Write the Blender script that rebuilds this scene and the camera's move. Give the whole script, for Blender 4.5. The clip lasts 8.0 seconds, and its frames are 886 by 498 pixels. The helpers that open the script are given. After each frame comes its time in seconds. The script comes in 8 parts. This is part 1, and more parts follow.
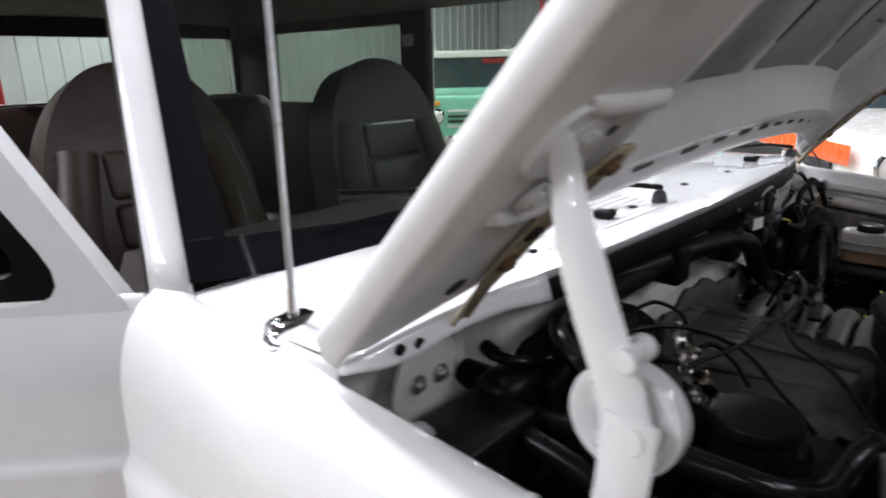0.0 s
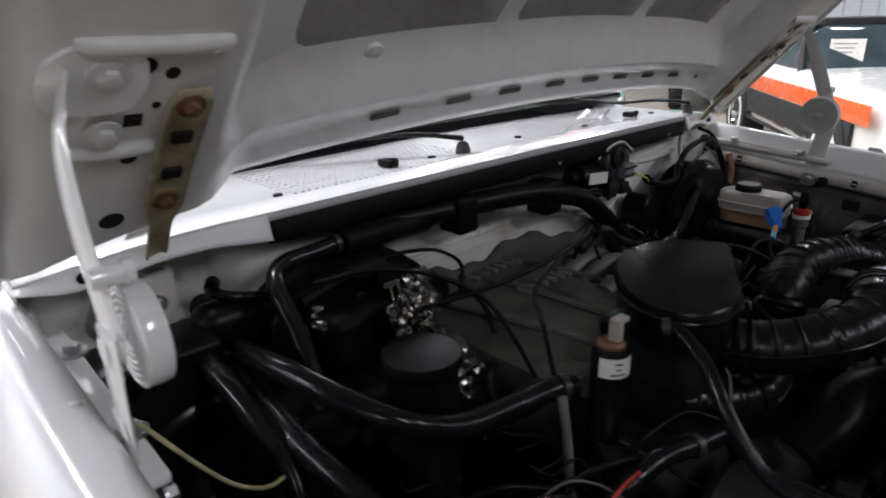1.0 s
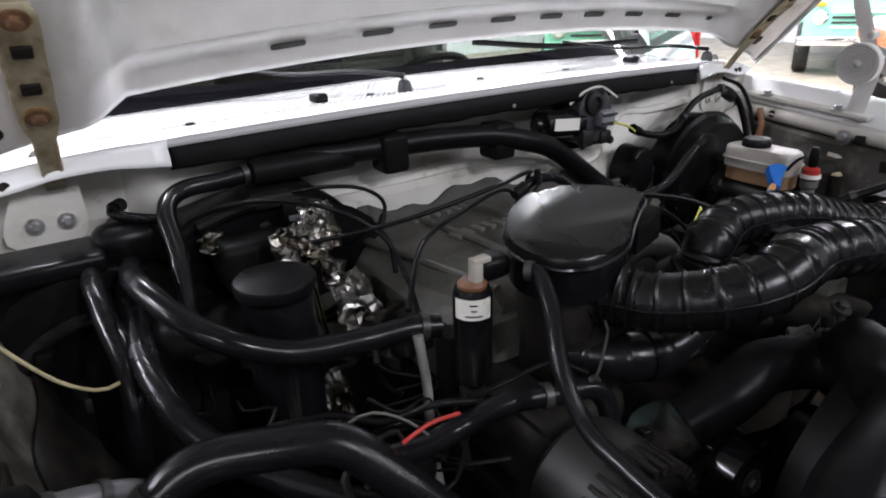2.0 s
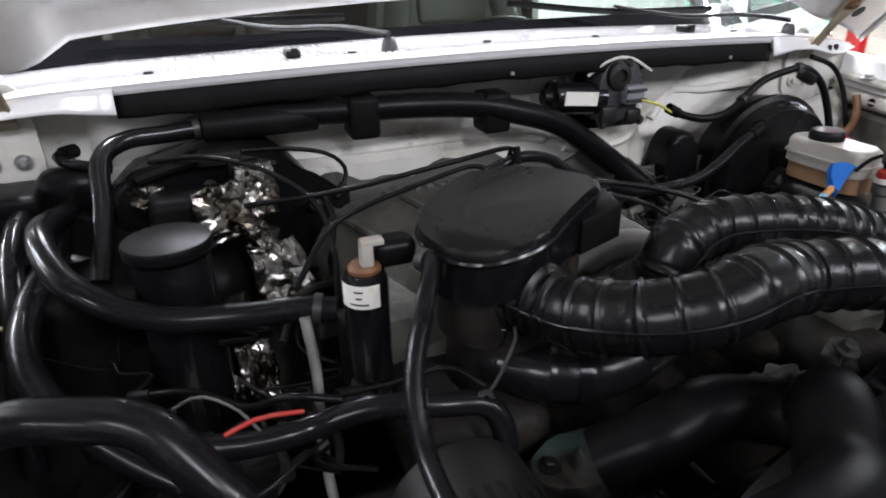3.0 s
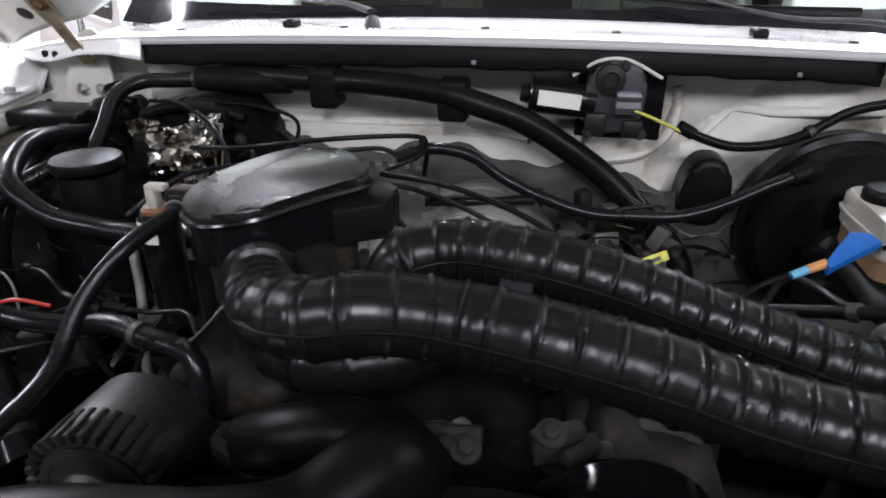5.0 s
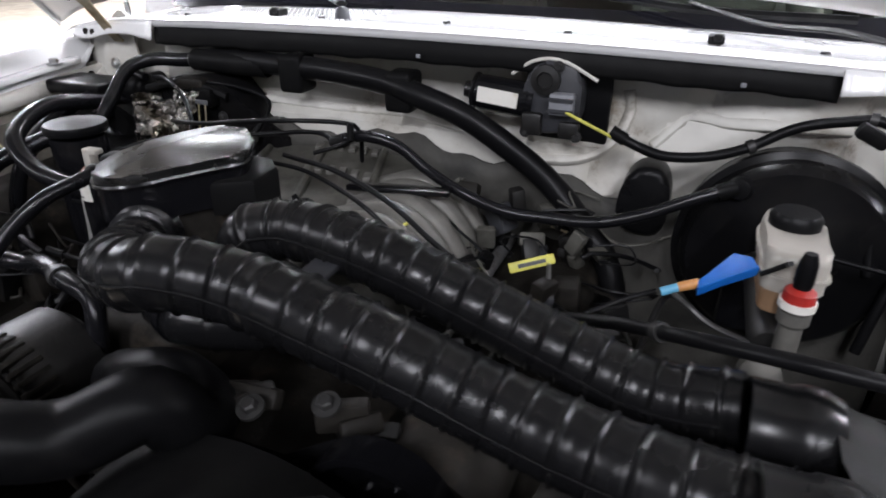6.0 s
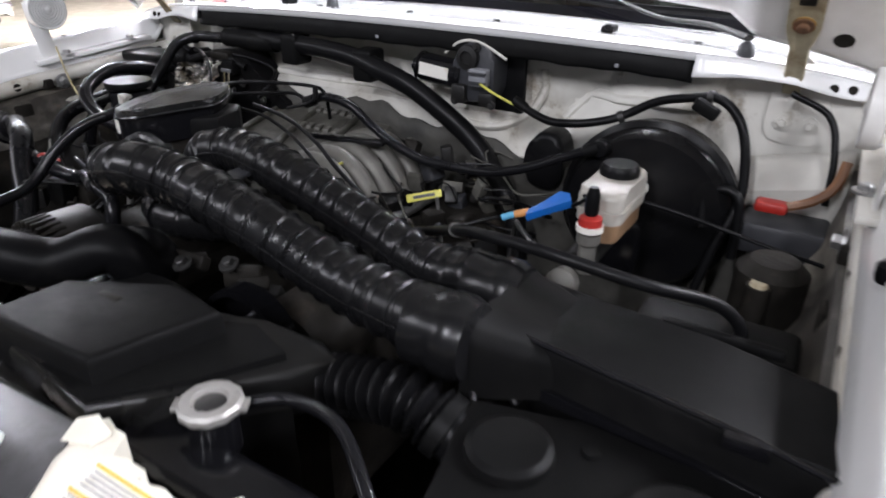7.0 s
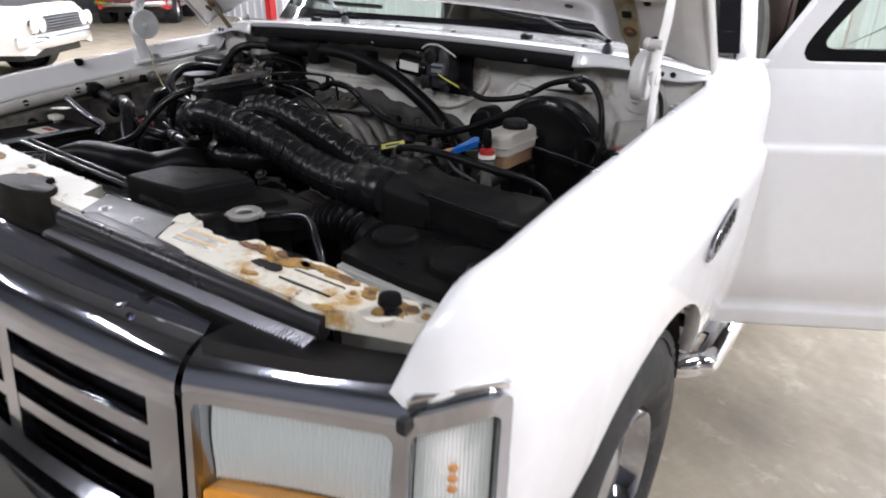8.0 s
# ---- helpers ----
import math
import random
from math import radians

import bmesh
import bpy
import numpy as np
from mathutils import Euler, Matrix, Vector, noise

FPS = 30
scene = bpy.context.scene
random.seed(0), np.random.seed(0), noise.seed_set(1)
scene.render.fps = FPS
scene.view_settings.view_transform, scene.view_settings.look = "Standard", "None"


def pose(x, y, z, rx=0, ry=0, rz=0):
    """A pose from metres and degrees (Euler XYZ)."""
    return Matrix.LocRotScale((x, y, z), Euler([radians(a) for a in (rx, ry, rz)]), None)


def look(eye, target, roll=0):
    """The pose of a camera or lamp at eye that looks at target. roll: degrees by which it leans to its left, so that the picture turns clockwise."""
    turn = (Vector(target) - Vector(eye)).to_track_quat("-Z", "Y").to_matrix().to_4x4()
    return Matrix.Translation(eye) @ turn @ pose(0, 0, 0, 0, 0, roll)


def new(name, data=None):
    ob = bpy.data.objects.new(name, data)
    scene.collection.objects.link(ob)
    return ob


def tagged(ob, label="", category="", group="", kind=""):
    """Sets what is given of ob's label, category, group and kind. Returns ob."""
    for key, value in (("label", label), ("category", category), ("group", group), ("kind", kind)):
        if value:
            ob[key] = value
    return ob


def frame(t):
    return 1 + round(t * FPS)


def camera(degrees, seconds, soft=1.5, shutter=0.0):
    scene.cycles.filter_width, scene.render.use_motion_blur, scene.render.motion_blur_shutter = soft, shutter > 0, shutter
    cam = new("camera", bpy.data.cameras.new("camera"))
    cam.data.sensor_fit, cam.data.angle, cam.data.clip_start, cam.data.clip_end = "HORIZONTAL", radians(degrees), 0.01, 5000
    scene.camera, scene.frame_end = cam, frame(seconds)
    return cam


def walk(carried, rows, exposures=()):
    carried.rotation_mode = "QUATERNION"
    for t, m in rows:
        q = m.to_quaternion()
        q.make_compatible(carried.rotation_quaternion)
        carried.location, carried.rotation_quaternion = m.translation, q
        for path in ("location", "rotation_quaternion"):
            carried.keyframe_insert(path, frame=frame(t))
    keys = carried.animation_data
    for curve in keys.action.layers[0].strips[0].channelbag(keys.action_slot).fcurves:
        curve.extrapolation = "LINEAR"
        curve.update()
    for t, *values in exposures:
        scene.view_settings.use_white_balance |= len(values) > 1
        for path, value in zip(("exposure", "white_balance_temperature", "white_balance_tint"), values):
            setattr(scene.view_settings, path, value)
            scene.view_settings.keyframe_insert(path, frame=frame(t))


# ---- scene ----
cam = camera(69.7, 8.0, soft=1.8, shutter=0.35)
PATH = [
    (0, (-1.2, -0.411, 1.526), (0.227, 0.876, 0.971), -1.3),
    (0.5, (-1.068, -0.594, 1.52), (0.306, 0.725, 0.91), -1.1),
    (1, (-0.941, -0.742, 1.509), (0.346, 0.634, 0.836), -1.3),
    (1.5, (-0.832, -0.859, 1.491), (0.318, 0.606, 0.761), -1.4),
    (1.7, (-0.789, -0.894, 1.479), (0.303, 0.606, 0.731), -1.6),
    (2.8, (-0.509, -0.938, 1.43), (0.212, 0.739, 0.612), -1.6),
    (3, (-0.462, -0.952, 1.428), (0.179, 0.747, 0.591), -1.1),
    (3.5, (-0.312, -0.995, 1.434), (0.082, 0.765, 0.568), -0.8),
    (4, (-0.155, -1.031, 1.428), (-0.024, 0.766, 0.559), -0.7),
    (4.2, (-0.1, -1.037, 1.423), (-0.073, 0.768, 0.561), -0.6),
    (5.5, (0.245, -0.973, 1.423), (-0.23, 0.754, 0.533), 0.1),
    (6, (0.394, -0.96, 1.434), (-0.262, 0.701, 0.534), 0.4),
    (6.5, (0.572, -0.979, 1.443), (-0.256, 0.603, 0.543), 0.4),
    (7, (0.756, -1.065, 1.446), (-0.169, 0.463, 0.546), 0.6),
    (7.5, (0.953, -1.222, 1.46), (-0.041, 0.273, 0.578), 0.6),
    (8, (1.195, -1.41, 1.459), (0.14, 0.079, 0.64), 0.6),
]
walk(cam, [(t, look(eye, target, roll)) for t, eye, target, roll in PATH],
     exposures=[(0.0, -0.05), (0.5, -0.2), (1.0, -0.2), (1.7, 0.7), (3.0, 1.35), (7.0, 1.35), (8.0, 0.68)])
LAMP_W = 165.0

# ---- light of the hall ----
world = bpy.data.worlds.new("hall_air")
scene.world = world
world.use_nodes = True
world.node_tree.nodes["Background"].inputs[0].default_value = (0.9, 0.95, 1.0, 1)
world.node_tree.nodes["Background"].inputs[1].default_value = 0.05


# ---- materials ----
def mat(name, color, rough=0.5, metal=0.0, var=0.25, scale=40.0, spot=None, spot_scale=6.0, spot_at=(0.55, 0.7),
        bump=0.0, bump_scale=200.0, coat=0.0, rough_var=0.1, spec=0.5, emit=0.0, stretch=None, spot2=None, spot2_scale=20.0, spot2_at=(0.6, 0.66)):
    """A procedural surface: fine grain in the colour, larger stains of the colour spot, uneven gloss and fine relief."""
    m = bpy.data.materials.new(name)
    m.use_nodes = True
    nt = m.node_tree
    b = nt.nodes["Principled BSDF"]
    b.inputs["Metallic"].default_value = metal
    b.inputs["Coat Weight"].default_value = coat
    b.inputs["Coat Roughness"].default_value = 0.04
    b.inputs["Specular IOR Level"].default_value = spec
    tc = nt.nodes.new("ShaderNodeTexCoord")
    src = tc.outputs["Object"]
    if stretch:
        mp = nt.nodes.new("ShaderNodeMapping")
        mp.inputs["Scale"].default_value = stretch
        nt.links.new(src, mp.inputs[0])
        src = mp.outputs[0]

    def noisy(s, detail=4.0, r=0.6):
        n = nt.nodes.new("ShaderNodeTexNoise")
        n.inputs["Scale"].default_value, n.inputs["Detail"].default_value, n.inputs["Roughness"].default_value = s, detail, r
        nt.links.new(src, n.inputs["Vector"])
        return n.outputs["Fac"]

    def ramp(fac, lo, hi, a, c):
        r = nt.nodes.new("ShaderNodeMapRange")
        r.inputs[1].default_value, r.inputs[2].default_value, r.inputs[3].default_value, r.inputs[4].default_value = lo, hi, a, c
        nt.links.new(fac, r.inputs[0])
        return r.outputs[0]

    def mix(fac, a, c):
        x = nt.nodes.new("ShaderNodeMix")
        x.data_type = "RGBA"
        nt.links.new(fac, x.inputs[0])
        for slot, v in ((6, a), (7, c)):
            if isinstance(v, tuple):
                x.inputs[slot].default_value = (*v, 1)
            else:
                nt.links.new(v, x.inputs[slot])
        return x.outputs[2]

    dark = tuple(c * (1 - var) for c in color)
    lite = tuple(min(1, c * (1 + var * 0.6)) for c in color)
    col = mix(ramp(noisy(scale), 0.3, 0.7, 0, 1), dark, lite)
    if spot:
        col = mix(ramp(noisy(spot_scale, 7.0, 0.65), *spot_at, 0, 1), col, spot)
    if spot2:
        col = mix(ramp(noisy(spot2_scale, 8.0, 0.7), *spot2_at, 0, 1), col, spot2)
    nt.links.new(col, b.inputs["Base Color"])
    nt.links.new(ramp(noisy(scale * 0.35, 5.0), 0.25, 0.75, max(0.02, rough - rough_var), min(1, rough + rough_var)), b.inputs["Roughness"])
    if bump:
        bp = nt.nodes.new("ShaderNodeBump")
        bp.inputs["Strength"].default_value, bp.inputs["Distance"].default_value = bump, 0.002
        nt.links.new(noisy(bump_scale, 6.0), bp.inputs["Height"])
        nt.links.new(bp.outputs[0], b.inputs["Normal"])
    if emit:
        b.inputs["Emission Color"].default_value = (*color, 1)
        b.inputs["Emission Strength"].default_value = emit
    return m


def glass(name, tint=(0.9, 0.95, 0.93), rough=0.0):
    m = bpy.data.materials.new(name)
    m.use_nodes = True
    b = m.node_tree.nodes["Principled BSDF"]
    b.inputs["Base Color"].default_value = (*tint, 1)
    b.inputs["Roughness"].default_value = rough
    b.inputs["Transmission Weight"].default_value = 1.0
    b.inputs["IOR"].default_value = 1.45
    return m


def thin_glass(name, tint=(0.85, 0.9, 0.88), gloss=0.045):
    """A pane with no bending of the light: mostly see-through, with a mirror part that grows at a slant."""
    m = bpy.data.materials.new(name)
    m.use_nodes = True
    nt = m.node_tree
    out = nt.nodes["Material Output"]
    tr, gl, mx, fr = (nt.nodes.new(k) for k in ("ShaderNodeBsdfTransparent", "ShaderNodeBsdfGlossy", "ShaderNodeMixShader", "ShaderNodeLayerWeight"))
    pw, ad = nt.nodes.new("ShaderNodeMath"), nt.nodes.new("ShaderNodeMath")
    pw.operation, ad.operation = "POWER", "MULTIPLY_ADD"
    pw.inputs[1].default_value, ad.inputs[1].default_value, ad.inputs[2].default_value = 5.0, 0.9, gloss
    tr.inputs[0].default_value = (*tint, 1)
    gl.inputs["Roughness"].default_value = 0.02
    fr.inputs[0].default_value = 0.5
    nt.links.new(fr.outputs["Facing"], pw.inputs[0])
    nt.links.new(pw.outputs[0], ad.inputs[0])
    nt.links.new(ad.outputs[0], mx.inputs[0])
    nt.links.new(tr.outputs[0], mx.inputs[1])
    nt.links.new(gl.outputs[0], mx.inputs[2])
    nt.links.new(mx.outputs[0], out.inputs[0])
    return m


M = {}
M["white"] = mat("white_car_paint", (0.80, 0.80, 0.795), 0.17, var=0.02, scale=30, coat=0.9, rough_var=0.06, spot=(0.78, 0.775, 0.76), spot_scale=2.5, spot_at=(0.6, 0.8))
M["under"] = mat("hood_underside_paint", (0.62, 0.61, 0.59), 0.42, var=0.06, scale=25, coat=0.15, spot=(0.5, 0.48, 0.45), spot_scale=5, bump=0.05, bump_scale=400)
M["pad"] = mat("painted_insulation", (0.4, 0.4, 0.39), 0.75, var=0.1, scale=60, spot=(0.28, 0.27, 0.26), spot_scale=4, bump=0.3, bump_scale=500)
M["bay_white"] = mat("dirty_bay_paint", (0.56, 0.545, 0.50), 0.45, var=0.07, scale=18, spot=(0.33, 0.295, 0.235), spot_scale=5, spot_at=(0.5, 0.78), spot2=(0.16, 0.125, 0.085), spot2_scale=10, spot2_at=(0.58, 0.72), bump=0.1, bump_scale=150)
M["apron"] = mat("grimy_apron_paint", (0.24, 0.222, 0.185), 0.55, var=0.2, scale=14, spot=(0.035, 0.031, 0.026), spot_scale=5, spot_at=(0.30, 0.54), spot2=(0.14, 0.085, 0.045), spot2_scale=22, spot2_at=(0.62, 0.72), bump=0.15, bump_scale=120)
M["support"] = mat("rusty_support_paint", (0.66, 0.63, 0.54), 0.5, var=0.08, scale=20, spot=(0.40, 0.23, 0.06), spot_scale=9, spot_at=(0.55, 0.64), spot2=(0.07, 0.045, 0.03), spot2_scale=24, spot2_at=(0.63, 0.68), bump=0.2, bump_scale=140)
M["tan"] = mat("dirty_hinge_steel", (0.36, 0.315, 0.215), 0.6, metal=0.15, var=0.25, scale=30, spot=(0.15, 0.10, 0.045), spot_scale=16, spot_at=(0.48, 0.66), bump=0.25)
M["ochre"] = mat("ochre_rust_scale", (0.36, 0.21, 0.06), 0.8, var=0.35, scale=60, spot=(0.08, 0.045, 0.02), spot_scale=30, spot_at=(0.5, 0.62), bump=0.6, bump_scale=120)
M["booster"] = mat("dull_black_enamel", (0.005, 0.005, 0.0055), 0.26, var=0.2, scale=10, spot=(0.012, 0.011, 0.010), spot_scale=6, spot_at=(0.5, 0.8), spec=0.10)
M["cast_mid"] = mat("worn_cast_letters", (0.15, 0.145, 0.13), 0.55, metal=0.4, var=0.2)
M["rust"] = mat("rust", (0.14, 0.07, 0.035), 0.85, var=0.4, scale=90, bump=0.4)
M["rubber"] = mat("black_rubber", (0.005, 0.005, 0.0055), 0.34, var=0.25, scale=30, spot=(0.016, 0.015, 0.014), spot_scale=18, spot_at=(0.6, 0.85), bump=0.08, bump_scale=260, spec=0.13)
M["old_rubber"] = mat("perished_black_rubber", (0.0042, 0.0042, 0.0046), 0.36, var=0.3, scale=24, spot=(0.010, 0.0095, 0.009), spot_scale=9, spot_at=(0.55, 0.8), bump=0.1, bump_scale=140, spec=0.07)
M["hose"] = mat("black_hose", (0.006, 0.006, 0.007), 0.24, var=0.2, scale=24, spot=(0.015, 0.015, 0.016), spot_scale=20, spot_at=(0.6, 0.85), rough_var=0.08, spec=0.2)
M["duct"] = mat("black_duct_plastic", (0.006, 0.006, 0.0065), 0.27, var=0.2, scale=20, spot=(0.012, 0.012, 0.011), spot_scale=25, spot_at=(0.6, 0.85), rough_var=0.05, spec=0.27)
M["plastic"] = mat("black_moulded_plastic", (0.0055, 0.0055, 0.0056), 0.48, var=0.15, scale=80, spot=(0.009, 0.0088, 0.0085), spot_scale=8, bump=0.12, bump_scale=600, spec=0.08)
M["gloss_black"] = mat("black_enamel", (0.005, 0.005, 0.006), 0.2, var=0.2, scale=10, spot=(0.013, 0.012, 0.011), spot_scale=7, spot_at=(0.55, 0.8), rough_var=0.1, spec=0.36)
M["lid"] = mat("satin_black_lid", (0.006, 0.006, 0.006), 0.27, var=0.2, scale=20, spot=(0.014, 0.0125, 0.011), spot_scale=6, spot_at=(0.5, 0.8), rough_var=0.07, bump=0.015, bump_scale=500, spec=0.34)
M["seal"] = mat("weathered_seal_rubber", (0.020, 0.020, 0.023), 0.32, var=0.25, scale=25, spot=(0.035, 0.034, 0.033), spot_scale=12, spec=0.4, bump=0.06, bump_scale=160)
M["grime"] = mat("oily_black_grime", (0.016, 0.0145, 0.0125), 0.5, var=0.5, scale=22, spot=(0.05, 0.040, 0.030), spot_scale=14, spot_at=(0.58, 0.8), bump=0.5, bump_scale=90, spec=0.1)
M["cast"] = mat("dusty_cast_aluminium", (0.10, 0.097, 0.084), 0.62, metal=0.35, var=0.3, scale=35, spot=(0.035, 0.031, 0.025), spot_scale=9, bump=0.3, bump_scale=220)
M["cast_light"] = mat("bright_cast_aluminium", (0.42, 0.41, 0.39), 0.45, metal=0.7, var=0.2, scale=30, spot=(0.15, 0.14, 0.12), spot_scale=12, bump=0.3)
M["foil"] = mat("crumpled_heat_foil", (0.27, 0.26, 0.24), 0.27, metal=1.0, var=0.3, scale=30, spot=(0.10, 0.085, 0.065), spot_scale=12, spot_at=(0.46, 0.6), bump=0.25, bump_scale=90)
M["corroded"] = mat("corroded_housing", (0.022, 0.019, 0.015), 0.7, metal=0.2, var=0.4, scale=40, spot=(0.03, 0.05, 0.046), spot_scale=14, spot_at=(0.5, 0.62), spot2=(0.07, 0.035, 0.015), spot2_scale=20, bump=0.5, bump_scale=120)
M["slit"] = mat("shaded_slit", (0.45, 0.45, 0.44), 0.6, var=0.1)
M["steel"] = mat("bolt_steel", (0.5, 0.5, 0.5), 0.35, metal=0.9, var=0.2, scale=60, spot=(0.2, 0.17, 0.13), spot_scale=60)
M["chrome"] = mat("chrome", (0.75, 0.75, 0.76), 0.07, metal=1.0, var=0.03, scale=10, rough_var=0.03)
M["grey_chrome"] = mat("bright_trim", (0.47, 0.475, 0.515), 0.10, metal=1.0, var=0.06, scale=10, rough_var=0.05)
M["blue_chrome"] = mat("bluish_chrome", (0.52, 0.54, 0.61), 0.07, metal=1.0, var=0.06, scale=8, rough_var=0.05)
M["smoke"] = mat("dark_chromed_grille_top", (0.20, 0.205, 0.25), 0.07, metal=0.85, var=0.1, scale=6, rough_var=0.03)
M["worn_trim"] = mat("worn_grey_trim", (0.11, 0.11, 0.122), 0.24, metal=0.7, var=0.2, scale=20, rough_var=0.08)
M["dull_pipe"] = mat("dull_aluminium_pipe", (0.14, 0.138, 0.145), 0.4, metal=0.5, var=0.2, scale=30, spot=(0.05, 0.048, 0.046), spot_scale=14)
M["oily_plate"] = mat("oily_grey_steel", (0.06, 0.06, 0.062), 0.38, metal=0.5, var=0.3, scale=20, spot=(0.02, 0.019, 0.018), spot_scale=12, spot_at=(0.48, 0.64))
M["grey_plastic"] = mat("grey_plastic", (0.03, 0.031, 0.035), 0.5, var=0.15, scale=40, bump=0.1)
M["conn"] = mat("pale_grey_connector", (0.20, 0.205, 0.22), 0.5, var=0.1)
M["label"] = mat("paper_label", (0.72, 0.70, 0.64), 0.55, var=0.06, scale=60, spot=(0.5, 0.46, 0.36), spot_scale=30)
M["ink"] = mat("print_ink", (0.05, 0.05, 0.05), 0.6)
M["yellow"] = mat("yellow_plastic", (0.55, 0.52, 0.10), 0.5, var=0.15)
M["orange_ink"] = mat("orange_print", (0.75, 0.42, 0.05), 0.5, var=0.1)
M["red"] = mat("red_plastic", (0.33, 0.02, 0.015), 0.4, var=0.2)
M["brown_wire"] = mat("brown_plastic", (0.16, 0.07, 0.03), 0.5, var=0.2)
M["blue"] = mat("blue_tape", (0.006, 0.115, 0.44), 0.4, var=0.15)
M["lightblue"] = mat("pale_blue_crimp", (0.12, 0.40, 0.60), 0.4)
M["copper"] = mat("orange_crimp", (0.55, 0.25, 0.08), 0.4)
M["fluid"] = mat("yellowed_reservoir", (0.37, 0.35, 0.31), 0.35, var=0.08, scale=20, spot=(0.40, 0.30, 0.20), spot_scale=9)
M["fluid_brown"] = mat("brown_fluid_through_plastic", (0.27, 0.165, 0.095), 0.35, var=0.15, scale=20)
M["tank"] = mat("milky_tank_plastic", (0.50, 0.51, 0.48), 0.45, var=0.1, scale=14, spot=(0.30, 0.29, 0.25), spot_scale=8)
M["tyre"] = mat("tyre_rubber", (0.012, 0.012, 0.011), 0.75, var=0.3, scale=50, spot=(0.06, 0.055, 0.05), spot_scale=9, bump=0.3)
M["leather"] = mat("brown_leather", (0.065, 0.04, 0.032), 0.45, var=0.2, scale=60, spot=(0.04, 0.025, 0.02), spot_scale=5, bump=0.2, bump_scale=350)
# brown leather with the windshield's grey-green cast put into the colour
M["leather_behind_glass"] = mat("leather_with_glass_cast", (0.115, 0.115, 0.1), 0.4, var=0.15, scale=60, bump=0.2, bump_scale=350)
M["trim_dark"] = mat("dark_cabin_trim", (0.035, 0.028, 0.026), 0.7, var=0.2, scale=30)
M["belt"] = mat("black_webbing", (0.02, 0.02, 0.02), 0.8)
M["frit"] = mat("black_glass_border", (0.006, 0.006, 0.008), 0.08, var=0.1, rough_var=0.02)
M["concrete"] = mat("worn_concrete", (0.30, 0.257, 0.197), 0.4, var=0.18, scale=9, spot=(0.18, 0.155, 0.12), spot_scale=2.2, spot_at=(0.42, 0.68), spot2=(0.42, 0.37, 0.30), spot2_scale=5, spot2_at=(0.56, 0.72), bump=0.15, bump_scale=60, rough_var=0.12)
M["wall"] = mat("white_metal_cladding", (0.66, 0.69, 0.70), 0.45, var=0.04, scale=4, spot=(0.58, 0.6, 0.6), spot_scale=1.2)
M["wall_dark"] = mat("dark_grey_cladding", (0.10, 0.105, 0.115), 0.5, var=0.06, scale=4, spot=(0.07, 0.07, 0.075), spot_scale=1.2)
M["beam"] = mat("dark_roof_steel", (0.06, 0.065, 0.075), 0.6, var=0.2)
M["red_post"] = mat("red_painted_steel", (0.45, 0.03, 0.03), 0.45, var=0.15)
M["ceiling"] = mat("roof_lining", (0.13, 0.135, 0.145), 0.7, var=0.08, scale=2)
M["mint"] = mat("mint_car_paint", (0.22, 0.55, 0.40), 0.25, var=0.04, coat=0.5)
M["cream"] = mat("cream_car_paint", (0.72, 0.71, 0.66), 0.22, var=0.04, coat=0.5)
M["orange"] = mat("orange_car_paint", (0.72, 0.11, 0.02), 0.25, var=0.06, coat=0.5)
M["lime"] = mat("lime_car_paint", (0.55, 0.68, 0.03), 0.25, var=0.05, coat=0.5)
M["red_car"] = mat("red_car_paint", (0.42, 0.02, 0.02), 0.25, var=0.06, coat=0.5)
M["soft_black"] = mat("black_vinyl", (0.008, 0.008, 0.009), 0.55, var=0.2)
M["amber"] = mat("amber_lens", (0.75, 0.30, 0.02), 0.15, var=0.12, scale=90, coat=0.5)
M["lens_back"] = mat("lamp_reflector", (0.82, 0.82, 0.8), 0.35, metal=0.15, var=0.04, scale=60)
M["glass"] = thin_glass("window_glass", (0.62, 0.66, 0.62))
M["far_glass"] = mat("dark_car_glass", (0.05, 0.07, 0.075), 0.06, var=0.3, scale=3, rough_var=0.02)
M["lens"] = thin_glass("lamp_lens", (0.9, 0.92, 0.92))
M["alt"] = mat("dark_cast_housing", (0.011, 0.0105, 0.010), 0.5, metal=0.25, var=0.25, scale=30, spot=(0.012, 0.011, 0.01), spot_scale=9, bump=0.2)
M["dark_steel"] = mat("dull_clamp_steel", (0.05, 0.049, 0.048), 0.45, metal=0.6, var=0.3)
M["mat_dark"] = mat("grey_deadening_mat", (0.045, 0.043, 0.037), 0.75, var=0.3, scale=30, spot=(0.02, 0.02, 0.018), spot_scale=8, bump=0.4)
M["yellow_cord"] = mat("frayed_cord", (0.42, 0.36, 0.20), 0.6, var=0.3)


# ---- building blocks ----
def thing(name, label, category, base, group="", kind="", shift=(0, 0, 0)):
    ob = new(name)
    ob.empty_display_size = 0.05
    ob.location, ob.delta_location = base, shift
    return tagged(ob, label, category, group, kind)


def finish(bm, name, material, sharp=38.0):
    bmesh.ops.recalc_face_normals(bm, faces=bm.faces)
    me = bpy.data.meshes.new(name)
    bm.to_mesh(me)
    bm.free()
    me.polygons.foreach_set("use_smooth", [True] * len(me.polygons))
    me.set_sharp_from_angle(angle=radians(sharp))
    me.materials.append(M[material])
    return me


def part(name, bm, material, parent, label="", sharp=38.0):
    ob = new(name, finish(bm, name, material, sharp))
    ob.parent = parent
    if parent.parent is None:
        ob.matrix_parent_inverse = Matrix.Translation(-parent.location)
    return tagged(ob, label)


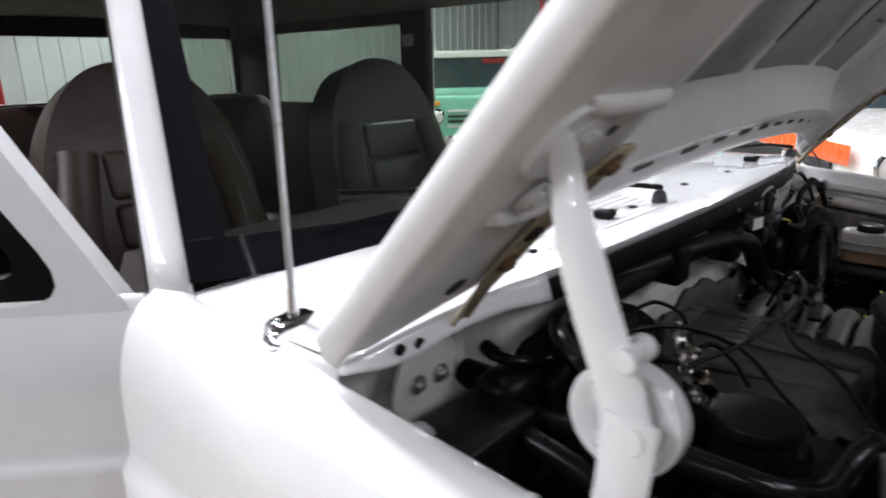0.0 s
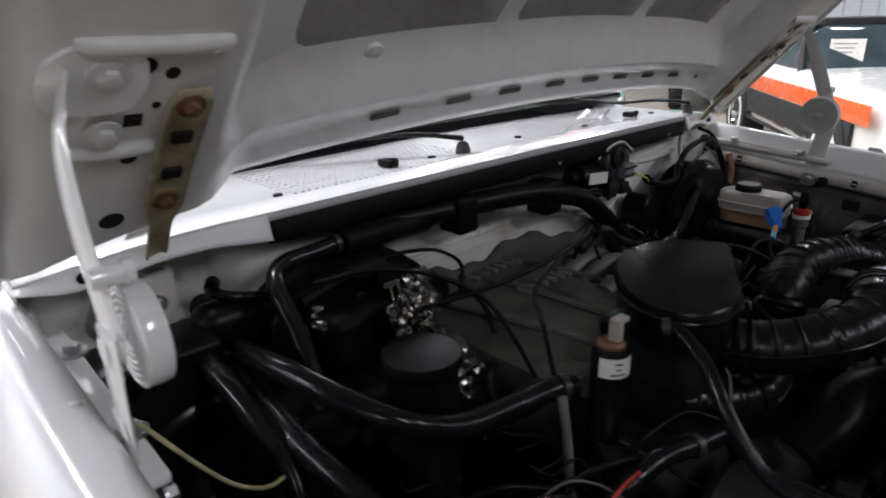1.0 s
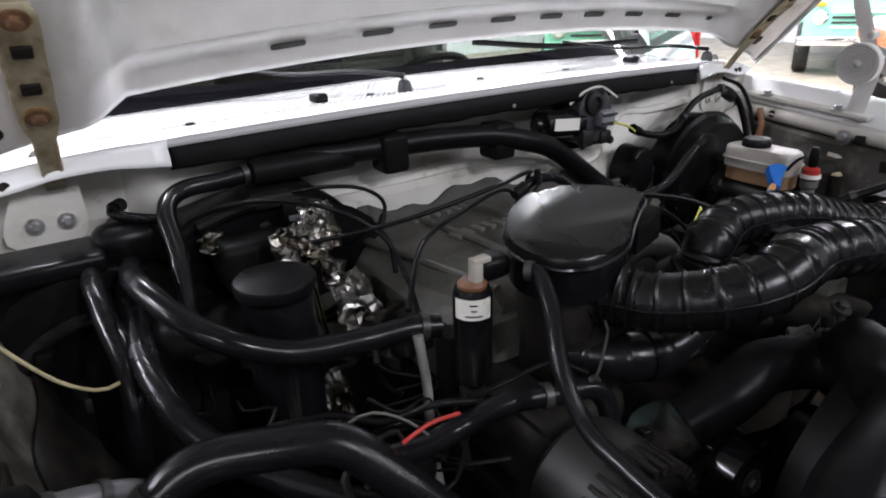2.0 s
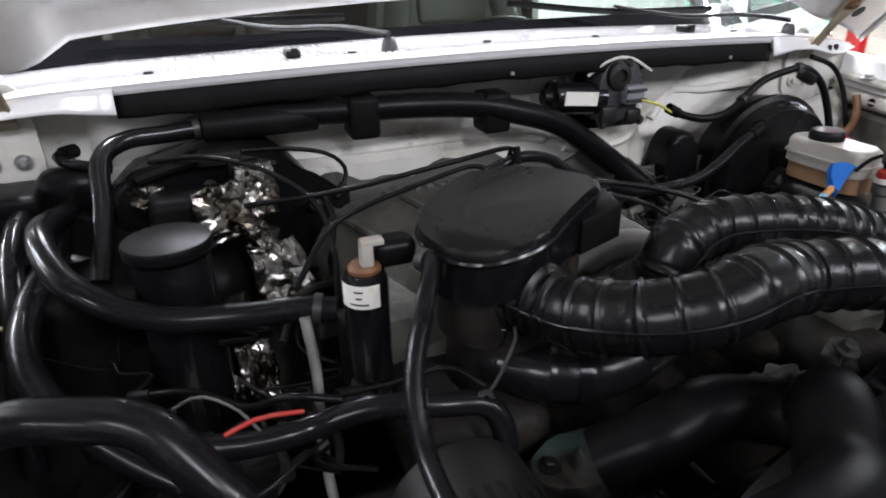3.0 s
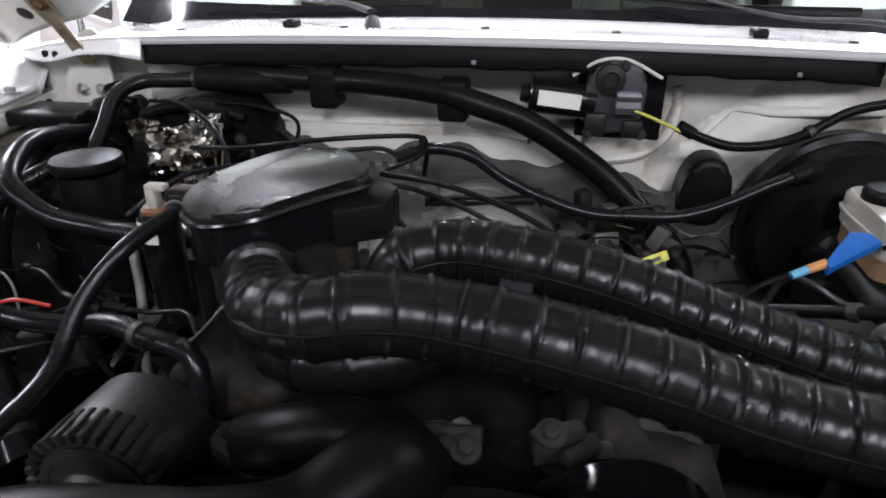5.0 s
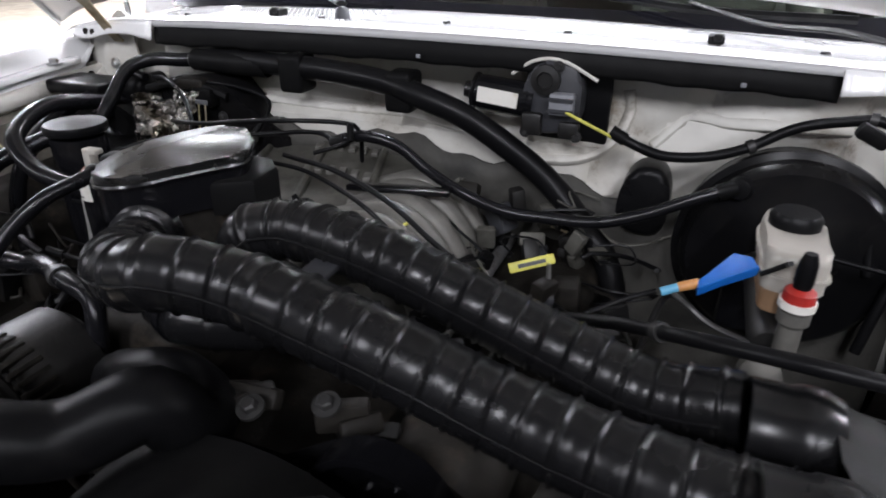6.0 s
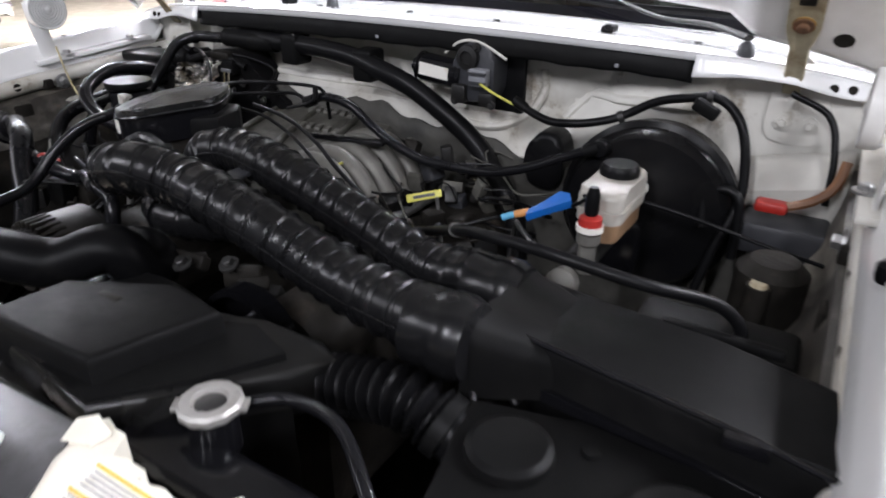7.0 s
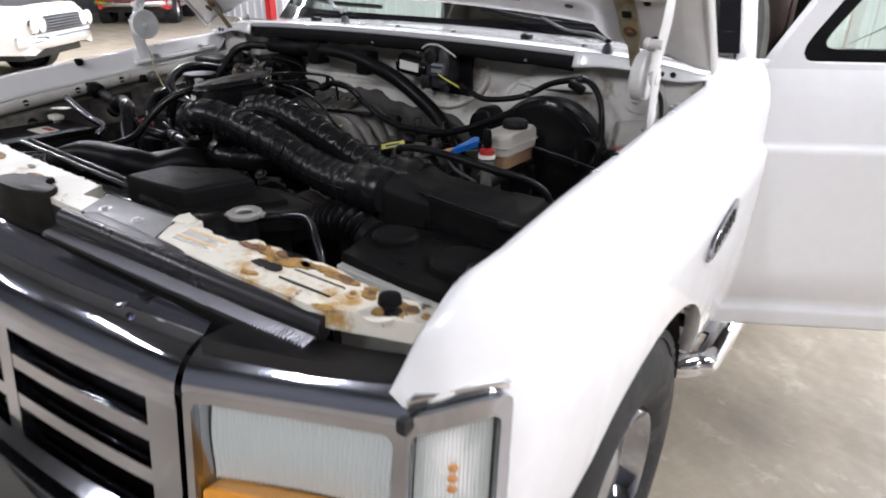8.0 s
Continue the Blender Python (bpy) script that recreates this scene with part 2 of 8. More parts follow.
def thick(ob, t, offset=-1.0):
    s = ob.modifiers.new("thickness", "SOLIDIFY")
    s.thickness, s.offset = t, offset
    return ob


def box(bm, c, s, bevel=0.0, m=None, seg=2):
    made = bmesh.ops.create_cube(bm, size=1.0, matrix=(m or Matrix()) @ Matrix.Translation(c) @ Matrix.Diagonal((*s, 1)))
    if bevel:
        edges = list({e for v in made["verts"] for e in v.link_edges})
        bmesh.ops.bevel(bm, geom=edges, offset=bevel, segments=seg, profile=0.5, affect="EDGES")
    return bm


def B(*a, **k):
    return box(bmesh.new(), *a, **k)


def frame_of(axis):
    z = Vector(axis).normalized()
    x = z.orthogonal().normalized()
    return x, z.cross(x), z


def lathe(bm, origin, axis, profile, n=28):
    """A turned body: profile is a list of (radius, height along the axis)."""
    x, y, z = frame_of(axis)
    o = Vector(origin)
    rings = []
    for r, h in profile:
        if r < 1e-6:
            rings.append([bm.verts.new(o + z * h)])
        else:
            rings.append([bm.verts.new(o + z * h + (x * math.cos(a) + y * math.sin(a)) * r) for a in (2 * math.pi * k / n for k in range(n))])
    for a, b in zip(rings, rings[1:]):
        for k in range(n):
            q = [a[k % len(a)], a[(k + 1) % len(a)], b[(k + 1) % len(b)], b[k % len(b)]]
            q = [v for i, v in enumerate(q) if v not in q[:i]]
            if len(q) > 2:
                bm.faces.new(q)
    return bm


def L(*a, **k):
    return lathe(bmesh.new(), *a, **k)


def rod(bm, p0, p1, r, n=14, r1=None):
    d = Vector(p1) - Vector(p0)
    return lathe(bm, p0, d, [(0, 0), (r, 0), (r if r1 is None else r1, d.length), (0, d.length)], n)


def spline(pts, step=0.006):
    """Points at even steps along a smooth curve through pts."""
    P = [Vector(p) for p in pts]
    P = [2 * P[0] - P[1]] + P + [2 * P[-1] - P[-2]]
    fine = []
    for a, b, c, d in zip(P, P[1:], P[2:], P[3:]):
        for k in range(24):
            t = k / 24
            fine.append(0.5 * ((2 * b) + (c - a) * t + (2 * a - 5 * b + 4 * c - d) * t * t + (3 * b - a - 3 * c + d) * t ** 3))
    fine.append(P[-2])
    s = np.r_[0, np.cumsum([(q - p).length for p, q in zip(fine, fine[1:])])]
    u = np.linspace(0, s[-1], max(3, int(s[-1] / step) + 1))
    F = np.array(fine)
    return [Vector((np.interp(x, s, F[:, 0]), np.interp(x, s, F[:, 1]), np.interp(x, s, F[:, 2]))) for x in u], u


def sweep(bm, pts, rad, n=12, step=0.012, flat=(1.0, 1.0), start=(0, 0, 1)):
    """A hose along a smooth curve. rad: a number, or a function of the length along it."""
    path, lens = spline(pts, step)
    up = Vector(start)
    rings = []
    for k, p in enumerate(path):
        t = (path[min(k + 1, len(path) - 1)] - path[max(k - 1, 0)]).normalized()
        up = (up - t * up.dot(t))
        up = (up if up.length > 1e-4 else t.orthogonal()).normalized()
        side = t.cross(up)
        r = rad(lens[k]) if callable(rad) else rad
        rings.append([bm.verts.new(p + (side * math.cos(a) * flat[0] + up * math.sin(a) * flat[1]) * r) for a in (2 * math.pi * j / n for j in range(n))])
    for a, b in zip(rings, rings[1:]):
        for k in range(n):
            bm.faces.new((a[k], a[(k + 1) % n], b[(k + 1) % n], b[k]))
    bm.faces.new(rings[0][::-1])
    bm.faces.new(rings[-1])
    return bm


def sheet(bm, f, us, vs):
    """A surface f(u, v) over two lists."""
    grid = [[bm.verts.new(f(u, v)) for v in vs] for u in us]
    for a, b in zip(grid, grid[1:]):
        for k in range(len(vs) - 1):
            bm.faces.new((a[k], a[k + 1], b[k + 1], b[k]))
    return bm


def prism(bm, outline, lo, hi, to=None, bevel=0.0, seg=2, top_scale=1.0):
    """An outline in (a, b) drawn out from lo to hi; to(a, b, h) lays it into the world."""
    to = to or (lambda a, b, h: (a, b, h))
    ca = sum(p[0] for p in outline) / len(outline)
    cb = sum(p[1] for p in outline) / len(outline)
    low = [bm.verts.new(to(a, b, lo)) for a, b in outline]
    top = [bm.verts.new(to(ca + (a - ca) * top_scale, cb + (b - cb) * top_scale, hi)) for a, b in outline]
    n = len(outline)
    sides = [bm.faces.new((low[k], low[(k + 1) % n], top[(k + 1) % n], top[k])) for k in range(n)]
    bm.faces.new(low[::-1])
    cap = bm.faces.new(top)
    if bevel:
        bmesh.ops.bevel(bm, geom=list(cap.edges), offset=bevel, segments=seg, profile=0.5, affect="EDGES")
    return bm


def P(*a, **k):
    return prism(bmesh.new(), *a, **k)


def smooth_loop(pts, n=6):
    """A closed rounded outline through the given corners."""
    out = []
    m = len(pts)
    for k in range(m):
        a, b, c, d = (Vector((*pts[(k + j - 1) % m], 0)) for j in range(4))
        for i in range(n):
            t = i / n
            q = 0.5 * ((2 * b) + (c - a) * t + (2 * a - 5 * b + 4 * c - d) * t * t + (3 * b - a - 3 * c + d) * t ** 3)
            out.append((q.x, q.y))
    return out


def rounded_rect(x0, y0, x1, y1, r, n=4):
    out = []
    for cx, cy, a0 in ((x1 - r, y1 - r, 0), (x0 + r, y1 - r, 90), (x0 + r, y0 + r, 180), (x1 - r, y0 + r, 270)):
        for k in range(n + 1):
            a = radians(a0 + 90 * k / n)
            out.append((cx + r * math.cos(a), cy + r * math.sin(a)))
    return out


def ring_prism(bm, outer, inner, lo, hi, to=None):
    """A frame between two outlines of the same count."""
    to = to or (lambda a, b, h: (a, b, h))
    V = [[bm.verts.new(to(a, b, h)) for a, b in o] for o, h in ((outer, lo), (inner, lo), (inner, hi), (outer, hi))]
    n = len(outer)
    for a, b in ((0, 1), (1, 2), (2, 3), (3, 0)):
        for k in range(n):
            bm.faces.new((V[a][k], V[a][(k + 1) % n], V[b][(k + 1) % n], V[b][k]))
    return bm


def bolt(bm, at, axis, r=0.008, h=0.006):
    """A hexagon head on a washer."""
    lathe(bm, at, axis, [(0, 0), (r * 1.7, 0), (r * 1.7, h * 0.3), (0, h * 0.3)], 16)
    lathe(bm, at, axis, [(r, h * 0.3), (r, h), (r * 0.8, h * 1.15), (0, h * 1.15)], 6)
    return bm


def lerp(x, pts):
    return float(np.interp(x, [p[0] for p in pts], [p[1] for p in pts]))


def steps(a, b, n):
    return [a + (b - a) * k / n for k in range(n + 1)]

# ---- the hall ----
HALL = (-19.0, 14.0, -9.0, 11.0, 5.4)
tagged(new("floor", finish(B((-2.5, 1.0, -0.1), (33.4, 20.4, 0.2)), "floor", "concrete")), "worn beige concrete floor of the car hall", "floor", kind="structure")


def cladding(name, p0, p1, height, material="wall", label="white ribbed metal cladding wall of the hall"):
    """A wall of vertical ribbed metal sheet, 0.3 m to the rib."""
    a, b = Vector((*p0, 0)), Vector((*p1, 0))
    d = (b - a).normalized()
    nrm = Vector((-d.y, d.x, 0))
    bm = bmesh.new()
    out = []
    x, total = 0.0, (b - a).length
    while x < total:
        out += [(x, 0.0), (x + 0.22, 0.0), (x + 0.235, 0.03), (x + 0.285, 0.03)]
        x += 0.3
    out.append((total, 0.0))
    front = [[bm.verts.new(a + d * min(s, total) + nrm * w + Vector((0, 0, z))) for s, w in out] for z in (0.0, height)]
    back = [[bm.verts.new(a + d * s - nrm * 0.12 + Vector((0, 0, z))) for s in (0.0, total)] for z in (0.0, height)]
    for k in range(len(out) - 1):
        bm.faces.new((front[0][k], front[0][k + 1], front[1][k + 1], front[1][k]))
    bm.faces.new((back[0][0], back[0][1], back[1][1], back[1][0]))
    bm.faces.new((front[0][0], back[0][0], back[1][0], front[1][0]))
    bm.faces.new((front[0][-1], back[0][1], back[1][1], front[1][-1]))
    return tagged(new(name, finish(bm, name, material, 20)), label, "wall", kind="structure")


x0, x1, y0, y1, hz = HALL
cladding("wall_north", (x1, y1), (x0, y1), hz)
cladding("wall_east", (x1, y0), (x1, y1), hz)
# south and west walls are unseen; dark so the bay's blacks reflect less
cladding("wall_south", (x0, y0), (x1, y0), hz, "wall_dark", "unseen ribbed wall of the hall, made dark to dim reflections")
cladding("wall_west", (x0, y1), (x0, y0), hz, "wall_dark", "unseen ribbed wall of the hall, made dark to dim reflections")
tagged(new("ceiling", finish(B(((x0 + x1) / 2, (y0 + y1) / 2, hz + 0.1), (x1 - x0 + 0.3, y1 - y0 + 0.3, 0.2)), "ceiling", "ceiling")), "pale roof lining of the hall", "ceiling", kind="structure")

# roof trusses across the hall
for ty in (-6.5, -2.5, 1.5, 5.5, 9.5):
    tr = thing("roof_truss", "dark painted steel roof truss with crossed braces", "truss", (-2.5, ty, 4.5), "roof trusses", "structure")
    for zz in (4.45, 5.36):
        part("chord", B((-2.5, ty, zz), (32.9, 0.1, 0.08)), "beam", tr)
    bm = bmesh.new()
    for k in range(22):
        xx = x0 + 1.5 * k
        rod(bm, (xx, ty, 4.45), (xx + 0.75, ty, 5.35), 0.035, 8)
        rod(bm, (xx + 0.75, ty, 5.35), (xx + 1.5, ty, 4.45), 0.035, 8)
    part("brace", bm, "beam", tr)
for px, py in ((8.6, 5.9), (-13.0, 10.6), (1.5, 10.6)):
    post = thing("steel_post", "red painted steel post standing on the concrete floor", "post", (px, py, 0), "steel posts", "structure")
    bm = B((px - 0.09, py, 2.25), (0.02, 0.2, 4.5))
    box(bm, (px + 0.09, py, 2.25), (0.02, 0.2, 4.5))
    box(bm, (px, py, 2.25), (0.18, 0.015, 4.5))
    part("shaft", bm, "red_post", post)
    part("foot_plate", B((px, py, 0.01), (0.3, 0.3, 0.02)), "beam", post)

# strip lamps under the trusses
for lx, ly in [(x, -5.2) for x in (-9.5, -4.6, 0.2, 2.6, 5.4)] + [(x, y) for x in (-9.5, -5.0, -0.6, 3.8, 8.2) for y in (2.0, 5.2, 8.6)]:
    fx = thing("strip_lamp", "white ceiling strip lamp, switched on", "lamp", (lx, ly, 4.4), "strip lamps")
    part("housing", B((lx, ly, 4.40), (0.34, 2.5, 0.06), 0.01), "wall", fx)
    for sx in (-1, 1):
        for sy in (-1.0, 1.0):
            part("hanger", rod(bmesh.new(), (lx + 0.1 * sx, ly + sy, 4.42), (lx + 0.1 * sx, ly + sy, 5.42), 0.004, 6), "steel", fx)
    d = bpy.data.lights.new("strip", "AREA")
    d.shape, d.size, d.size_y, d.energy, d.color = "RECTANGLE", 0.26, 2.4, LAMP_W * (1.4 if ly > 0 else 0.6), (0.905, 0.91, 1.0)
    lo = new("strip_light", d)
    lo.matrix_world = pose(lx, ly, 4.36)

# ---- the truck ----
truck = thing("sport_utility_truck", "white four-wheel-drive truck with its hood and both doors open", "truck", (0, 0.5, 0))

ZT = [(-0.952, 1.004), (-0.945, 1.022), (-0.935, 1.050), (-0.92, 1.077), (-0.90, 1.100), (-0.87, 1.122), (-0.83, 1.136), (-0.63, 1.163), (-0.3, 1.195), (0.0, 1.222), (0.42, 1.253)]
XC = [(-0.952, 0.806), (-0.94, 0.816), (-0.92, 0.829), (-0.878, 0.842), (-0.8, 0.856), (-0.1, 0.860), (0.42, 0.868)]
WHEEL_Y, WHEEL_R, BADGE_Y = -0.30, 0.38, 0.012


def fender_bottom(y):
    if y < -0.835:
        return lerp(y, [(-0.952, 0.996), (-0.90, 1.004), (-0.865, 1.006), (-0.847, 0.990), (-0.839, 0.93), (-0.835, 0.80)])
    if abs(y - WHEEL_Y) < 0.455:
        return 0.38 + math.sqrt(0.455 ** 2 - (y - WHEEL_Y) ** 2)
    return 0.50


def fender_profile(y):
    zt = sum(lerp(y + 0.004 * k, ZT) for k in range(-4, 5)) / 9
    xc = sum(lerp(y + 0.004 * k, XC) for k in range(-4, 5)) / 9
    zc = 1.015 + 0.03 * (y - 0.42) / 1.2
    zc = min(zc, zt - 0.165) if y < -0.72 else zc - max(0.0, (-0.5 - y)) * 0.22 * max(0.0, min(1.0, (-0.5 - y) / 0.22))
    w = lerp(y, [(-0.952, 0.35), (-0.92, 0.42), (-0.88, 0.46), (-0.8, 0.66), (-0.6, 0.99), (-0.4, 1.03), (0.42, 1.0)])
    lo = fender_bottom(y)
    g = lerp(y, [(-0.952, 0.08), (-0.90, 0.15), (-0.86, 1.0), (0.05, 1.0), (0.10, 0.05), (0.42, 0.05)])
    q = lerp(y, [(-0.952, 0.3), (-0.90, 0.5), (-0.86, 1.0), (0.42, 1.0)])
    out = [(xc - 0.034 * q, zt - 0.06 * g), (xc - 0.024 * q, zt - 0.05 * g), (xc - 0.02 * q, zt - 0.006 * g), (xc - 0.012 * q, zt), (xc, zt), (xc + 0.018 * w, zt - 0.010),
           (xc + 0.038 * w, zt - 0.034), (xc + 0.052 * w, zt - 0.07), (xc + 0.060 * w, zt - 0.11)]
    for x, z in ((0.064, zc + 0.040), (0.066, zc + 0.028), (0.080, zc + 0.012), (0.081, zc - 0.06), (0.076, 0.82), (0.07, 0.70), (0.055, 0.58), (0.03, 0.50)):
        out.append((xc + x * w, min(z, out[-1][1] - 0.002)))
    edge = lerp(-lo, [(-z, x) for x, z in out[3:]])
    return [(x, max(z, lo)) for x, z in out[:3]] + [(x, z) if z > lo else (edge, lo) for x, z in out[3:]]


def add_fender(side):
    ys = [0.40, 0.398, 0.392] + steps(0.37, 0.08, 6) + steps(0.07, -0.83, 40) + [-0.8349, -0.8351] + steps(-0.837, -0.952, 30)
    bm = bmesh.new()
    rows = []
    for y in ys:
        prof = fender_profile(y)
        arch = abs(y - WHEEL_Y) < 0.455 or y < -0.835
        row = [bm.verts.new((side * x, y, z)) for x, z in prof]
        if y > -0.835:
            x, z = prof[-1]
            row.append(bm.verts.new((side * (x - 0.035), y, z - (0.004 if arch else 0.0))))
        else:
            x, z = prof[-1]
            row.append(bm.verts.new((side * (x - 0.03), y, z - 0.004)))
        rows.append(row)
    for a, b in zip(rows, rows[1:]):
        for k in range(len(a) - 1):
            bm.faces.new((a[k], a[k + 1], b[k + 1], b[k]))
    bm.faces.new(rows[-1])
    bmesh.ops.remove_doubles(bm, verts=bm.verts, dist=0.0004)
    f = thick(part("fender", bm, "white", truck, "glossy white front fender", 50), 0.003, 0)
    # bulges in the gutter: small bolts and a clip hole
    for yy in (0.15, -0.18, -0.52):
        part("bolt", bolt(bmesh.new(), (side * (lerp(yy, XC) - 0.008), yy, lerp(yy, ZT) - 0.0005), (0, 0, 1), 0.005, 0.004), "white", f)
    # badge behind the wheel
    bd = P(smooth_loop([(-0.06, -0.022), (0.045, -0.028), (0.065, 0.0), (0.05, 0.03), (-0.05, 0.024), (-0.065, 0.0)], 4), 0, 0.008,
           lambda a, b, h: (side * (0.944 + h), BADGE_Y + 1.5 * a, 0.928 + 1.2 * b + 0.30 * a), bevel=0.003)
    bdo = part("badge", bd, "grey_chrome", f, "oval grey metal badge")
    for k in range(6):
        a = -0.045 + 0.018 * k
        part("relief", box(bmesh.new(), (0, 0, 0), (0.004, 0.012, 0.03), 0.001, Matrix.Translation((side * 0.9525, BADGE_Y + 1.5 * a, 0.928 + 0.30 * a)) @ Matrix.Rotation(0.5 * (k % 2) - 0.1, 4, "X")), "dark_steel", bdo)
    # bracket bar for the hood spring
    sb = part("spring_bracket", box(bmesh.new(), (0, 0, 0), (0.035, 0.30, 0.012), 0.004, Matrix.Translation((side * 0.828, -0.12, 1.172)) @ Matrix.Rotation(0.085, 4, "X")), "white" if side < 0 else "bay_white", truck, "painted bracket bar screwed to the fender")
    for yy in (-0.03, -0.2):
        part("bolt", bolt(bmesh.new(), (side * 0.818, yy, 1.177 + 0.085 * (yy + 0.12)), (0, 0, 1), 0.009, 0.010), "steel", sb)
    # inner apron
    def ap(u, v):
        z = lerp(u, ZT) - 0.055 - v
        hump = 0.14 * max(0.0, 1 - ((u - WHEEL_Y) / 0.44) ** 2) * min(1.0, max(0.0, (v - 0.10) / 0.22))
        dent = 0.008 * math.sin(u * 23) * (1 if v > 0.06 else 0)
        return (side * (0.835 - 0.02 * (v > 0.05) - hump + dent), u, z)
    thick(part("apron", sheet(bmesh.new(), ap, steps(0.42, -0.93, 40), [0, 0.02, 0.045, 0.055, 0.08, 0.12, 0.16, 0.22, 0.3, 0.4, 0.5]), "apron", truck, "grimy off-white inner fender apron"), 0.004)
    # added dark sheet, standing in for shade and grime low on the apron
    def dark_sheet(u, v):
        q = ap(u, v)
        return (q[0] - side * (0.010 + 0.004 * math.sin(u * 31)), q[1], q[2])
    thick(part("apron_shade_sheet", sheet(bmesh.new(), dark_sheet, steps(0.0, -0.90, 30), [0.135, 0.16, 0.22, 0.3, 0.4, 0.5] if side < 0 else [0.19, 0.22, 0.3, 0.4, 0.5]), "grime", truck, "added dark sheet for the shade and grime low on the apron"), 0.004)
    # pale rail along the top of the apron with pressed holes
    rail = part("rail", sheet(bmesh.new(), lambda u, v: (side * (0.826 - 0.008 * math.sin(v * 3.1)), u, lerp(u, ZT) - 0.06 - 0.035 * v), steps(0.38, -0.72, 24), steps(0, 1, 4)), "bay_white", truck, "dirty white rail along the fender")
    thick(rail, 0.003, 0)
    for k, yy in enumerate((-0.62, -0.47, -0.33, -0.05, 0.05)):
        zz = lerp(yy, ZT) - 0.077
        part("hole", L((side * 0.8185, yy, zz), (-side, 0, 0), [(0.009, -0.002), (0.009, 0.0015), (0, 0.0015)], 14), "grime", rail)
    def face(yy, v):
        return ap(yy, v)[0]
    for yy, v, r in ((-0.435, 0.075, 0.013), (-0.222, 0.08, 0.011), (-0.62, 0.075, 0.010), (0.02, 0.085, 0.012)):
        part("apron_hole", L((face(yy, v), yy, lerp(yy, ZT) - 0.055 - v), (-side, 0, 0), [(r * 1.25, -0.004), (r * 1.25, 0.0035), (r, 0.0045), (r * 0.9, 0.002), (0, 0.002)], 18), "grime", truck, "round hole in the apron")
    part("apron_slot", B((face(-0.262, 0.08), -0.262, lerp(-0.262, ZT) - 0.086), (0.020, 0.020, 0.020), 0.003), "grime", truck, "square hole in the apron")
    part("apron_plate", B((face(-0.24, 0.08) - side * 0.001, -0.24, lerp(-0.24, ZT) - 0.138), (0.005, 0.085, 0.06), 0.002), "bay_white", truck, "pale patch plate on the apron")
    part("apron_window", B((face(-0.335, 0.09) - side * 0.001, -0.335, lerp(-0.335, ZT) - 0.140), (0.008, 0.040, 0.055), 0.004), "grime", truck, "dark rectangular opening in the apron")
    part("rail_stop", L((side * 0.838, -0.44, lerp(-0.44, ZT) - 0.012), (0, 0, 1), [(0.010, 0), (0.012, 0.006), (0.012, 0.016), (0.008, 0.02), (0, 0.02)], 16), "rubber", truck, "black rubber stop on the fender rail")


add_fender(1)
add_fender(-1)


# cowl between hood and windshield
def cowl_front(x):
    return -0.055 * max(0.0, 1 - (x / 0.62) ** 2) + lerp(abs(x), [(0.0, 0.0), (0.6, 0.0), (0.86, 0.05)])


def cowl_z(x):
    return 1.297 - 0.018 * (x / 0.6) ** 2 - 0.016 * max(0.0, (abs(x) - 0.6) / 0.25) ** 2


def cowl(u, v):
    f = cowl_front(u)
    back = 0.40 - 0.155 * (1 - (abs(u) / 0.845) ** 3.5)
    if v < 0:
        return (u, f + 0.004, cowl_z(u) + v)
    z = cowl_z(u) + 0.004 * math.sin(min(v, 0.25) / 0.25 * math.pi) - 0.012 * max(0, v - 0.85) / 0.15
    return (u, f + (back - f) * v, z)


XS = sorted(set([round(v, 4) for v in steps(-0.845, 0.845, 60)]))
cw = part("cowl_panel", sheet(bmesh.new(), cowl, XS, [-0.013, -0.006, 0.0, 0.02, 0.05, 0.1, 0.2, 0.3, 0.45, 0.6, 0.75, 0.85, 0.92, 1.0]), "white", truck, "glossy white cowl panel with air slits", 40)
thick(cw, 0.003)
for s in (-1, 1):
    thick(part("cowl_side", sheet(bmesh.new(), lambda u, v, s=s: (s * (0.846 + 0.004 * v), 0.052 + 0.345 * u, (cowl_z(0.845) - 0.001) * (1 - v) + v * (1.205 + 0.03 * u)), steps(0, 1, 8), steps(0, 1, 3)), "white", cw, "white side of the cowl"), 0.003)
# rows of fine slits on the passenger's side
bm = bmesh.new()
for r in range(11):
    for k in range(34):
        xx = -0.50 + 0.0102 * k
        v = 0.16 + 0.058 * r
        p = Vector(cowl(xx, v))
        box(bm, (p.x, p.y, p.z + 0.0002), (0.0062, 0.0022, 0.0016))
part("air_slit", bm, "slit", cw, "fine air slits in the cowl")
for xx, yy in ((-0.32, 0.045), (0.407, 0.05)):
    zz = cowl_z(xx)
    nz = B((xx, yy, zz + 0.008), (0.022, 0.03, 0.012), 0.003)
    box(nz, (xx + 0.002, yy - 0.012, zz + 0.012), (0.012, 0.012, 0.01), 0.003)
    part("washer_nozzle", nz, "plastic", cw, "small black washer nozzle")
for xx, v in ((-0.52, 0.2), (-0.23, 0.30), (0.0, 0.34), (0.2, 0.28), (0.55, 0.3)):
    p = Vector(cowl(xx, v))
    part("clip", L((p.x, p.y, p.z), (0, 0, 1), [(0, 0), (0.0075, 0), (0.006, 0.003), (0, 0.003)], 12), "plastic", cw)
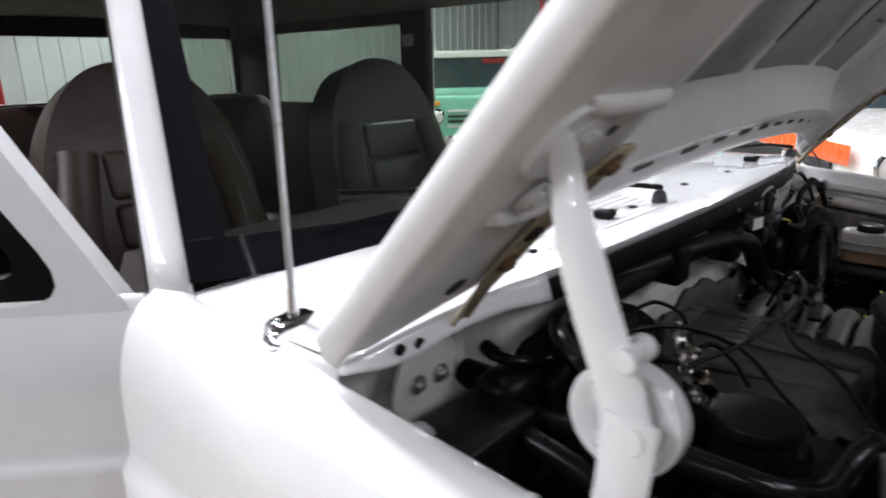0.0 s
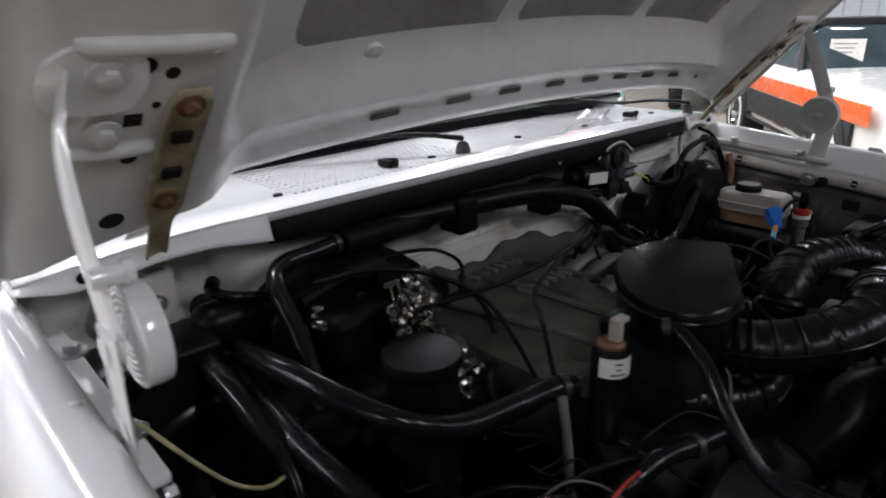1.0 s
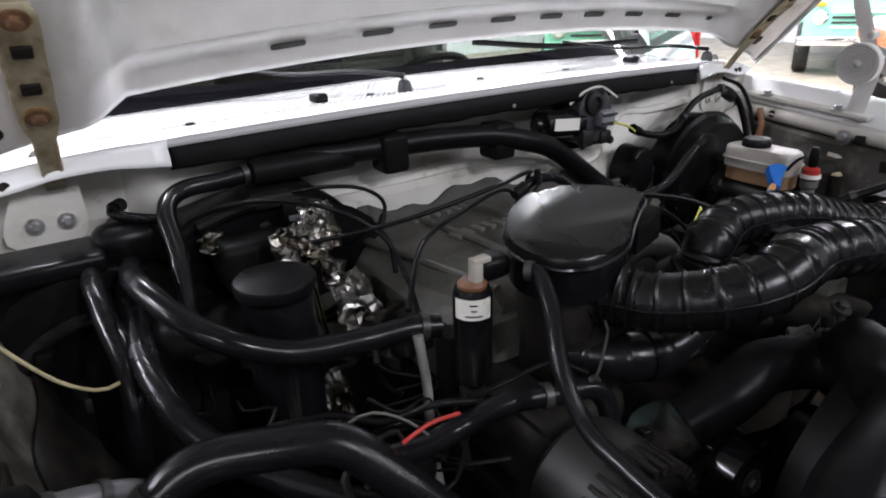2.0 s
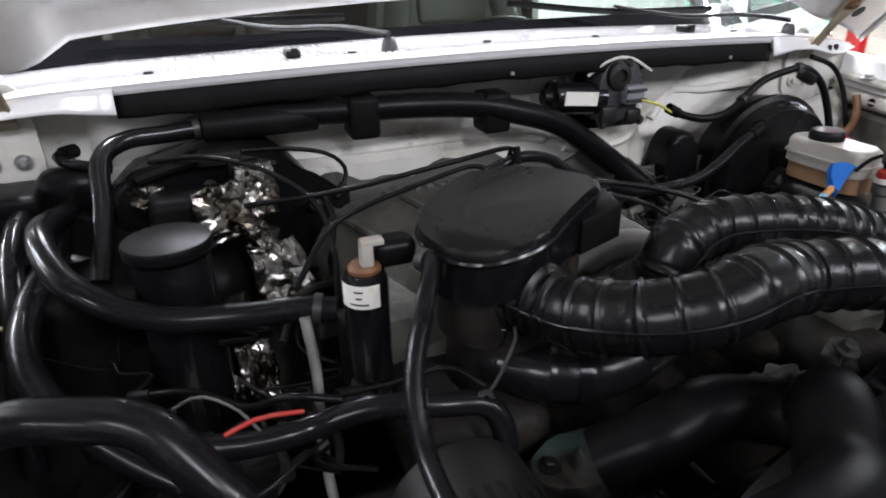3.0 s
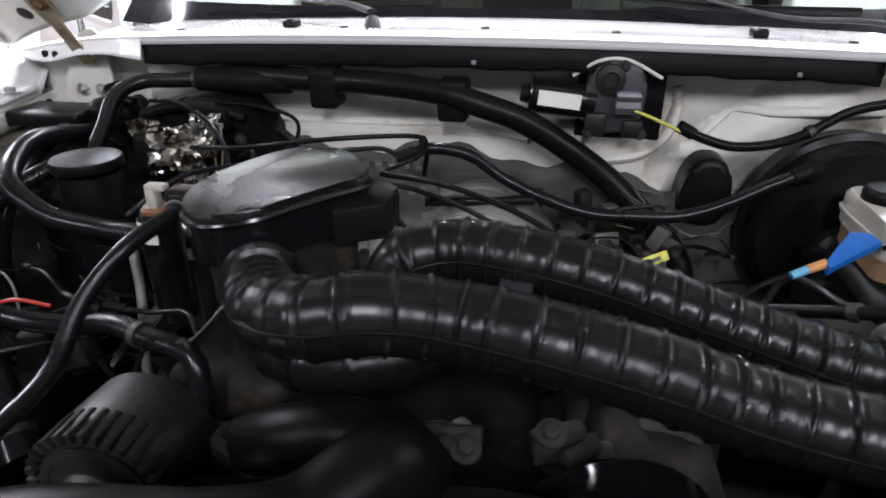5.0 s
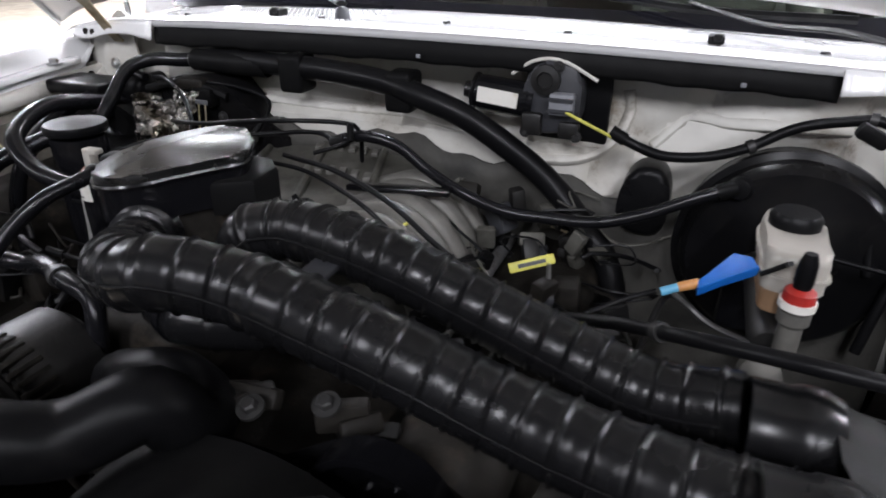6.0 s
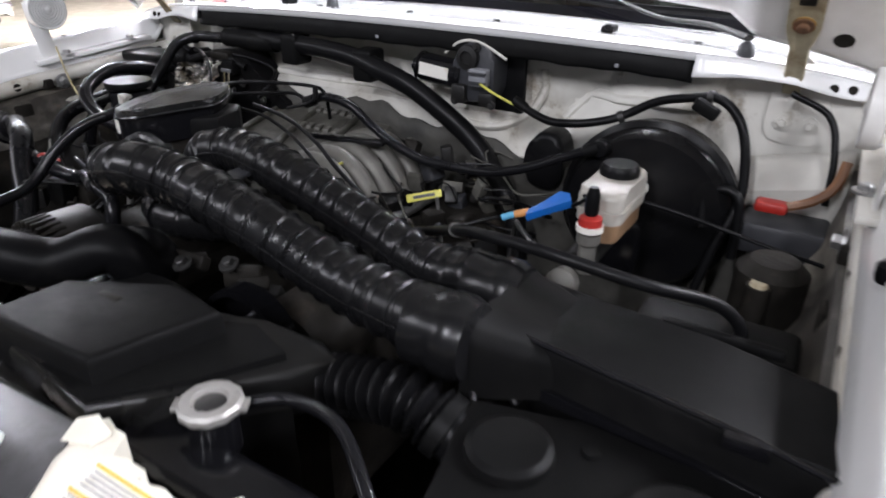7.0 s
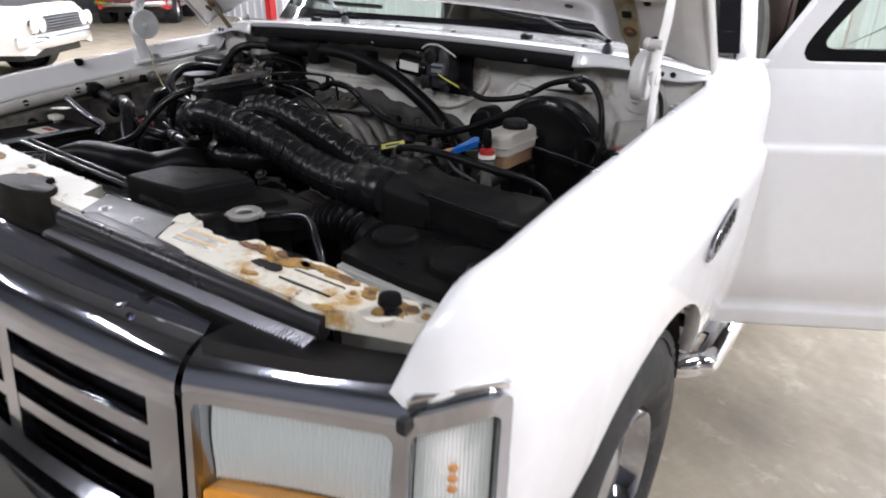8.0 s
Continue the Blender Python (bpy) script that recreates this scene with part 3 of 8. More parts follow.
# black seal under the cowl lip
thick(part("cowl_seal", sheet(bmesh.new(), lambda u, v: (u, cowl_front(u) + 0.010 - 0.003 * math.sin(v * 3.1) - 0.006 * v, cowl_z(u) - 0.012 - (0.033 + 0.0012 * math.sin(u * 37) + 0.0009 * math.sin(u * 91)) * v), steps(-0.565, 0.565, 80), steps(0, 1, 6)),
           "plastic", truck, "black rubber seal strip under the cowl"), 0.004, 0)
for xx in (-0.005, 0.45):
    part("seal_clip", B((xx, cowl_front(xx) - 0.002, cowl_z(xx) - 0.035), (0.007, 0.003, 0.006), 0.001), "conn", truck)
# white corners beside the seal
for s in (-1, 1):
    def corner(u, v, s=s):
        x = 0.565 + 0.285 * u
        return (s * x, cowl_front(x) + 0.002 - 0.010 * v, (cowl_z(x) - 0.004) * (1 - v) + v * lerp(x, [(0.565, 1.245), (0.638, 1.25), (0.70, 1.246), (0.76, 1.232), (0.80, 1.228), (0.85, 1.238)]))
    co = thick(part("cowl_corner", sheet(bmesh.new(), corner, steps(0, 1, 14), steps(0, 1, 4)), "white", truck, "white folded corner of the cowl"), 0.003, 0)
    for xx in (0.757, 0.781):
        part("hole", L((s * xx, cowl_front(xx) - 0.004, 1.243), (0, -1, 0), [(0.0065, 0), (0.0065, 0.003), (0, 0.003)], 12), "grime", co)


# firewall
def firewall(u, v):
    z = 1.245 - v
    y = 0.035 + 0.02 * (abs(u) > 0.6)
    y -= 0.045 * min(1, max(0, (v - 0.085) / 0.02)) * (1 if u < 0.27 else max(0.0, 1 - (u - 0.27) / 0.06))
    band = abs((u - 0.33) * 0.75 + (v - 0.055) * 0.9 - 0.05)
    if u > 0.27:
        y += 0.02 * max(0, 1 - band / 0.026)
        y -= 0.012 * max(0, 1 - abs((u - 0.55) * 0.6 + (v - 0.03)) / 0.03)
    y += 0.003 * math.sin(u * 19 + v * 31)
    if u < -0.58:
        y += 0.03 * min(1, (-0.58 - u) / 0.05)
    return (u, y, z)


fw = part("firewall", sheet(bmesh.new(), firewall, steps(-0.84, 0.84, 84), steps(0, 0.36, 30) + [0.45, 0.6]), "bay_white", truck, "dirty off-white firewall with stains")
def on_wall(x, z, out=0.004):
    """A point on the bay side of the firewall at this height."""
    best = min((Vector(firewall(x, k * 0.005)) for k in range(72)), key=lambda p: abs(p.z - z))
    return best + Vector((0, -out, 0))


for ridge in ([(0.345, 1.135), (0.372, 1.165), (0.395, 1.184), (0.45, 1.186), (0.52, 1.190), (0.60, 1.188)], [(0.12, 1.118), (0.19, 1.112), (0.25, 1.120), (0.29, 1.145), (0.305, 1.185), (0.300, 1.222)], [(-0.36, 1.150), (-0.20, 1.148), (-0.05, 1.150), (0.08, 1.142)]):
    part("pressed_ridge", sweep(bmesh.new(), [on_wall(x, z, -0.002) for x, z in ridge], 0.011, 10, flat=(1.0, 0.8)), "bay_white", fw, "pressed ridge of the firewall")
thick(fw, 0.004)
def wall_step(u, v):
    x = 0.665 + 0.145 * u
    return (x, 0.034 - 0.045 * min(v, 1.0), 1.122 + 0.033 * u - 0.045 * min(v, 1.0) - 0.25 * max(0.0, v - 1.0))
thick(part("firewall_step", sheet(bmesh.new(), wall_step, steps(0, 1, 6), [0, 0.3, 0.6, 0.9, 0.97, 1.0, 1.03, 1.3, 2.0]), "bay_white", truck, "sloping white step at the foot of the firewall"), 0.004, 0)
# past x 0.3 the mat is made up, to darken the lower firewall
def insulation(u, v):
    z = 1.118 - 0.14 * max(0.0, u - 0.02) - (0.010 * math.sin(u * 26) + 0.006 * math.sin(u * 71)) * (1 - v) - v * 0.42
    return (u, -0.016 - 0.012 * v - 0.008 * math.sin(u * 17 + v * 6) - 0.01 * (u > 0.2), z)
thick(part("firewall_mat", sheet(bmesh.new(), insulation, steps(-0.55, 0.70, 70), steps(0, 1, 14)), "mat_dark", truck, "grey sound-deadening mat with a ragged edge, extended to darken the driver's side"), 0.008)
# unseen dark plates below, added to keep the bright floor out of the bay
part("crossmember", B((0, -0.50, 0.46), (1.3, 0.14, 0.12), 0.02), "grime", truck)
part("floor_blocker", B((0, -0.40, 0.42), (1.60, 1.30, 0.02), 0.005), "grime", truck)
part("rear_blocker", B((0, 0.12, 0.55), (1.60, 0.04, 0.30), 0.005), "grime", truck)

# hood
HA, HY, HZ = radians(48), 0.06, 1.27
HC, HS = math.cos(HA), math.sin(HA)


def H(x, v, w):
    """A place on the raised hood: x across, v from its rear edge to its nose, w inwards."""
    return Vector((x, HY - HC * v - HS * w, HZ + HS * v - HC * w))


def hood_rear(x):
    return 0.146 - 0.14 * x * x - 0.045 * (abs(x) / 0.86) ** 8


def hood_skin(x, v):
    return -0.06 * (1 - (x / 0.862) ** 2) - 0.004 + 0.05 * max(0, v - 0.9) ** 2


def hood_inner(x, v):
    """Depth of the pressed inner panel."""
    a = abs(x)
    r = hood_rear(x)
    rear = lerp(v - r, [(0.0, 0.004), (0.05, -0.002), (0.075, 0.014), (0.105, -0.01), (0.14, -0.036), (0.3, -0.04)])
    side = lerp(a, [(0.0, 0.0), (0.60, 0.0), (0.645, 1.0), (0.83, 1.0), (0.86, 0.7)])
    return rear * (1 - side) + 0.03 * side - 0.006 * (1 - side) * (x / 0.6) ** 2


hood_us = steps(-0.862, -0.60, 14) + steps(-0.58, 0.58, 40) + steps(0.60, 0.862, 14)
VS = [0, 0.01, 0.03, 0.05, 0.065, 0.08, 0.095, 0.11, 0.13, 0.16, 0.2, 0.3, 0.5, 0.7, 0.9, 1.05, 1.12]
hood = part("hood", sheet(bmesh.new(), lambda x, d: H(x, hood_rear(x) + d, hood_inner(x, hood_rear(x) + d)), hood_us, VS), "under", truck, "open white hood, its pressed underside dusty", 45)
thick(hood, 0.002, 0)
skin = part("hood_skin", sheet(bmesh.new(), lambda x, d: H(x, hood_rear(x) + d, hood_skin(x, hood_rear(x) + d) if abs(x) < 0.861 else 0.02), hood_us, VS), "white", hood, "glossy white outer skin of the hood", 45)
thick(skin, 0.002, 0)
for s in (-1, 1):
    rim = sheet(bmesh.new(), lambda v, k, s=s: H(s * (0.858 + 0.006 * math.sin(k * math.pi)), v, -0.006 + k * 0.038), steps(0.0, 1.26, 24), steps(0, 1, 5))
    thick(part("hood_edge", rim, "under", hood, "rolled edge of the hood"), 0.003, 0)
# insulation pads in three fields
for xa, xb in ((-0.555, -0.235), (-0.195, 0.115), (0.155, 0.45)):
    pd = P(rounded_rect(xa, 0.25, xb, 1.15, 0.035), 0.0, 0.012, lambda a, b, h: H(a, b, -0.045 + h - 0.006 * (a / 0.6) ** 2), bevel=0.004)
    part("insulation_pad", pd, "pad", hood, "grey painted insulation pad")
    edge = ring_prism(bmesh.new(), rounded_rect(xa - 0.012, 0.238, xb + 0.012, 1.162, 0.04), rounded_rect(xa, 0.25, xb, 1.15, 0.035), 0.0, 0.004, lambda a, b, h: H(a, b, -0.0405 + h - 0.006 * (a / 0.6) ** 2))
    part("pad_gap", edge, "grime", hood)
    for xx in ((xa + xb) / 2 - 0.04,):
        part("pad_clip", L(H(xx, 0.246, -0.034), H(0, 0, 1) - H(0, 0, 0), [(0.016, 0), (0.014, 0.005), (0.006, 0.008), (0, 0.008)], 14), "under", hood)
# label far up on the pad
bm = bmesh.new()
for k in range(4):
    box(bm, (0, 0, 0), (0.09 - 0.012 * k, 0.006, 0.001), 0, Matrix.Translation(H(0.30, 0.40 + 0.018 * k, -0.030)) @ Matrix.Rotation(-HA, 4, "X"))
part("faded_print", bm, "apron", hood, "faded printed lines on the pad")
# slots along the rear edge
for xx in (-0.393, -0.259, -0.149, -0.034, 0.07, 0.174, 0.285, 0.41, 0.55):
    v = hood_rear(xx) + 0.036
    m = Matrix.Translation(H(xx, v, hood_inner(xx, v) + 0.0012)) @ Matrix.Rotation(-HA, 4, "X")
    half = 0.025 if abs(xx) < 0.5 else 0.010
    mm = m @ Matrix.Rotation(0.28 * xx, 4, "Z")
    part("hood_slot", P(rounded_rect(-half, -0.0048, half, 0.0048, 0.0044), -0.0015, 0.0008, lambda a, b, h: mm @ Vector((a, b, -h))), "soft_black", hood)
# hinge plates, ridges and holes on both sides
for s in (-1, 1):
    for vv, cx, ln in ((0.334, 0.733, 0.125), (0.209, 0.758, 0.08)):
        part("ridge", sweep(bmesh.new(), [H(s * (cx - ln / 2), vv, 0.027), H(s * (cx - ln / 2 + 0.006), vv, 0.031), H(s * cx, vv, 0.033), H(s * (cx + ln / 2 - 0.006), vv, 0.031), H(s * (cx + ln / 2), vv, 0.027)], 0.009, 10), "under", hood, "pressed white ridge")
    for xx, vv, r in ((0.740, 0.310, 0.0085), (0.717, 0.300, 0.0065), (0.727, 0.262, 0.004), (0.745, 0.192, 0.008), (0.753, 0.090, 0.013)):
        part("hole", L(H(s * xx, vv, 0.030), H(0, 0, 1) - H(0, 0, 0), [(r, 0), (r, 0.0018), (0, 0.0018)], 16), "grime", hood)
    part("hole", box(bmesh.new(), (0, 0, 0), (0.016, 0.015, 0.003), 0, Matrix.Translation(H(s * 0.746, 0.245, 0.0305)) @ Matrix.Rotation(-HA, 4, "X")), "grime", hood)


def add_hinge(s):
    # strap that carries the hood
    strap = bmesh.new()
    def st(u, v):
        x = s * (0.702 + (0.021 - 0.007 * (v < 0.02) - 0.009 * min(1.0, max(0.0, (v - 0.6) / 0.06))) * (u - 0.5) * 2)
        lip = 0.012 * max(0.0, abs(u - 0.5) * 2 - 0.6) * min(1, (1 - v) * 8)
        top, bot = H(0.70, 0.285, 0.036), Vector((0, 0.045, 1.228))
        y = top.y + (bot.y - top.y) * v - 0.010 - lip
        z = top.z + (bot.z - top.z) * v
        return (x, y + 0.015 * math.sin(v * 3.1), z)
    sheet(strap, st, steps(0, 1, 6), steps(0, 1, 16))
    h = thick(part("hinge_strap", strap, "tan", truck, "dirty tan steel hood hinge strap"), 0.004, 0)
    for v in (0.06, 0.53):
        p = Vector(st(0.5, v))
        part("washer", L(p, (0, -0.73, -0.68), [(0, 0), (0.016, 0), (0.0155, 0.003), (0, 0.003)], 20), "ochre", h, "rusty washer")
        part("bolt", bolt(bmesh.new(), p + Vector((0, -0.002, -0.002)), (0, -0.73, -0.68), 0.008, 0.008), "rust", h, "rusty hinge bolt")
    for v in (0.20, 0.38):
        p = Vector(st(0.5, v))
        part("hole", box(bmesh.new(), (0, 0, 0), (0.02, 0.016, 0.006), 0.002, Matrix.Translation(p + Vector((0, -0.003, -0.002))) @ Matrix.Rotation(-HA, 4, "X")), "grime", h)
    # bracket plate on the firewall's end
    pl = P(smooth_loop([(-0.05, -0.05), (0.03, -0.05), (0.04, 0.0), (0.03, 0.075), (-0.005, 0.075), (-0.055, -0.01)], 3), 0, 0.005,
           lambda a, b, h: (s * (0.715 - a), 0.055 - h, 1.201 + b))
    bp = part("hinge_bracket", pl, "bay_white", truck, "off-white hinge bracket plate")
    for xx in (0.70, 0.738):
        part("washer", L((s * xx, 0.0505, 1.179), (0, -1, 0), [(0.0, 0), (0.0125, 0), (0.0125, 0.002), (0, 0.002)], 20), "bay_white", bp)
        part("bolt", bolt(bmesh.new(), (s * xx, 0.0487, 1.179), (0, -1, 0), 0.0068, 0.008), "steel" if s < 0 else "bay_white", bp)
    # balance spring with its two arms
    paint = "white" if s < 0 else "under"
    SX, SY, SZ = 0.813, -0.232, 1.275
    sp = L((s * SX, SY, SZ), (-s, 0, 0), [(0, 0.003), (0.012, 0.003), (0.0395, 0.002), (0.041, 0), (0.0435, 0.001), (0.0445, 0.010), (0.0435, 0.020), (0.041, 0.021), (0.0395, 0.018), (0.012, 0.017), (0, 0.017)], 48)
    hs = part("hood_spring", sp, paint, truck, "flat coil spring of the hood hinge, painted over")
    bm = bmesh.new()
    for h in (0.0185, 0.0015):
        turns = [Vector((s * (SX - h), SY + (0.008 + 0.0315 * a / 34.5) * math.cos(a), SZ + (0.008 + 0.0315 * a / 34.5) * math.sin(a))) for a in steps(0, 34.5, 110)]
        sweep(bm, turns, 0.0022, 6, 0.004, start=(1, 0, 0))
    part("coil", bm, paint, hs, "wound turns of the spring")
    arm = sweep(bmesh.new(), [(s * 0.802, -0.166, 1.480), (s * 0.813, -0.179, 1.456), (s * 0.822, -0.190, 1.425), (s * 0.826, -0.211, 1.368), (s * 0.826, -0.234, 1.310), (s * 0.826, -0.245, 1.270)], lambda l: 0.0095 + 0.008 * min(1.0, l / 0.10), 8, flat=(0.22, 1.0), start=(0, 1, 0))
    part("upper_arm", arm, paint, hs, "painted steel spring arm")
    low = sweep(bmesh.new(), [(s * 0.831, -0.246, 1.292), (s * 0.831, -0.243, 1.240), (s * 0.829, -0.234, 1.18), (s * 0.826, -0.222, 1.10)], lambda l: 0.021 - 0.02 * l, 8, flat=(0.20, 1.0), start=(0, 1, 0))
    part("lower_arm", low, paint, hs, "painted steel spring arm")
    part("pivot_pin", L((s * 0.834, -0.240, 1.333), (-s, 0, 0), [(0, 0), (0.0085, 0), (0.0085, 0.024), (0.0105, 0.025), (0.0105, 0.032), (0.006, 0.033), (0.006, 0.028), (0, 0.028)], 18), paint, hs, "painted pivot pin over the spring")
    part("rivet", L((s * (SX - 0.017), SY, SZ), (-s, 0, 0), [(0.008, 0), (0.008, 0.004), (0.005, 0.006), (0, 0.007)], 16), paint, hs, "painted rivet")
    part("knuckle", L((s * 0.836, -0.246, 1.276), (-s, 0, 0), [(0, 0), (0.012, 0), (0.014, 0.003), (0.014, 0.012), (0, 0.012)], 18), paint, hs, "painted knuckle of the arms")
    part("weld_tab", B((s * 0.832, -0.238, 1.205), (0.005, 0.028, 0.022), 0.002), paint, hs)
    part("bolt", bolt(bmesh.new(), (s * 0.812, -0.229, 1.114), (-s, 0, 0), 0.010, 0.012), "steel", hs)
    pl = P(smooth_loop([(-0.035, -0.03), (0.03, -0.035), (0.04, 0.02), (0.0, 0.04), (-0.04, 0.015)], 4), 0, 0.006, lambda a, b, h: H(s * 0.782 + a, 0.30 + b, 0.030 + h))
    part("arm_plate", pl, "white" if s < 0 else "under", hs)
    for vv in (0.305, 0.235):
        part("bolt", bolt(bmesh.new(), H(s * 0.772, vv, 0.036), H(0, 0, 1) - H(0, 0, 0), 0.0105, 0.007), "under", hs, "painted bolt")


add_hinge(1)
add_hinge(-1)

# cab shell: pillars, roof, sides and tail
def add_cab():
    # windshield with its black border; the pane lies in a slanted plane
    W0, W1 = Vector((0, 0.365, 1.275)), Vector((0, 0.74, 1.775))
    d = (W1 - W0)
    nrm = Vector((0, -d.z, d.y)).normalized()
    def ws(a, b, h):
        bow = Vector((0, -0.155 * (1 - min(1.0, abs(a) / 0.82) ** 3.5) * (1 - 0.35 * b), 0))
        return Vector((a * (1 - 0.185 * b), 0, 0)) + W0 + d * b + nrm * h + bow
    pane = sheet(bmesh.new(), lambda u, v: ws(u, v, 0.0), steps(-0.80, 0.80, 24), steps(0.02, 1, 10))
    sheet(pane, lambda u, v: ws(u, v, -0.005), steps(-0.80, 0.80, 24), steps(0.02, 1, 10))
    wsd = part("windshield", pane, "glass", truck, "slanted clear windshield")
    wsd.visible_shadow = False
    border = bmesh.new()
    for a0, a1, b0, b1 in ((-0.838, 0.838, -0.03, 0.065), (-0.838, 0.838, 0.92, 1.02), (-0.838, -0.788, 0.065, 0.92), (0.788, 0.838, 0.065, 0.92)):
        sheet(border, lambda u, v: ws(u, v, 0.004), steps(a0, a1, 24 if a1 - a0 > 1 else 4), steps(b0, b1, 8 if b1 - b0 > 0.5 else 3))
    part("glass_border", border, "frit", wsd, "glossy black border of the windshield")
    for s in (-1, 1):
        pil = bmesh.new()
        sheet(pil, lambda u, v, s=s: Vector((s * (0.832 + 0.038 * u - 0.155 * v), 0.372 + 0.375 * v + 0.035 * u * u, 1.262 + 0.50 * v - 0.012 * u)), steps(-0.05, 1, 6), steps(-0.04, 1, 10))
        sheet(pil, lambda u, v, s=s: Vector((s * (0.865 - 0.05 * u - 0.155 * v), 0.413 + 0.375 * v + 0.05 * u, 1.25 + 0.50 * v)), steps(0, 1, 4), steps(-0.05, 1, 10))
        thick(part("a_pillar", pil, "white", truck, "glossy white windshield pillar"), 0.004, 0)
        part("pillar_lining", sheet(bmesh.new(), lambda u, v, s=s: Vector((s * (0.815 + 0.04 * u - 0.155 * v), 0.43 + 0.375 * v + 0.03 * u, 1.235 + 0.50 * v)), steps(0, 1, 4), steps(0, 1, 8)), "trim_dark", truck, "dark lining of the windshield pillar")
        # inner side wall of the cab with the rear window opening
        for (ya, yb, za, zb) in ((1.52, 2.95, 0.5, 1.36), (1.52, 2.95, 1.70, 1.86), (1.52, 1.64, 1.36, 1.70), (2.66, 2.95, 1.36, 1.70)):
            part("side_panel", B((s * 0.88, (ya + yb) / 2, (za + zb) / 2), (0.07, yb - ya, zb - za), 0.008), "white", truck, "white body side")
            part("side_trim", B((s * 0.835, (ya + yb) / 2, (za + zb) / 2), (0.015, yb - ya - 0.004, zb - za), 0.004), "trim_dark", truck, "dark brown cabin trim")
        gl = part("side_window", B((s * 0.885, 2.15, 1.53), (0.006, 1.02, 0.34)), "glass", truck, "tinted rear side window")
        gl.visible_shadow = False
        part("rocker", B((s * 0.87, 0.98, 0.50), (0.1, 1.15, 0.12), 0.02), "white", truck, "white rocker panel under the door")
        part("sill_trim", B((s * 0.80, 1.0, 0.585), (0.1, 1.1, 0.02), 0.004), "trim_dark", truck)
    # tail with its window
    for (xa, xb, za, zb) in ((-0.915, 0.915, 0.5, 1.40), (-0.915, 0.915, 1.69, 1.86), (-0.915, -0.80, 1.40, 1.69), (0.80, 0.915, 1.40, 1.69)):
        part("tail_panel", B(((xa + xb) / 2, 2.99, (za + zb) / 2), (xb - xa, 0.07, zb - za), 0.008), "white", truck, "white tail of the body")
        part("tail_trim", B(((xa + xb) / 2, 2.945, (za + zb) / 2), (min(xb - xa, 1.6), 0.012, zb - za), 0.004), "trim_dark", truck)
    tg = part("tail_window", B((0, 2.985, 1.545), (1.6, 0.006, 0.29)), "glass", truck, "rear window")
    tg.visible_shadow = False
    part("roof", sheet(bmesh.new(), lambda u, v: (u, 0.745 + 2.275 * v, 1.775 + 0.115 * (1 - (u / 0.85) ** 4) * min(1, v * 6 + 0.25)), steps(-0.86, 0.86, 24), steps(0, 1, 20)), "white", truck, "white roof")
    part("headliner", sheet(bmesh.new(), lambda u, v: (u, 0.76 + 2.19 * v, 1.745 + 0.03 * (1 - (u / 0.85) ** 2)), steps(-0.82, 0.82, 10), steps(0, 1, 10)), "trim_dark", truck, "dark brown headliner")
    part("cab_floor", B((0, 1.75, 0.54), (1.68, 2.4, 0.06), 0.01), "trim_dark", truck, "dark carpeted cabin floor")
    dash = P([(0.43, 0.7), (0.43, 1.245), (0.52, 1.26), (0.66, 1.24), (0.72, 1.17), (0.72, 0.85), (0.66, 0.7)], -0.80, 0.80, lambda a, b, h: (h, a, b))
    part("dashboard", dash, "trim_dark", truck, "dark brown dashboard")
    for k in range(5):
        part("dash_vent", B((-0.4 + 0.2 * k, 0.47, 1.256), (0.14, 0.02, 0.004)), "soft_black", truck)
    part("steering_wheel", sweep(bmesh.new(), [Vector((0.38 + 0.19 * math.cos(a), 0.86 - 0.10 * math.sin(a), 1.10 + 0.16 * math.sin(a))) for a in steps(0, 2 * math.pi, 16)], 0.014, 8), "soft_black", truck, "black steering wheel")
    part("steering_column", rod(bmesh.new(), (0.38, 0.87, 1.10), (0.38, 0.70, 1.02), 0.03), "soft_black", truck)


add_cab()


def add_seat(name, cx, material, label):
    """A bucket seat with a tall back, bolsters and a stitched centre."""
    st = thing(name, label, "seat", (cx, 1.15, 0.57), "front seats")
    part("cushion", B((cx, 1.05, 0.80), (0.52, 0.52, 0.18), 0.06, seg=4), material, st)
    part("seat_base", B((cx, 1.10, 0.64), (0.44, 0.44, 0.15), 0.02), "trim_dark", st)
    lean = Matrix.Translation((cx, 1.28, 0.86)) @ Matrix.Rotation(radians(-14), 4, "X")
    back = smooth_loop([(-0.27, 0.0), (0.27, 0.0), (0.285, 0.30), (0.262, 0.46), (0.205, 0.59), (0.12, 0.675), (0.0, 0.70), (-0.12, 0.675), (-0.205, 0.59), (-0.262, 0.46), (-0.285, 0.30)], 5)
    bm = P(back, -0.07, 0.07, lambda a, b, h: lean @ Vector((a, -h, b)), bevel=0.045, seg=4)
    bk = part("backrest", bm, material, st, sharp=60)
    for k, (za, zb) in enumerate(((0.03, 0.20), (0.21, 0.33), (0.34, 0.47))):
        part("pleat", prism(bmesh.new(), rounded_rect(-0.13, za, 0.13, zb, 0.02), 0.06, 0.085, lambda a, b, h: lean @ Vector((a, -h, b)), bevel=0.016, seg=3), material, bk, sharp=60)
    for s in (-1, 1):
        part("bolster", sweep(bmesh.new(), [lean @ Vector((s * 0.215, -0.065, 0.02)), lean @ Vector((s * 0.225, -0.075, 0.25)), lean @ Vector((s * 0.185, -0.06, 0.47))], 0.05, 12), material, bk, sharp=60)
    return st


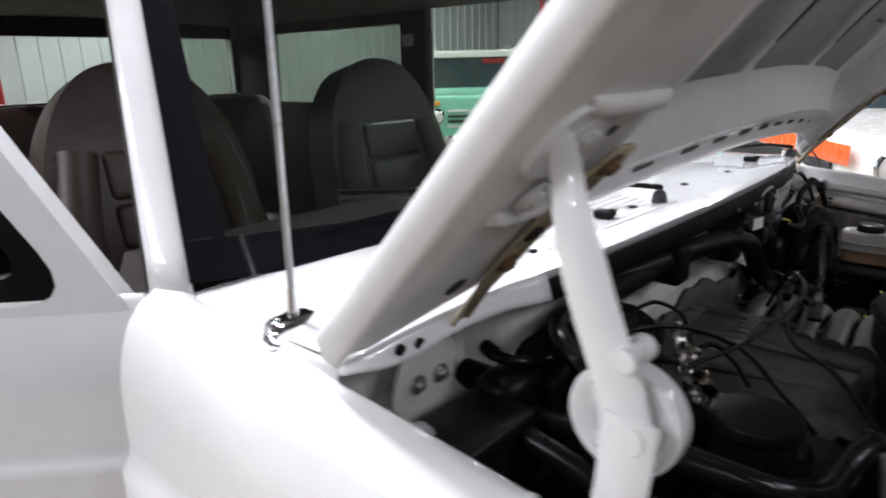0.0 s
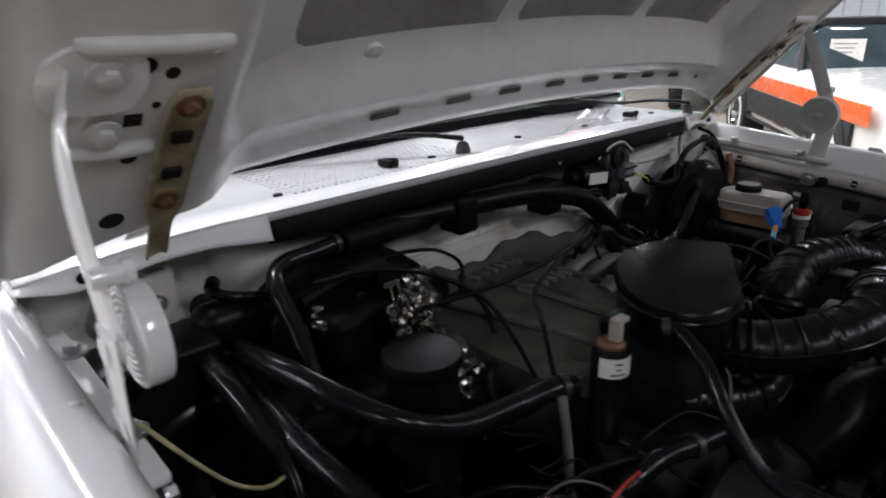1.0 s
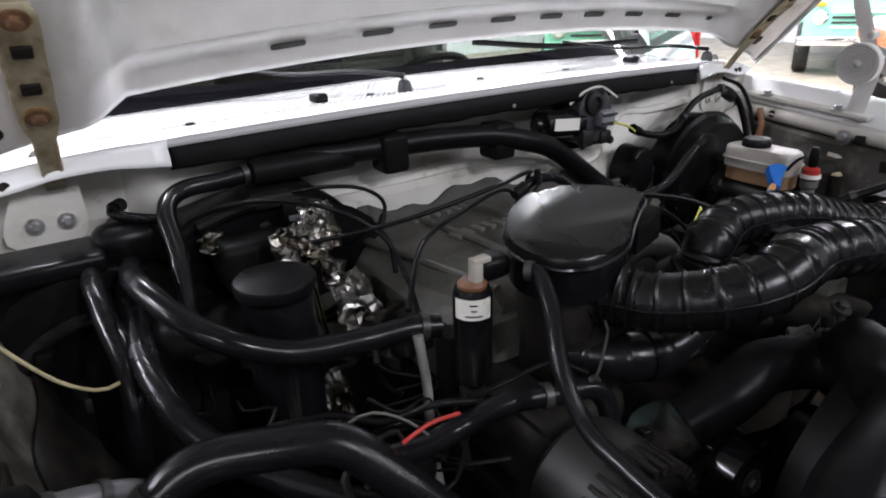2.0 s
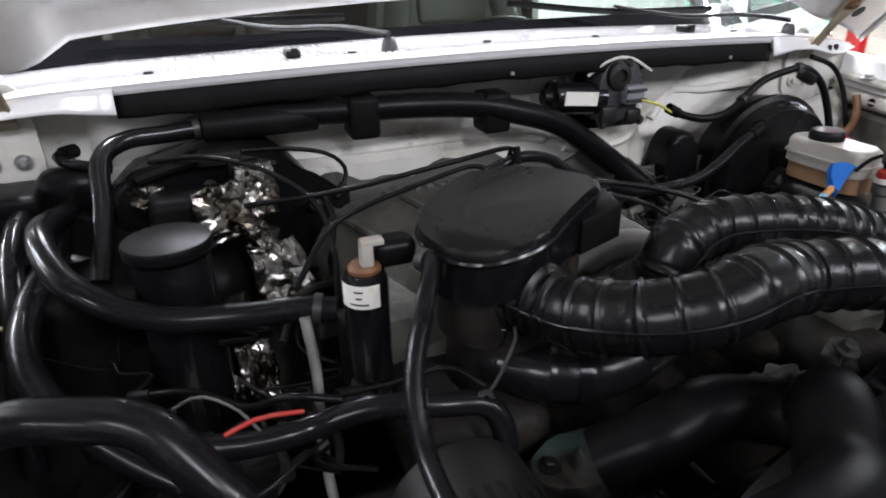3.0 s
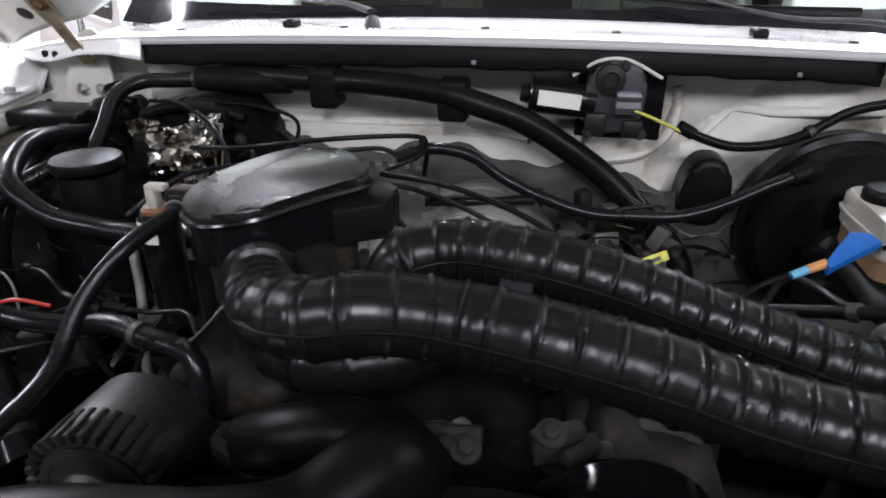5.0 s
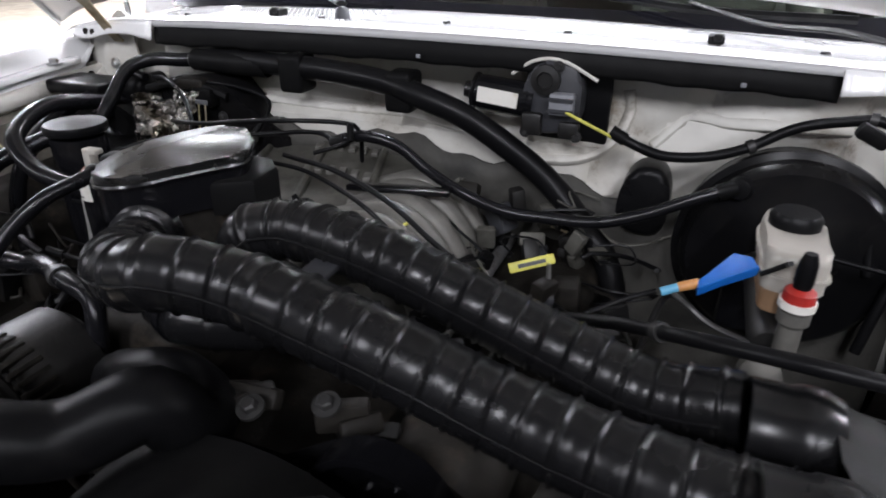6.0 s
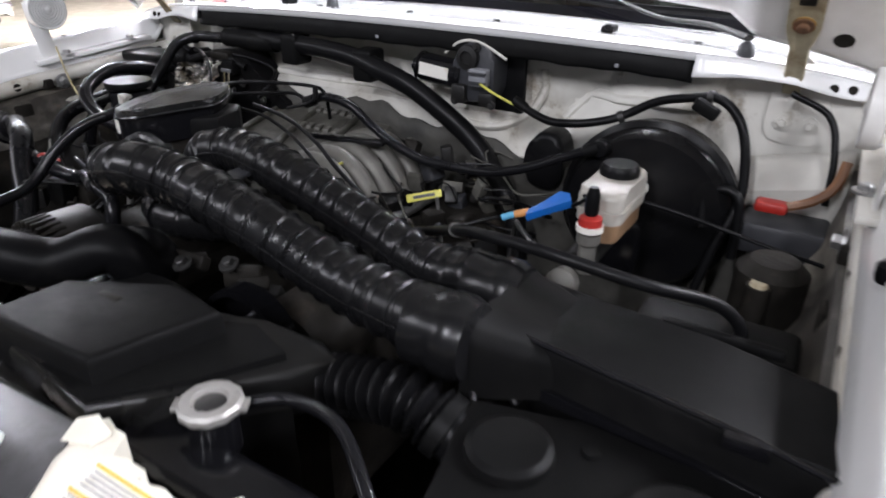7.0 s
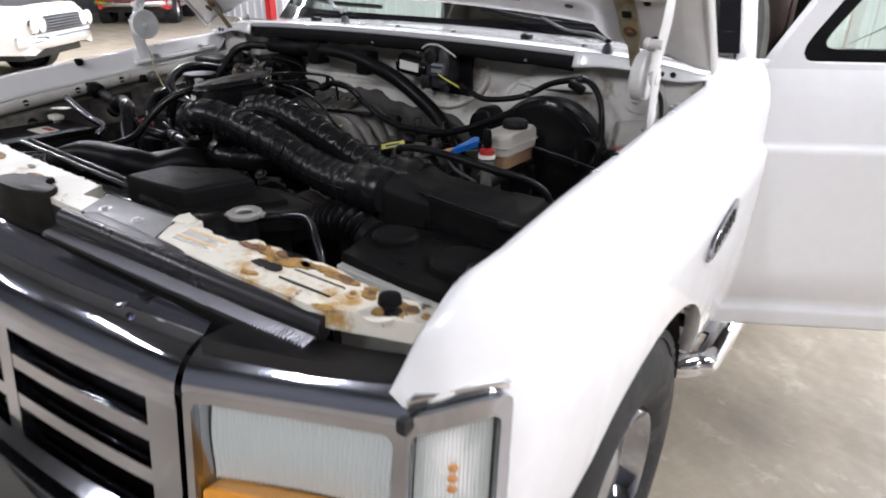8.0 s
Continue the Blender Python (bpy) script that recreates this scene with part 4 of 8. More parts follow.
add_seat("bucket_seat", 0.44, "leather_behind_glass", "worn leather bucket seat, the windshield's grey-green cast in its colour")
add_seat("bucket_seat", -0.44, "leather", "worn brown leather bucket seat beside the open door")
bench = thing("rear_bench", "brown leather rear bench seat", "seat", (0, 2.2, 0.57))
part("cushion", B((0, 2.1, 0.80), (1.3, 0.5, 0.2), 0.06, seg=3), "leather", bench)
part("backrest", B((0, 2.42, 1.10), (1.3, 0.18, 0.62), 0.07, Matrix.Identity(4), 3), "leather", bench)
part("seat_base", B((0, 2.15, 0.64), (1.1, 0.4, 0.15), 0.02), "trim_dark", bench)
for s in (-1, 1):
    belt = thing("seat_belt", "black seat belt hanging from the door pillar", "seat belt", (s * 0.81, 1.57, 0.8), "seat belts")
    part("webbing", sweep(bmesh.new(), [(s * 0.80, 1.57, 1.62), (s * 0.76, 1.52, 1.3), (s * 0.78, 1.5, 0.95), (s * 0.81, 1.56, 0.6)], 0.024, 6, flat=(0.12, 1.0), start=(0, 1, 0)), "belt", belt)
    part("anchor", B((s * 0.805, 1.57, 1.63), (0.03, 0.05, 0.05), 0.008), "steel", belt)
    part("pillar_trim", B((s * 0.845, 1.535, 1.25), (0.05, 0.10, 1.2), 0.012), "trim_dark", truck, "dark trim of the door pillar")


def add_door(s, angle):
    """A front door swung open round its front edge."""
    hinge = Matrix.Translation((s * 0.875, 0.415, 0)) @ Matrix.Rotation(-s * radians(angle), 4, "Z")
    def dx(z):
        return lerp(z, [(0.44, 0.035), (0.55, 0.055), (0.70, 0.064), (0.92, 0.066), (1.028, 0.066), (1.044, 0.054), (1.06, 0.052), (1.10, 0.047), (1.15, 0.038), (1.20, 0.022), (1.235, 0.005), (1.26, -0.01)])
    def D(y, z, w=0.0):
        return hinge @ Vector((s * (dx(z) - w), y, z))
    zs = [0.505, 0.515, 0.55, 0.563, 0.572, 0.600, 0.610, 0.70, 0.8, 0.9, 0.98, 1.02, 1.028, 1.036, 1.044, 1.052, 1.075, 1.1, 1.125, 1.15, 1.17, 1.19, 1.205, 1.22, 1.235, 1.245]
    crease = lambda z: 0.008 if 0.567 < z < 0.605 else 0.0
    dr = part("door", sheet(bmesh.new(), lambda y, z: D(y, z, crease(z)), [0, 0.006] + steps(0.03, 1.07, 10) + [1.094, 1.10], zs), "white", truck, "open white door with a pressed crease", 50)
    thick(dr, 0.004, 0)
    part("door_core", P([(0.01, 0.512), (1.09, 0.512), (1.09, 1.22), (0.01, 1.22)], 0.012, 0.12, lambda a, b, h: hinge @ Vector((s * (min(dx(b), 0.05) - h * 1.0 - 0.012), a, b))), "trim_dark", dr, "dark inner trim of the door")
    # window frame: a slanted front post, top rail and rear post
    def frame_pt(y, z, w=0.0):
        k = (z - 1.24) / 0.5
        return hinge @ Vector((s * (0.005 - 0.10 * k - w), y, z))
    outer = [(0.0, 1.20), (1.10, 1.205), (1.09, 1.70), (1.02, 1.755), (0.37, 1.755)]
    inner = [(0.075, 1.238), (1.035, 1.238), (1.03, 1.66), (0.98, 1.70), (0.41, 1.70)]
    def rounder(pts, r):
        out = []
        n = len(pts)
        for k in range(n):
            a, b, c = Vector(pts[k - 1]), Vector(pts[k]), Vector(pts[(k + 1) % n])
            e, g = (a - b).normalized() * r, (c - b).normalized() * r
            for t in steps(0, 1, 5):
                out.append(tuple((b + e) * (1 - t) ** 2 + b * 2 * t * (1 - t) + (b + g) * t * t))
        return out
    fr = ring_prism(bmesh.new(), rounder(outer, 0.02), rounder(inner, 0.085), -0.004, 0.035, lambda a, b, h: frame_pt(a, b, h))
    part("window_frame", fr, "white", dr, "white frame of the door window")
    inner2 = [(0.14, 1.272), (1.01, 1.272), (1.005, 1.645), (0.965, 1.675), (0.445, 1.675)]
    part("window_seal", ring_prism(bmesh.new(), rounder(inner, 0.085), rounder(inner2, 0.05), 0.002, 0.03, lambda a, b, h: frame_pt(a, b, h)), "rubber", dr, "black rubber window seal")
    g = part("door_glass", P(rounder(inner2, 0.05), 0.012, 0.017, lambda a, b, h: frame_pt(a, b, h)), "glass", dr, "door window pane")
    g.visible_shadow = False
    hd = prism(bmesh.new(), rounded_rect(0.93, 1.06, 1.06, 1.10, 0.012), 0, 0.02, lambda a, b, h: D(a, b, -h), bevel=0.006)
    part("door_handle", hd, "soft_black", dr, "black door handle")


add_door(1, 60)
add_door(-1, 48)


def add_wheel(s, yy):
    c = (s * 0.685, yy, WHEEL_R)
    wh = part("wheel", L(c, (s, 0, 0), [(0.18, 0.0), (0.185, 0.09), (0.195, 0.10), (0.203, 0.200), (0.192, 0.214), (0.182, 0.205), (0.165, 0.16), (0.10, 0.14), (0.09, 0.18), (0.05, 0.19), (0, 0.19)], 40), "grey_chrome", truck, "chromed steel wheel")
    part("tyre", L(c, (s, 0, 0), [(0.185, 0.0), (0.25, -0.005), (0.33, 0.0), (0.365, 0.025), (0.378, 0.06), (0.38, 0.11), (0.378, 0.16), (0.365, 0.195), (0.33, 0.222), (0.27, 0.230), (0.235, 0.224), (0.200, 0.206)], 56), "tyre", wh, "black all-terrain tyre")
    bm = bmesh.new()
    for k in range(56):
        a = 2 * math.pi * k / 56
        m = Matrix.Translation(c) @ Matrix.Rotation(a, 4, "X")
        for xx, w in ((0.03, 0.05), (0.085, 0.04), (0.135, 0.04), (0.19, 0.05)):
            box(bm, (s * xx, 0.0, 0.376 - (0.010 if xx in (0.03, 0.19) else 0.0)), (w, 0.026, 0.02), 0, m @ Matrix.Rotation(0.3 * (1 if xx < 0.1 else -1), 4, "Z"))
    part("tread", bm, "tyre", wh, "blocky tread")


for s in (-1, 1):
    for yy in (WHEEL_Y, 2.28):
        add_wheel(s, yy)
    part("wheel_house", sheet(bmesh.new(), lambda a, b, s=s: (s * (0.62 + 0.26 * b), WHEEL_Y + 0.45 * math.cos(a), 0.38 + 0.45 * math.sin(a)), steps(0.1, 3.04, 20), steps(0, 1, 3)), "grime", truck)
    # chromed step tube
    bar = thing("step_bar", "chromed tubular step bar under the door", "step bar", (s * 0.9, 1.0, 0.42), "step bars")
    part("tube", sweep(bmesh.new(), [(s * 0.74, 0.205, 0.43), (s * 0.83, 0.20, 0.425), (s * 0.90, 0.26, 0.42), (s * 0.925, 0.40, 0.42), (s * 0.925, 1.6, 0.42), (s * 0.86, 1.75, 0.42)], 0.038, 18), "chrome", bar)
    for yy in (0.45, 1.35):
        part("bracket", B((s * 0.84, yy, 0.44), (0.16, 0.05, 0.02)), "grime", bar)

# front end: grille, lamps, bumper
def header(a, b, h):
    """The front face: a across, b up, h proud. It sweeps back towards the sides and leans back at the top."""
    x = abs(a)
    y = -1.10 + 0.04 * (x / 0.55) ** 2 if x < 0.55 else -1.06 + 0.41 * (x - 0.55)
    return (a, y - h + (1.03 - b) * -0.11, b)


def bar(a0, a1, b0, b1, h0, h1, n=24, bevel=0.0):
    bm = bmesh.new()
    for h in (h0, h1):
        sheet(bm, lambda a, b, h=h: header(a, b, h), steps(a0, a1, n), steps(b0, b1, 2))
    for (aa, bb) in (((a0, a1), (b0,)), ((a0, a1), (b1,))):
        sheet(bm, lambda a, h: header(a, bb[0], h), steps(a0, a1, n), [h0, h1])
    for a in (a0, a1):
        sheet(bm, lambda b, h, a=a: header(a, b, h), steps(b0, b1, 2), [h0, h1])
    bmesh.ops.remove_doubles(bm, verts=bm.verts, dist=0.0002)
    return bm


gr = thing("grille", "chromed truck grille with wide horizontal bars", "grille", (0, -1.1, 0.75))
part("top_bar", sheet(bmesh.new(), lambda a, v: header(a, 0.945 + 0.02 * min(1, v * 4) + 0.063 * math.sin(max(0, v - 0.25) / 0.75 * 1.45), 0.008 - 0.055 * (1 - math.cos(max(0, v - 0.25) / 0.75 * 1.45))), steps(-0.55, 0.55, 30), steps(0, 1, 16)), "blue_chrome", gr, "wide bright top bar")
part("top_plate", sheet(bmesh.new(), lambda a, v: (a, header(a, 1.028, -0.040)[1] * (1 - v) - 1.008 * v, 1.028 + 0.010 * math.sin(v * 1.6)), steps(-0.55, 0.55, 24), steps(0, 1, 6)), "smoke", gr, "dark glossy top of the grille")
part("lower_bar", bar(-0.55, 0.55, 0.70, 0.745, -0.02, 0.006), "grey_chrome", gr)
for b in (0.815, 0.885):
    part("cross_bar", bar(-0.51, 0.51, b - 0.012, b + 0.012, -0.015, 0.004), "grey_chrome", gr)
for a, w in ((-0.52, 0.028), (-0.14, 0.02), (0.14, 0.02), (0.52, 0.028)):
    part("upright", bar(a - w, a + w, 0.745, 0.955, -0.02, 0.005, 3), "grey_chrome", gr)
part("grille_back", bar(-0.52, 0.52, 0.74, 0.96, -0.09, -0.07), "grey_plastic", gr, "dark blades behind the bars")
for b in (0.775, 0.85, 0.92):
    part("blade", bar(-0.51, 0.51, b - 0.004, b + 0.004, -0.07, -0.02), "gloss_black", gr)
part("slot", B((0.417, -1.017, 1.0385), (0.022, 0.018, 0.004), 0.001), "soft_black", gr, "black notch in the grille top")
for xx in (-0.1, 0.412):
    part("retainer", L(Vector((xx, -1.05, 1.036)), (0, 0, 1), [(0.008, 0), (0.007, 0.003), (0, 0.004)], 14), "smoke", gr)

for s in (-1, 1):
    hl = thing("headlamp", "rectangular headlamp with ribbed glass in a bright bezel", "headlamp", (s * 0.69, -1.0, 0.80), "headlamps")
    def hd(a, b, h, s=s):
        p = header(a, b, h)
        return (s * p[0], p[1], p[2])
    part("bezel_top", ring_prism(bmesh.new(), rounded_rect(0.556, 0.70, 0.826, 0.972, 0.012), rounded_rect(0.566, 0.735, 0.812, 0.957, 0.016), -0.03, 0.004, hd), "grey_chrome", hl, "bright bezel")
    part("brow", sheet(bmesh.new(), lambda a, v, hd=hd: hd(a, 0.968 + 0.062 * math.sin(v * 1.45), 0.004 - 0.06 * (1 - math.cos(v * 1.45))), steps(0.556, 0.826, 10), steps(0, 1, 10)), "blue_chrome", hl, "rounded chromed brow over the lamp")
    part("lamp_gap", P(rounded_rect(0.560, 0.73, 0.820, 0.962, 0.012), -0.05, -0.032, hd), "soft_black", hl)
    part("reflector", sheet(bmesh.new(), lambda a, b, hd=hd: hd(a, b, -0.022 - 0.006 * math.sin((a - 0.569) / 0.241 * math.pi) + 0.0016 * math.sin(a * 2 * math.pi / 0.0062) + 0.002 * math.sin((b - 0.8) * 45 + a * 6)), steps(0.569, 0.810, 220), steps(0.826, 0.954, 16)), "lens_back", hl, "silvered ribbed reflector", sharp=180)
    bm = P(rounded_rect(0.569, 0.826, 0.810, 0.954, 0.016), -0.010, -0.004, hd)
    part("lens", bm, "lens", hl, "clear ribbed lens")
    part("amber_strip", P(rounded_rect(0.569, 0.74, 0.81, 0.822, 0.008), -0.03, -0.004, hd), "amber", hl, "amber turn signal lens")
    # corner lamp wraps round to the fender
    def cd(a, b, h, s=s):
        t = max(0.0, min(1.0, a / 0.16))
        x = 0.822 + 0.072 * math.sin(t * 1.45)
        y = -0.945 + 0.145 * (1 - math.cos(t * 1.45)) - (1.03 - b) * 0.11 * (1 - t)
        n = Vector((math.sin(t * 1.3), -math.cos(t * 1.3), 0))
        return Vector((s * (x + n.x * h), y + n.y * h, b))
    cl = thing("corner_lamp", "clear corner marker lamp beside the headlamp", "corner lamp", (s * 0.88, -0.9, 0.80), "corner lamps")
    part("body", P(rounded_rect(0.0, 0.74, 0.142, 0.985, 0.02), -0.05, -0.012, cd), "grey_chrome", cl, "bright lamp body")
    part("reflector", sheet(bmesh.new(), lambda a, b, cd=cd: cd(a, b, -0.009 + 0.0012 * math.sin(a * 2 * math.pi / 0.006)), steps(0.014, 0.130, 130), steps(0.79, 0.960, 6)), "lens_back", cl, "ribbed reflector", sharp=180)
    part("lens", P(rounded_rect(0.014, 0.79, 0.130, 0.960, 0.02), -0.004, 0.002, cd), "lens", cl)
    # orange discs painted as reflections in the lens; they give off no light
    for db in (-0.016, 0.0, 0.016):
        part("orange_reflection", L(cd(0.074, 0.885 + db, -0.006), (s * 0.6, -0.8, 0), [(0.007, 0), (0.005, 0.002), (0, 0.003)], 12), "copper", cl, "orange dot painted as a reflection in the lens")
    part("amber_strip", P(rounded_rect(0.014, 0.748, 0.130, 0.785, 0.01), -0.008, 0.002, cd), "amber", cl, "amber lower lens")
    part("rim", ring_prism(bmesh.new(), rounded_rect(-0.004, 0.735, 0.148, 0.988, 0.024), rounded_rect(0.012, 0.745, 0.132, 0.965, 0.02), -0.012, 0.006, cd), "grey_chrome", cl, "bright rim")
    part("filler", P([(-0.002, 0.9885), (0.142, 0.9885), (0.144, 0.998), (0.130, 1.005), (0.010, 1.012), (-0.004, 1.006)], -0.035, 0.007, cd, bevel=0.004), "chrome", cl, "chromed filler over the corner lamp")
    part("end_clip", B((s * 0.826, -0.962, 0.978), (0.016, 0.016, 0.02), 0.004), "soft_black", cl, "black clip between the lamps")

bp = thing("front_bumper", "chromed steel front bumper", "bumper", (0, -1.2, 0.55))
def bump(u, v):
    x = u
    y = -1.22 + 0.16 * (u / 0.95) ** 4
    return (x, y - 0.05 * math.sin(v * math.pi), 0.66 - 0.2 * v)
thick(part("face", sheet(bmesh.new(), bump, steps(-0.95, 0.95, 40), steps(0, 1, 10)), "chrome", bp), 0.005, 0)
part("top_shelf", sheet(bmesh.new(), lambda u, v: (u, -1.22 + 0.16 * (u / 0.95) ** 4 + 0.13 * v, 0.66 + 0.01 * v), steps(-0.94, 0.94, 30), steps(0, 1, 3)), "chrome", bp)
for s in (-1, 1):
    part("bracket", B((s * 0.4, -1.0, 0.56), (0.08, 0.44, 0.1)), "grime", bp)

# radiator support panel, pale and rusty, with its label and stops
sup = thing("radiator_support", "pale radiator support panel with ochre rust stains and holes", "support panel", (0, -0.9, 1.0), shift=(0.009, -0.004, 0.015))
front_edge = [(-0.83, -0.90), (-0.74, -0.925), (-0.66, -0.950), (0.66, -0.950), (0.74, -0.925), (0.835, -0.895)]
rear_edge = [(0.84, -0.845), (0.78, -0.862), (0.72, -0.874), (0.684, -0.869), (0.652, -0.863), (0.619, -0.860), (0.567, -0.857), (0.538, -0.873), (0.513, -0.858), (0.485, -0.866), (0.456, -0.853), (0.441, -0.880), (0.39, -0.880), (0.342, -0.877),
             (0.330, -0.862), (0.300, -0.852), (0.283, -0.880), (0.25, -0.895), (0.05, -0.905), (0.03, -0.862), (-0.30, -0.850), (-0.45, -0.842), (-0.5, -0.868), (-0.60, -0.85), (-0.83, -0.845)]
ragged = []
rr = random.Random(3)
for (xa, ya), (xb, yb) in zip(rear_edge, rear_edge[1:]):
    n = max(1, int(abs(xb - xa) / 0.012))
    for k in range(n):
        t = k / n
        ragged.append((xa + (xb - xa) * t + rr.uniform(-0.002, 0.002), ya + (yb - ya) * t + rr.uniform(-0.0035, 0.0035)))
part("panel", P(front_edge + ragged + [rear_edge[-1]], 1.037, 1.066), "support", sup)
# flange of the pale panel, painted black for the shade below it
part("shade_flange", B((0, -0.946, 1.005), (1.20, 0.012, 0.10), 0.003), "soft_black", sup, "front flange, blackened for the shade under the panel")
lift = P([(0.283, -0.872), (0.300, -0.862), (0.325, -0.868), (0.320, -0.884), (0.295, -0.893)], 0, 0.003, lambda a, b, h: (a, b, 1.066 + h + 0.5 * max(0, 0.012 - abs(b + 0.862))), bevel=0.001)
part("lifted_tab", lift, "support", sup, "bent pale tab of the panel")
label_quad = [Vector(v) for v in ((0.343, -0.933), (0.443, -0.928), (0.438, -0.886), (0.336, -0.886))]
part("label", P([tuple(v) for v in label_quad], 1.0664, 1.0670), "label", sup, "yellowed caution label")
def lp(u, v):
    p = (label_quad[0] * (1 - u) + label_quad[1] * u) * (1 - v) + (label_quad[3] * (1 - u) + label_quad[2] * u) * v
    return (p.x, p.y)
for a in (0.32, 0.84):
    part("label_stripe", P([lp(0.04, a), lp(0.96, a), lp(0.96, a + 0.07), lp(0.04, a + 0.07)], 1.0670, 1.0673), "orange_ink", sup)
for k, v in enumerate((0.08, 0.17, 0.26, 0.48, 0.57, 0.66, 0.75)):
    part("print_line", P([lp(0.08, v), lp(0.92 - 0.06 * (k % 3), v), lp(0.92 - 0.06 * (k % 3), v + 0.035), lp(0.08, v + 0.035)], 1.0670, 1.0672), "conn", sup)


def blotch(name, cx, cy, rx, ry, seed, material, z=1.0663, h=0.0016, label="", n=26):
    """A ragged flat patch on the panel: flaking rust or a rotted hole."""
    r2 = random.Random(seed)
    out = []
    for k in range(n):
        a = 2 * math.pi * k / n
        w = 0.75 + 0.25 * math.sin(2 * a + seed) + r2.uniform(-0.16, 0.16)
        out.append((cx + rx * w * math.cos(a), cy + ry * w * math.sin(a)))
    return part(name, P(out, z, z + h), material, sup, label)


for k, (cx, cy, rx, ry) in enumerate(((0.555, -0.884, 0.045, 0.019), (0.60, -0.872, 0.035, 0.013), (0.648, -0.876, 0.030, 0.014), (0.50, -0.876, 0.032, 0.014), (0.705, -0.885, 0.022, 0.014), (0.76, -0.895, 0.035, 0.018), (0.685, -0.945, 0.02, 0.008), (0.538, -0.936, 0.016, 0.008), (-0.10, -0.91, 0.05, 0.02), (-0.33, -0.89, 0.04, 0.02), (-0.55, -0.90, 0.04, 0.02))):
    blotch("rust_patch", cx, cy, rx, ry, k, "ochre", label="flaking ochre rust")
for k, (cx, cy, rx, ry) in enumerate(((0.474, -0.879, 0.026, 0.011), (0.655, -0.874, 0.016, 0.010), (0.53, -0.872, 0.014, 0.009))):
    blotch("rust_pit", cx, cy, rx, ry, k + 20, "rust", 1.0672, 0.0014, "dark brown rust pit")
blotch("rust_hole", 0.541, -0.908, 0.027, 0.015, 33, "soft_black", 1.0674, 0.0012, "hole rusted through the panel")
blotch("rust_hole", -0.19, -0.885, 0.018, 0.009, 34, "soft_black", 1.0674, 0.0012, "hole rusted through the panel")
blotch("rust_hole", -0.42, -0.915, 0.014, 0.008, 35, "soft_black", 1.0674, 0.0012, "hole rusted through the panel")
part("swage_field", P(rounded_rect(0.582, -0.921, 0.672, -0.893, 0.004), 1.0662, 1.0674), "support", sup, "worn field between two pressed lines")
for yy in (-0.9215, -0.8945):
    part("swage", B((0.626, yy, 1.0672), (0.092, 0.0028, 0.0024), 0.0008), "grime", sup, "dark pressed line")
for xx, yy, r in ((0.748, -0.916, 0.013), (0.80, -0.893, 0.008), (0.692, -0.90, 0.006)):
    b = part("bolt", bolt(bmesh.new(), (xx, yy, 1.066), (0, 0, 1), r * 0.7, 0.005), "ochre", sup, "rusty bolt")
    part("washer", L((xx, yy, 1.0665), (0, 0, 1), [(r * 0.8, 0), (r * 1.7, 0.0), (r * 1.7, 0.002), (r * 0.8, 0.002)], 18), "support", b)
for s in (-1, 1):
    part("lamp_shelf", P([(s * a, b) for a, b in ((0.56, -1.035), (0.70, -0.99), (0.785, -0.945), (0.802, -0.925), (0.802, -0.905), (0.74, -0.93), (0.66, -0.955), (0.56, -0.958))], 1.0, 1.022), "soft_black", sup, "black plastic shelf behind the headlamp")
stp = thing("hood_stop", "black rubber hood stop screwed into the support panel", "rubber stop", (0.775, -0.92, 1.066), shift=(-0.010, 0.010, 0.012))
part("buffer", L((0.775, -0.92, 1.066), (0, 0, 1), [(0.013, 0), (0.015, 0.005), (0.009, 0.009), (0.009, 0.013), (0.015, 0.017), (0.0135, 0.026), (0, 0.028)], 18), "rubber", stp)
stp2 = thing("hood_stop", "black rubber hood stop on the fender rail", "rubber stop", (0.80, -0.735, 1.09))
part("buffer", L((0.818, -0.798, 1.082), (0, 0, 1), [(0.014, 0), (0.017, 0.008), (0.017, 0.028), (0.012, 0.033), (0, 0.033)], 16), "rubber", stp2)
part("stem", rod(bmesh.new(), (0.818, -0.798, 1.02), (0.818, -0.798, 1.085), 0.006), "steel", stp2)
seal = thing("grille_seal", "black rubber seal in front of the radiator support", "rubber seal", (0, -1.0, 1.03))
part("tube", sweep(bmesh.new(), [(0.150, -0.987, 1.079), (0.3, -0.980, 1.075), (0.45, -0.972, 1.068), (0.58, -0.960, 1.060), (0.692, -0.948, 1.052)], 0.015, 14, flat=(0.9, 1.2)), "seal", seal)
part("lip", sheet(bmesh.new(), lambda x, v: (x, -0.985 + 0.077 * (x - 0.185) ** 1.2 + 0.034 * v, 1.088 - 0.05 * (x - 0.185) + 0.005 * math.sin(v * 3.1)), steps(0.187, 0.69, 20), steps(0, 1, 5)), "seal", seal, "flat lip of the seal")
rib = thing("ribbed_strip", "dull grey ribbed strip along the back of the grille", "trim strip", (0, -1.02, 1.03))
first_rib = None
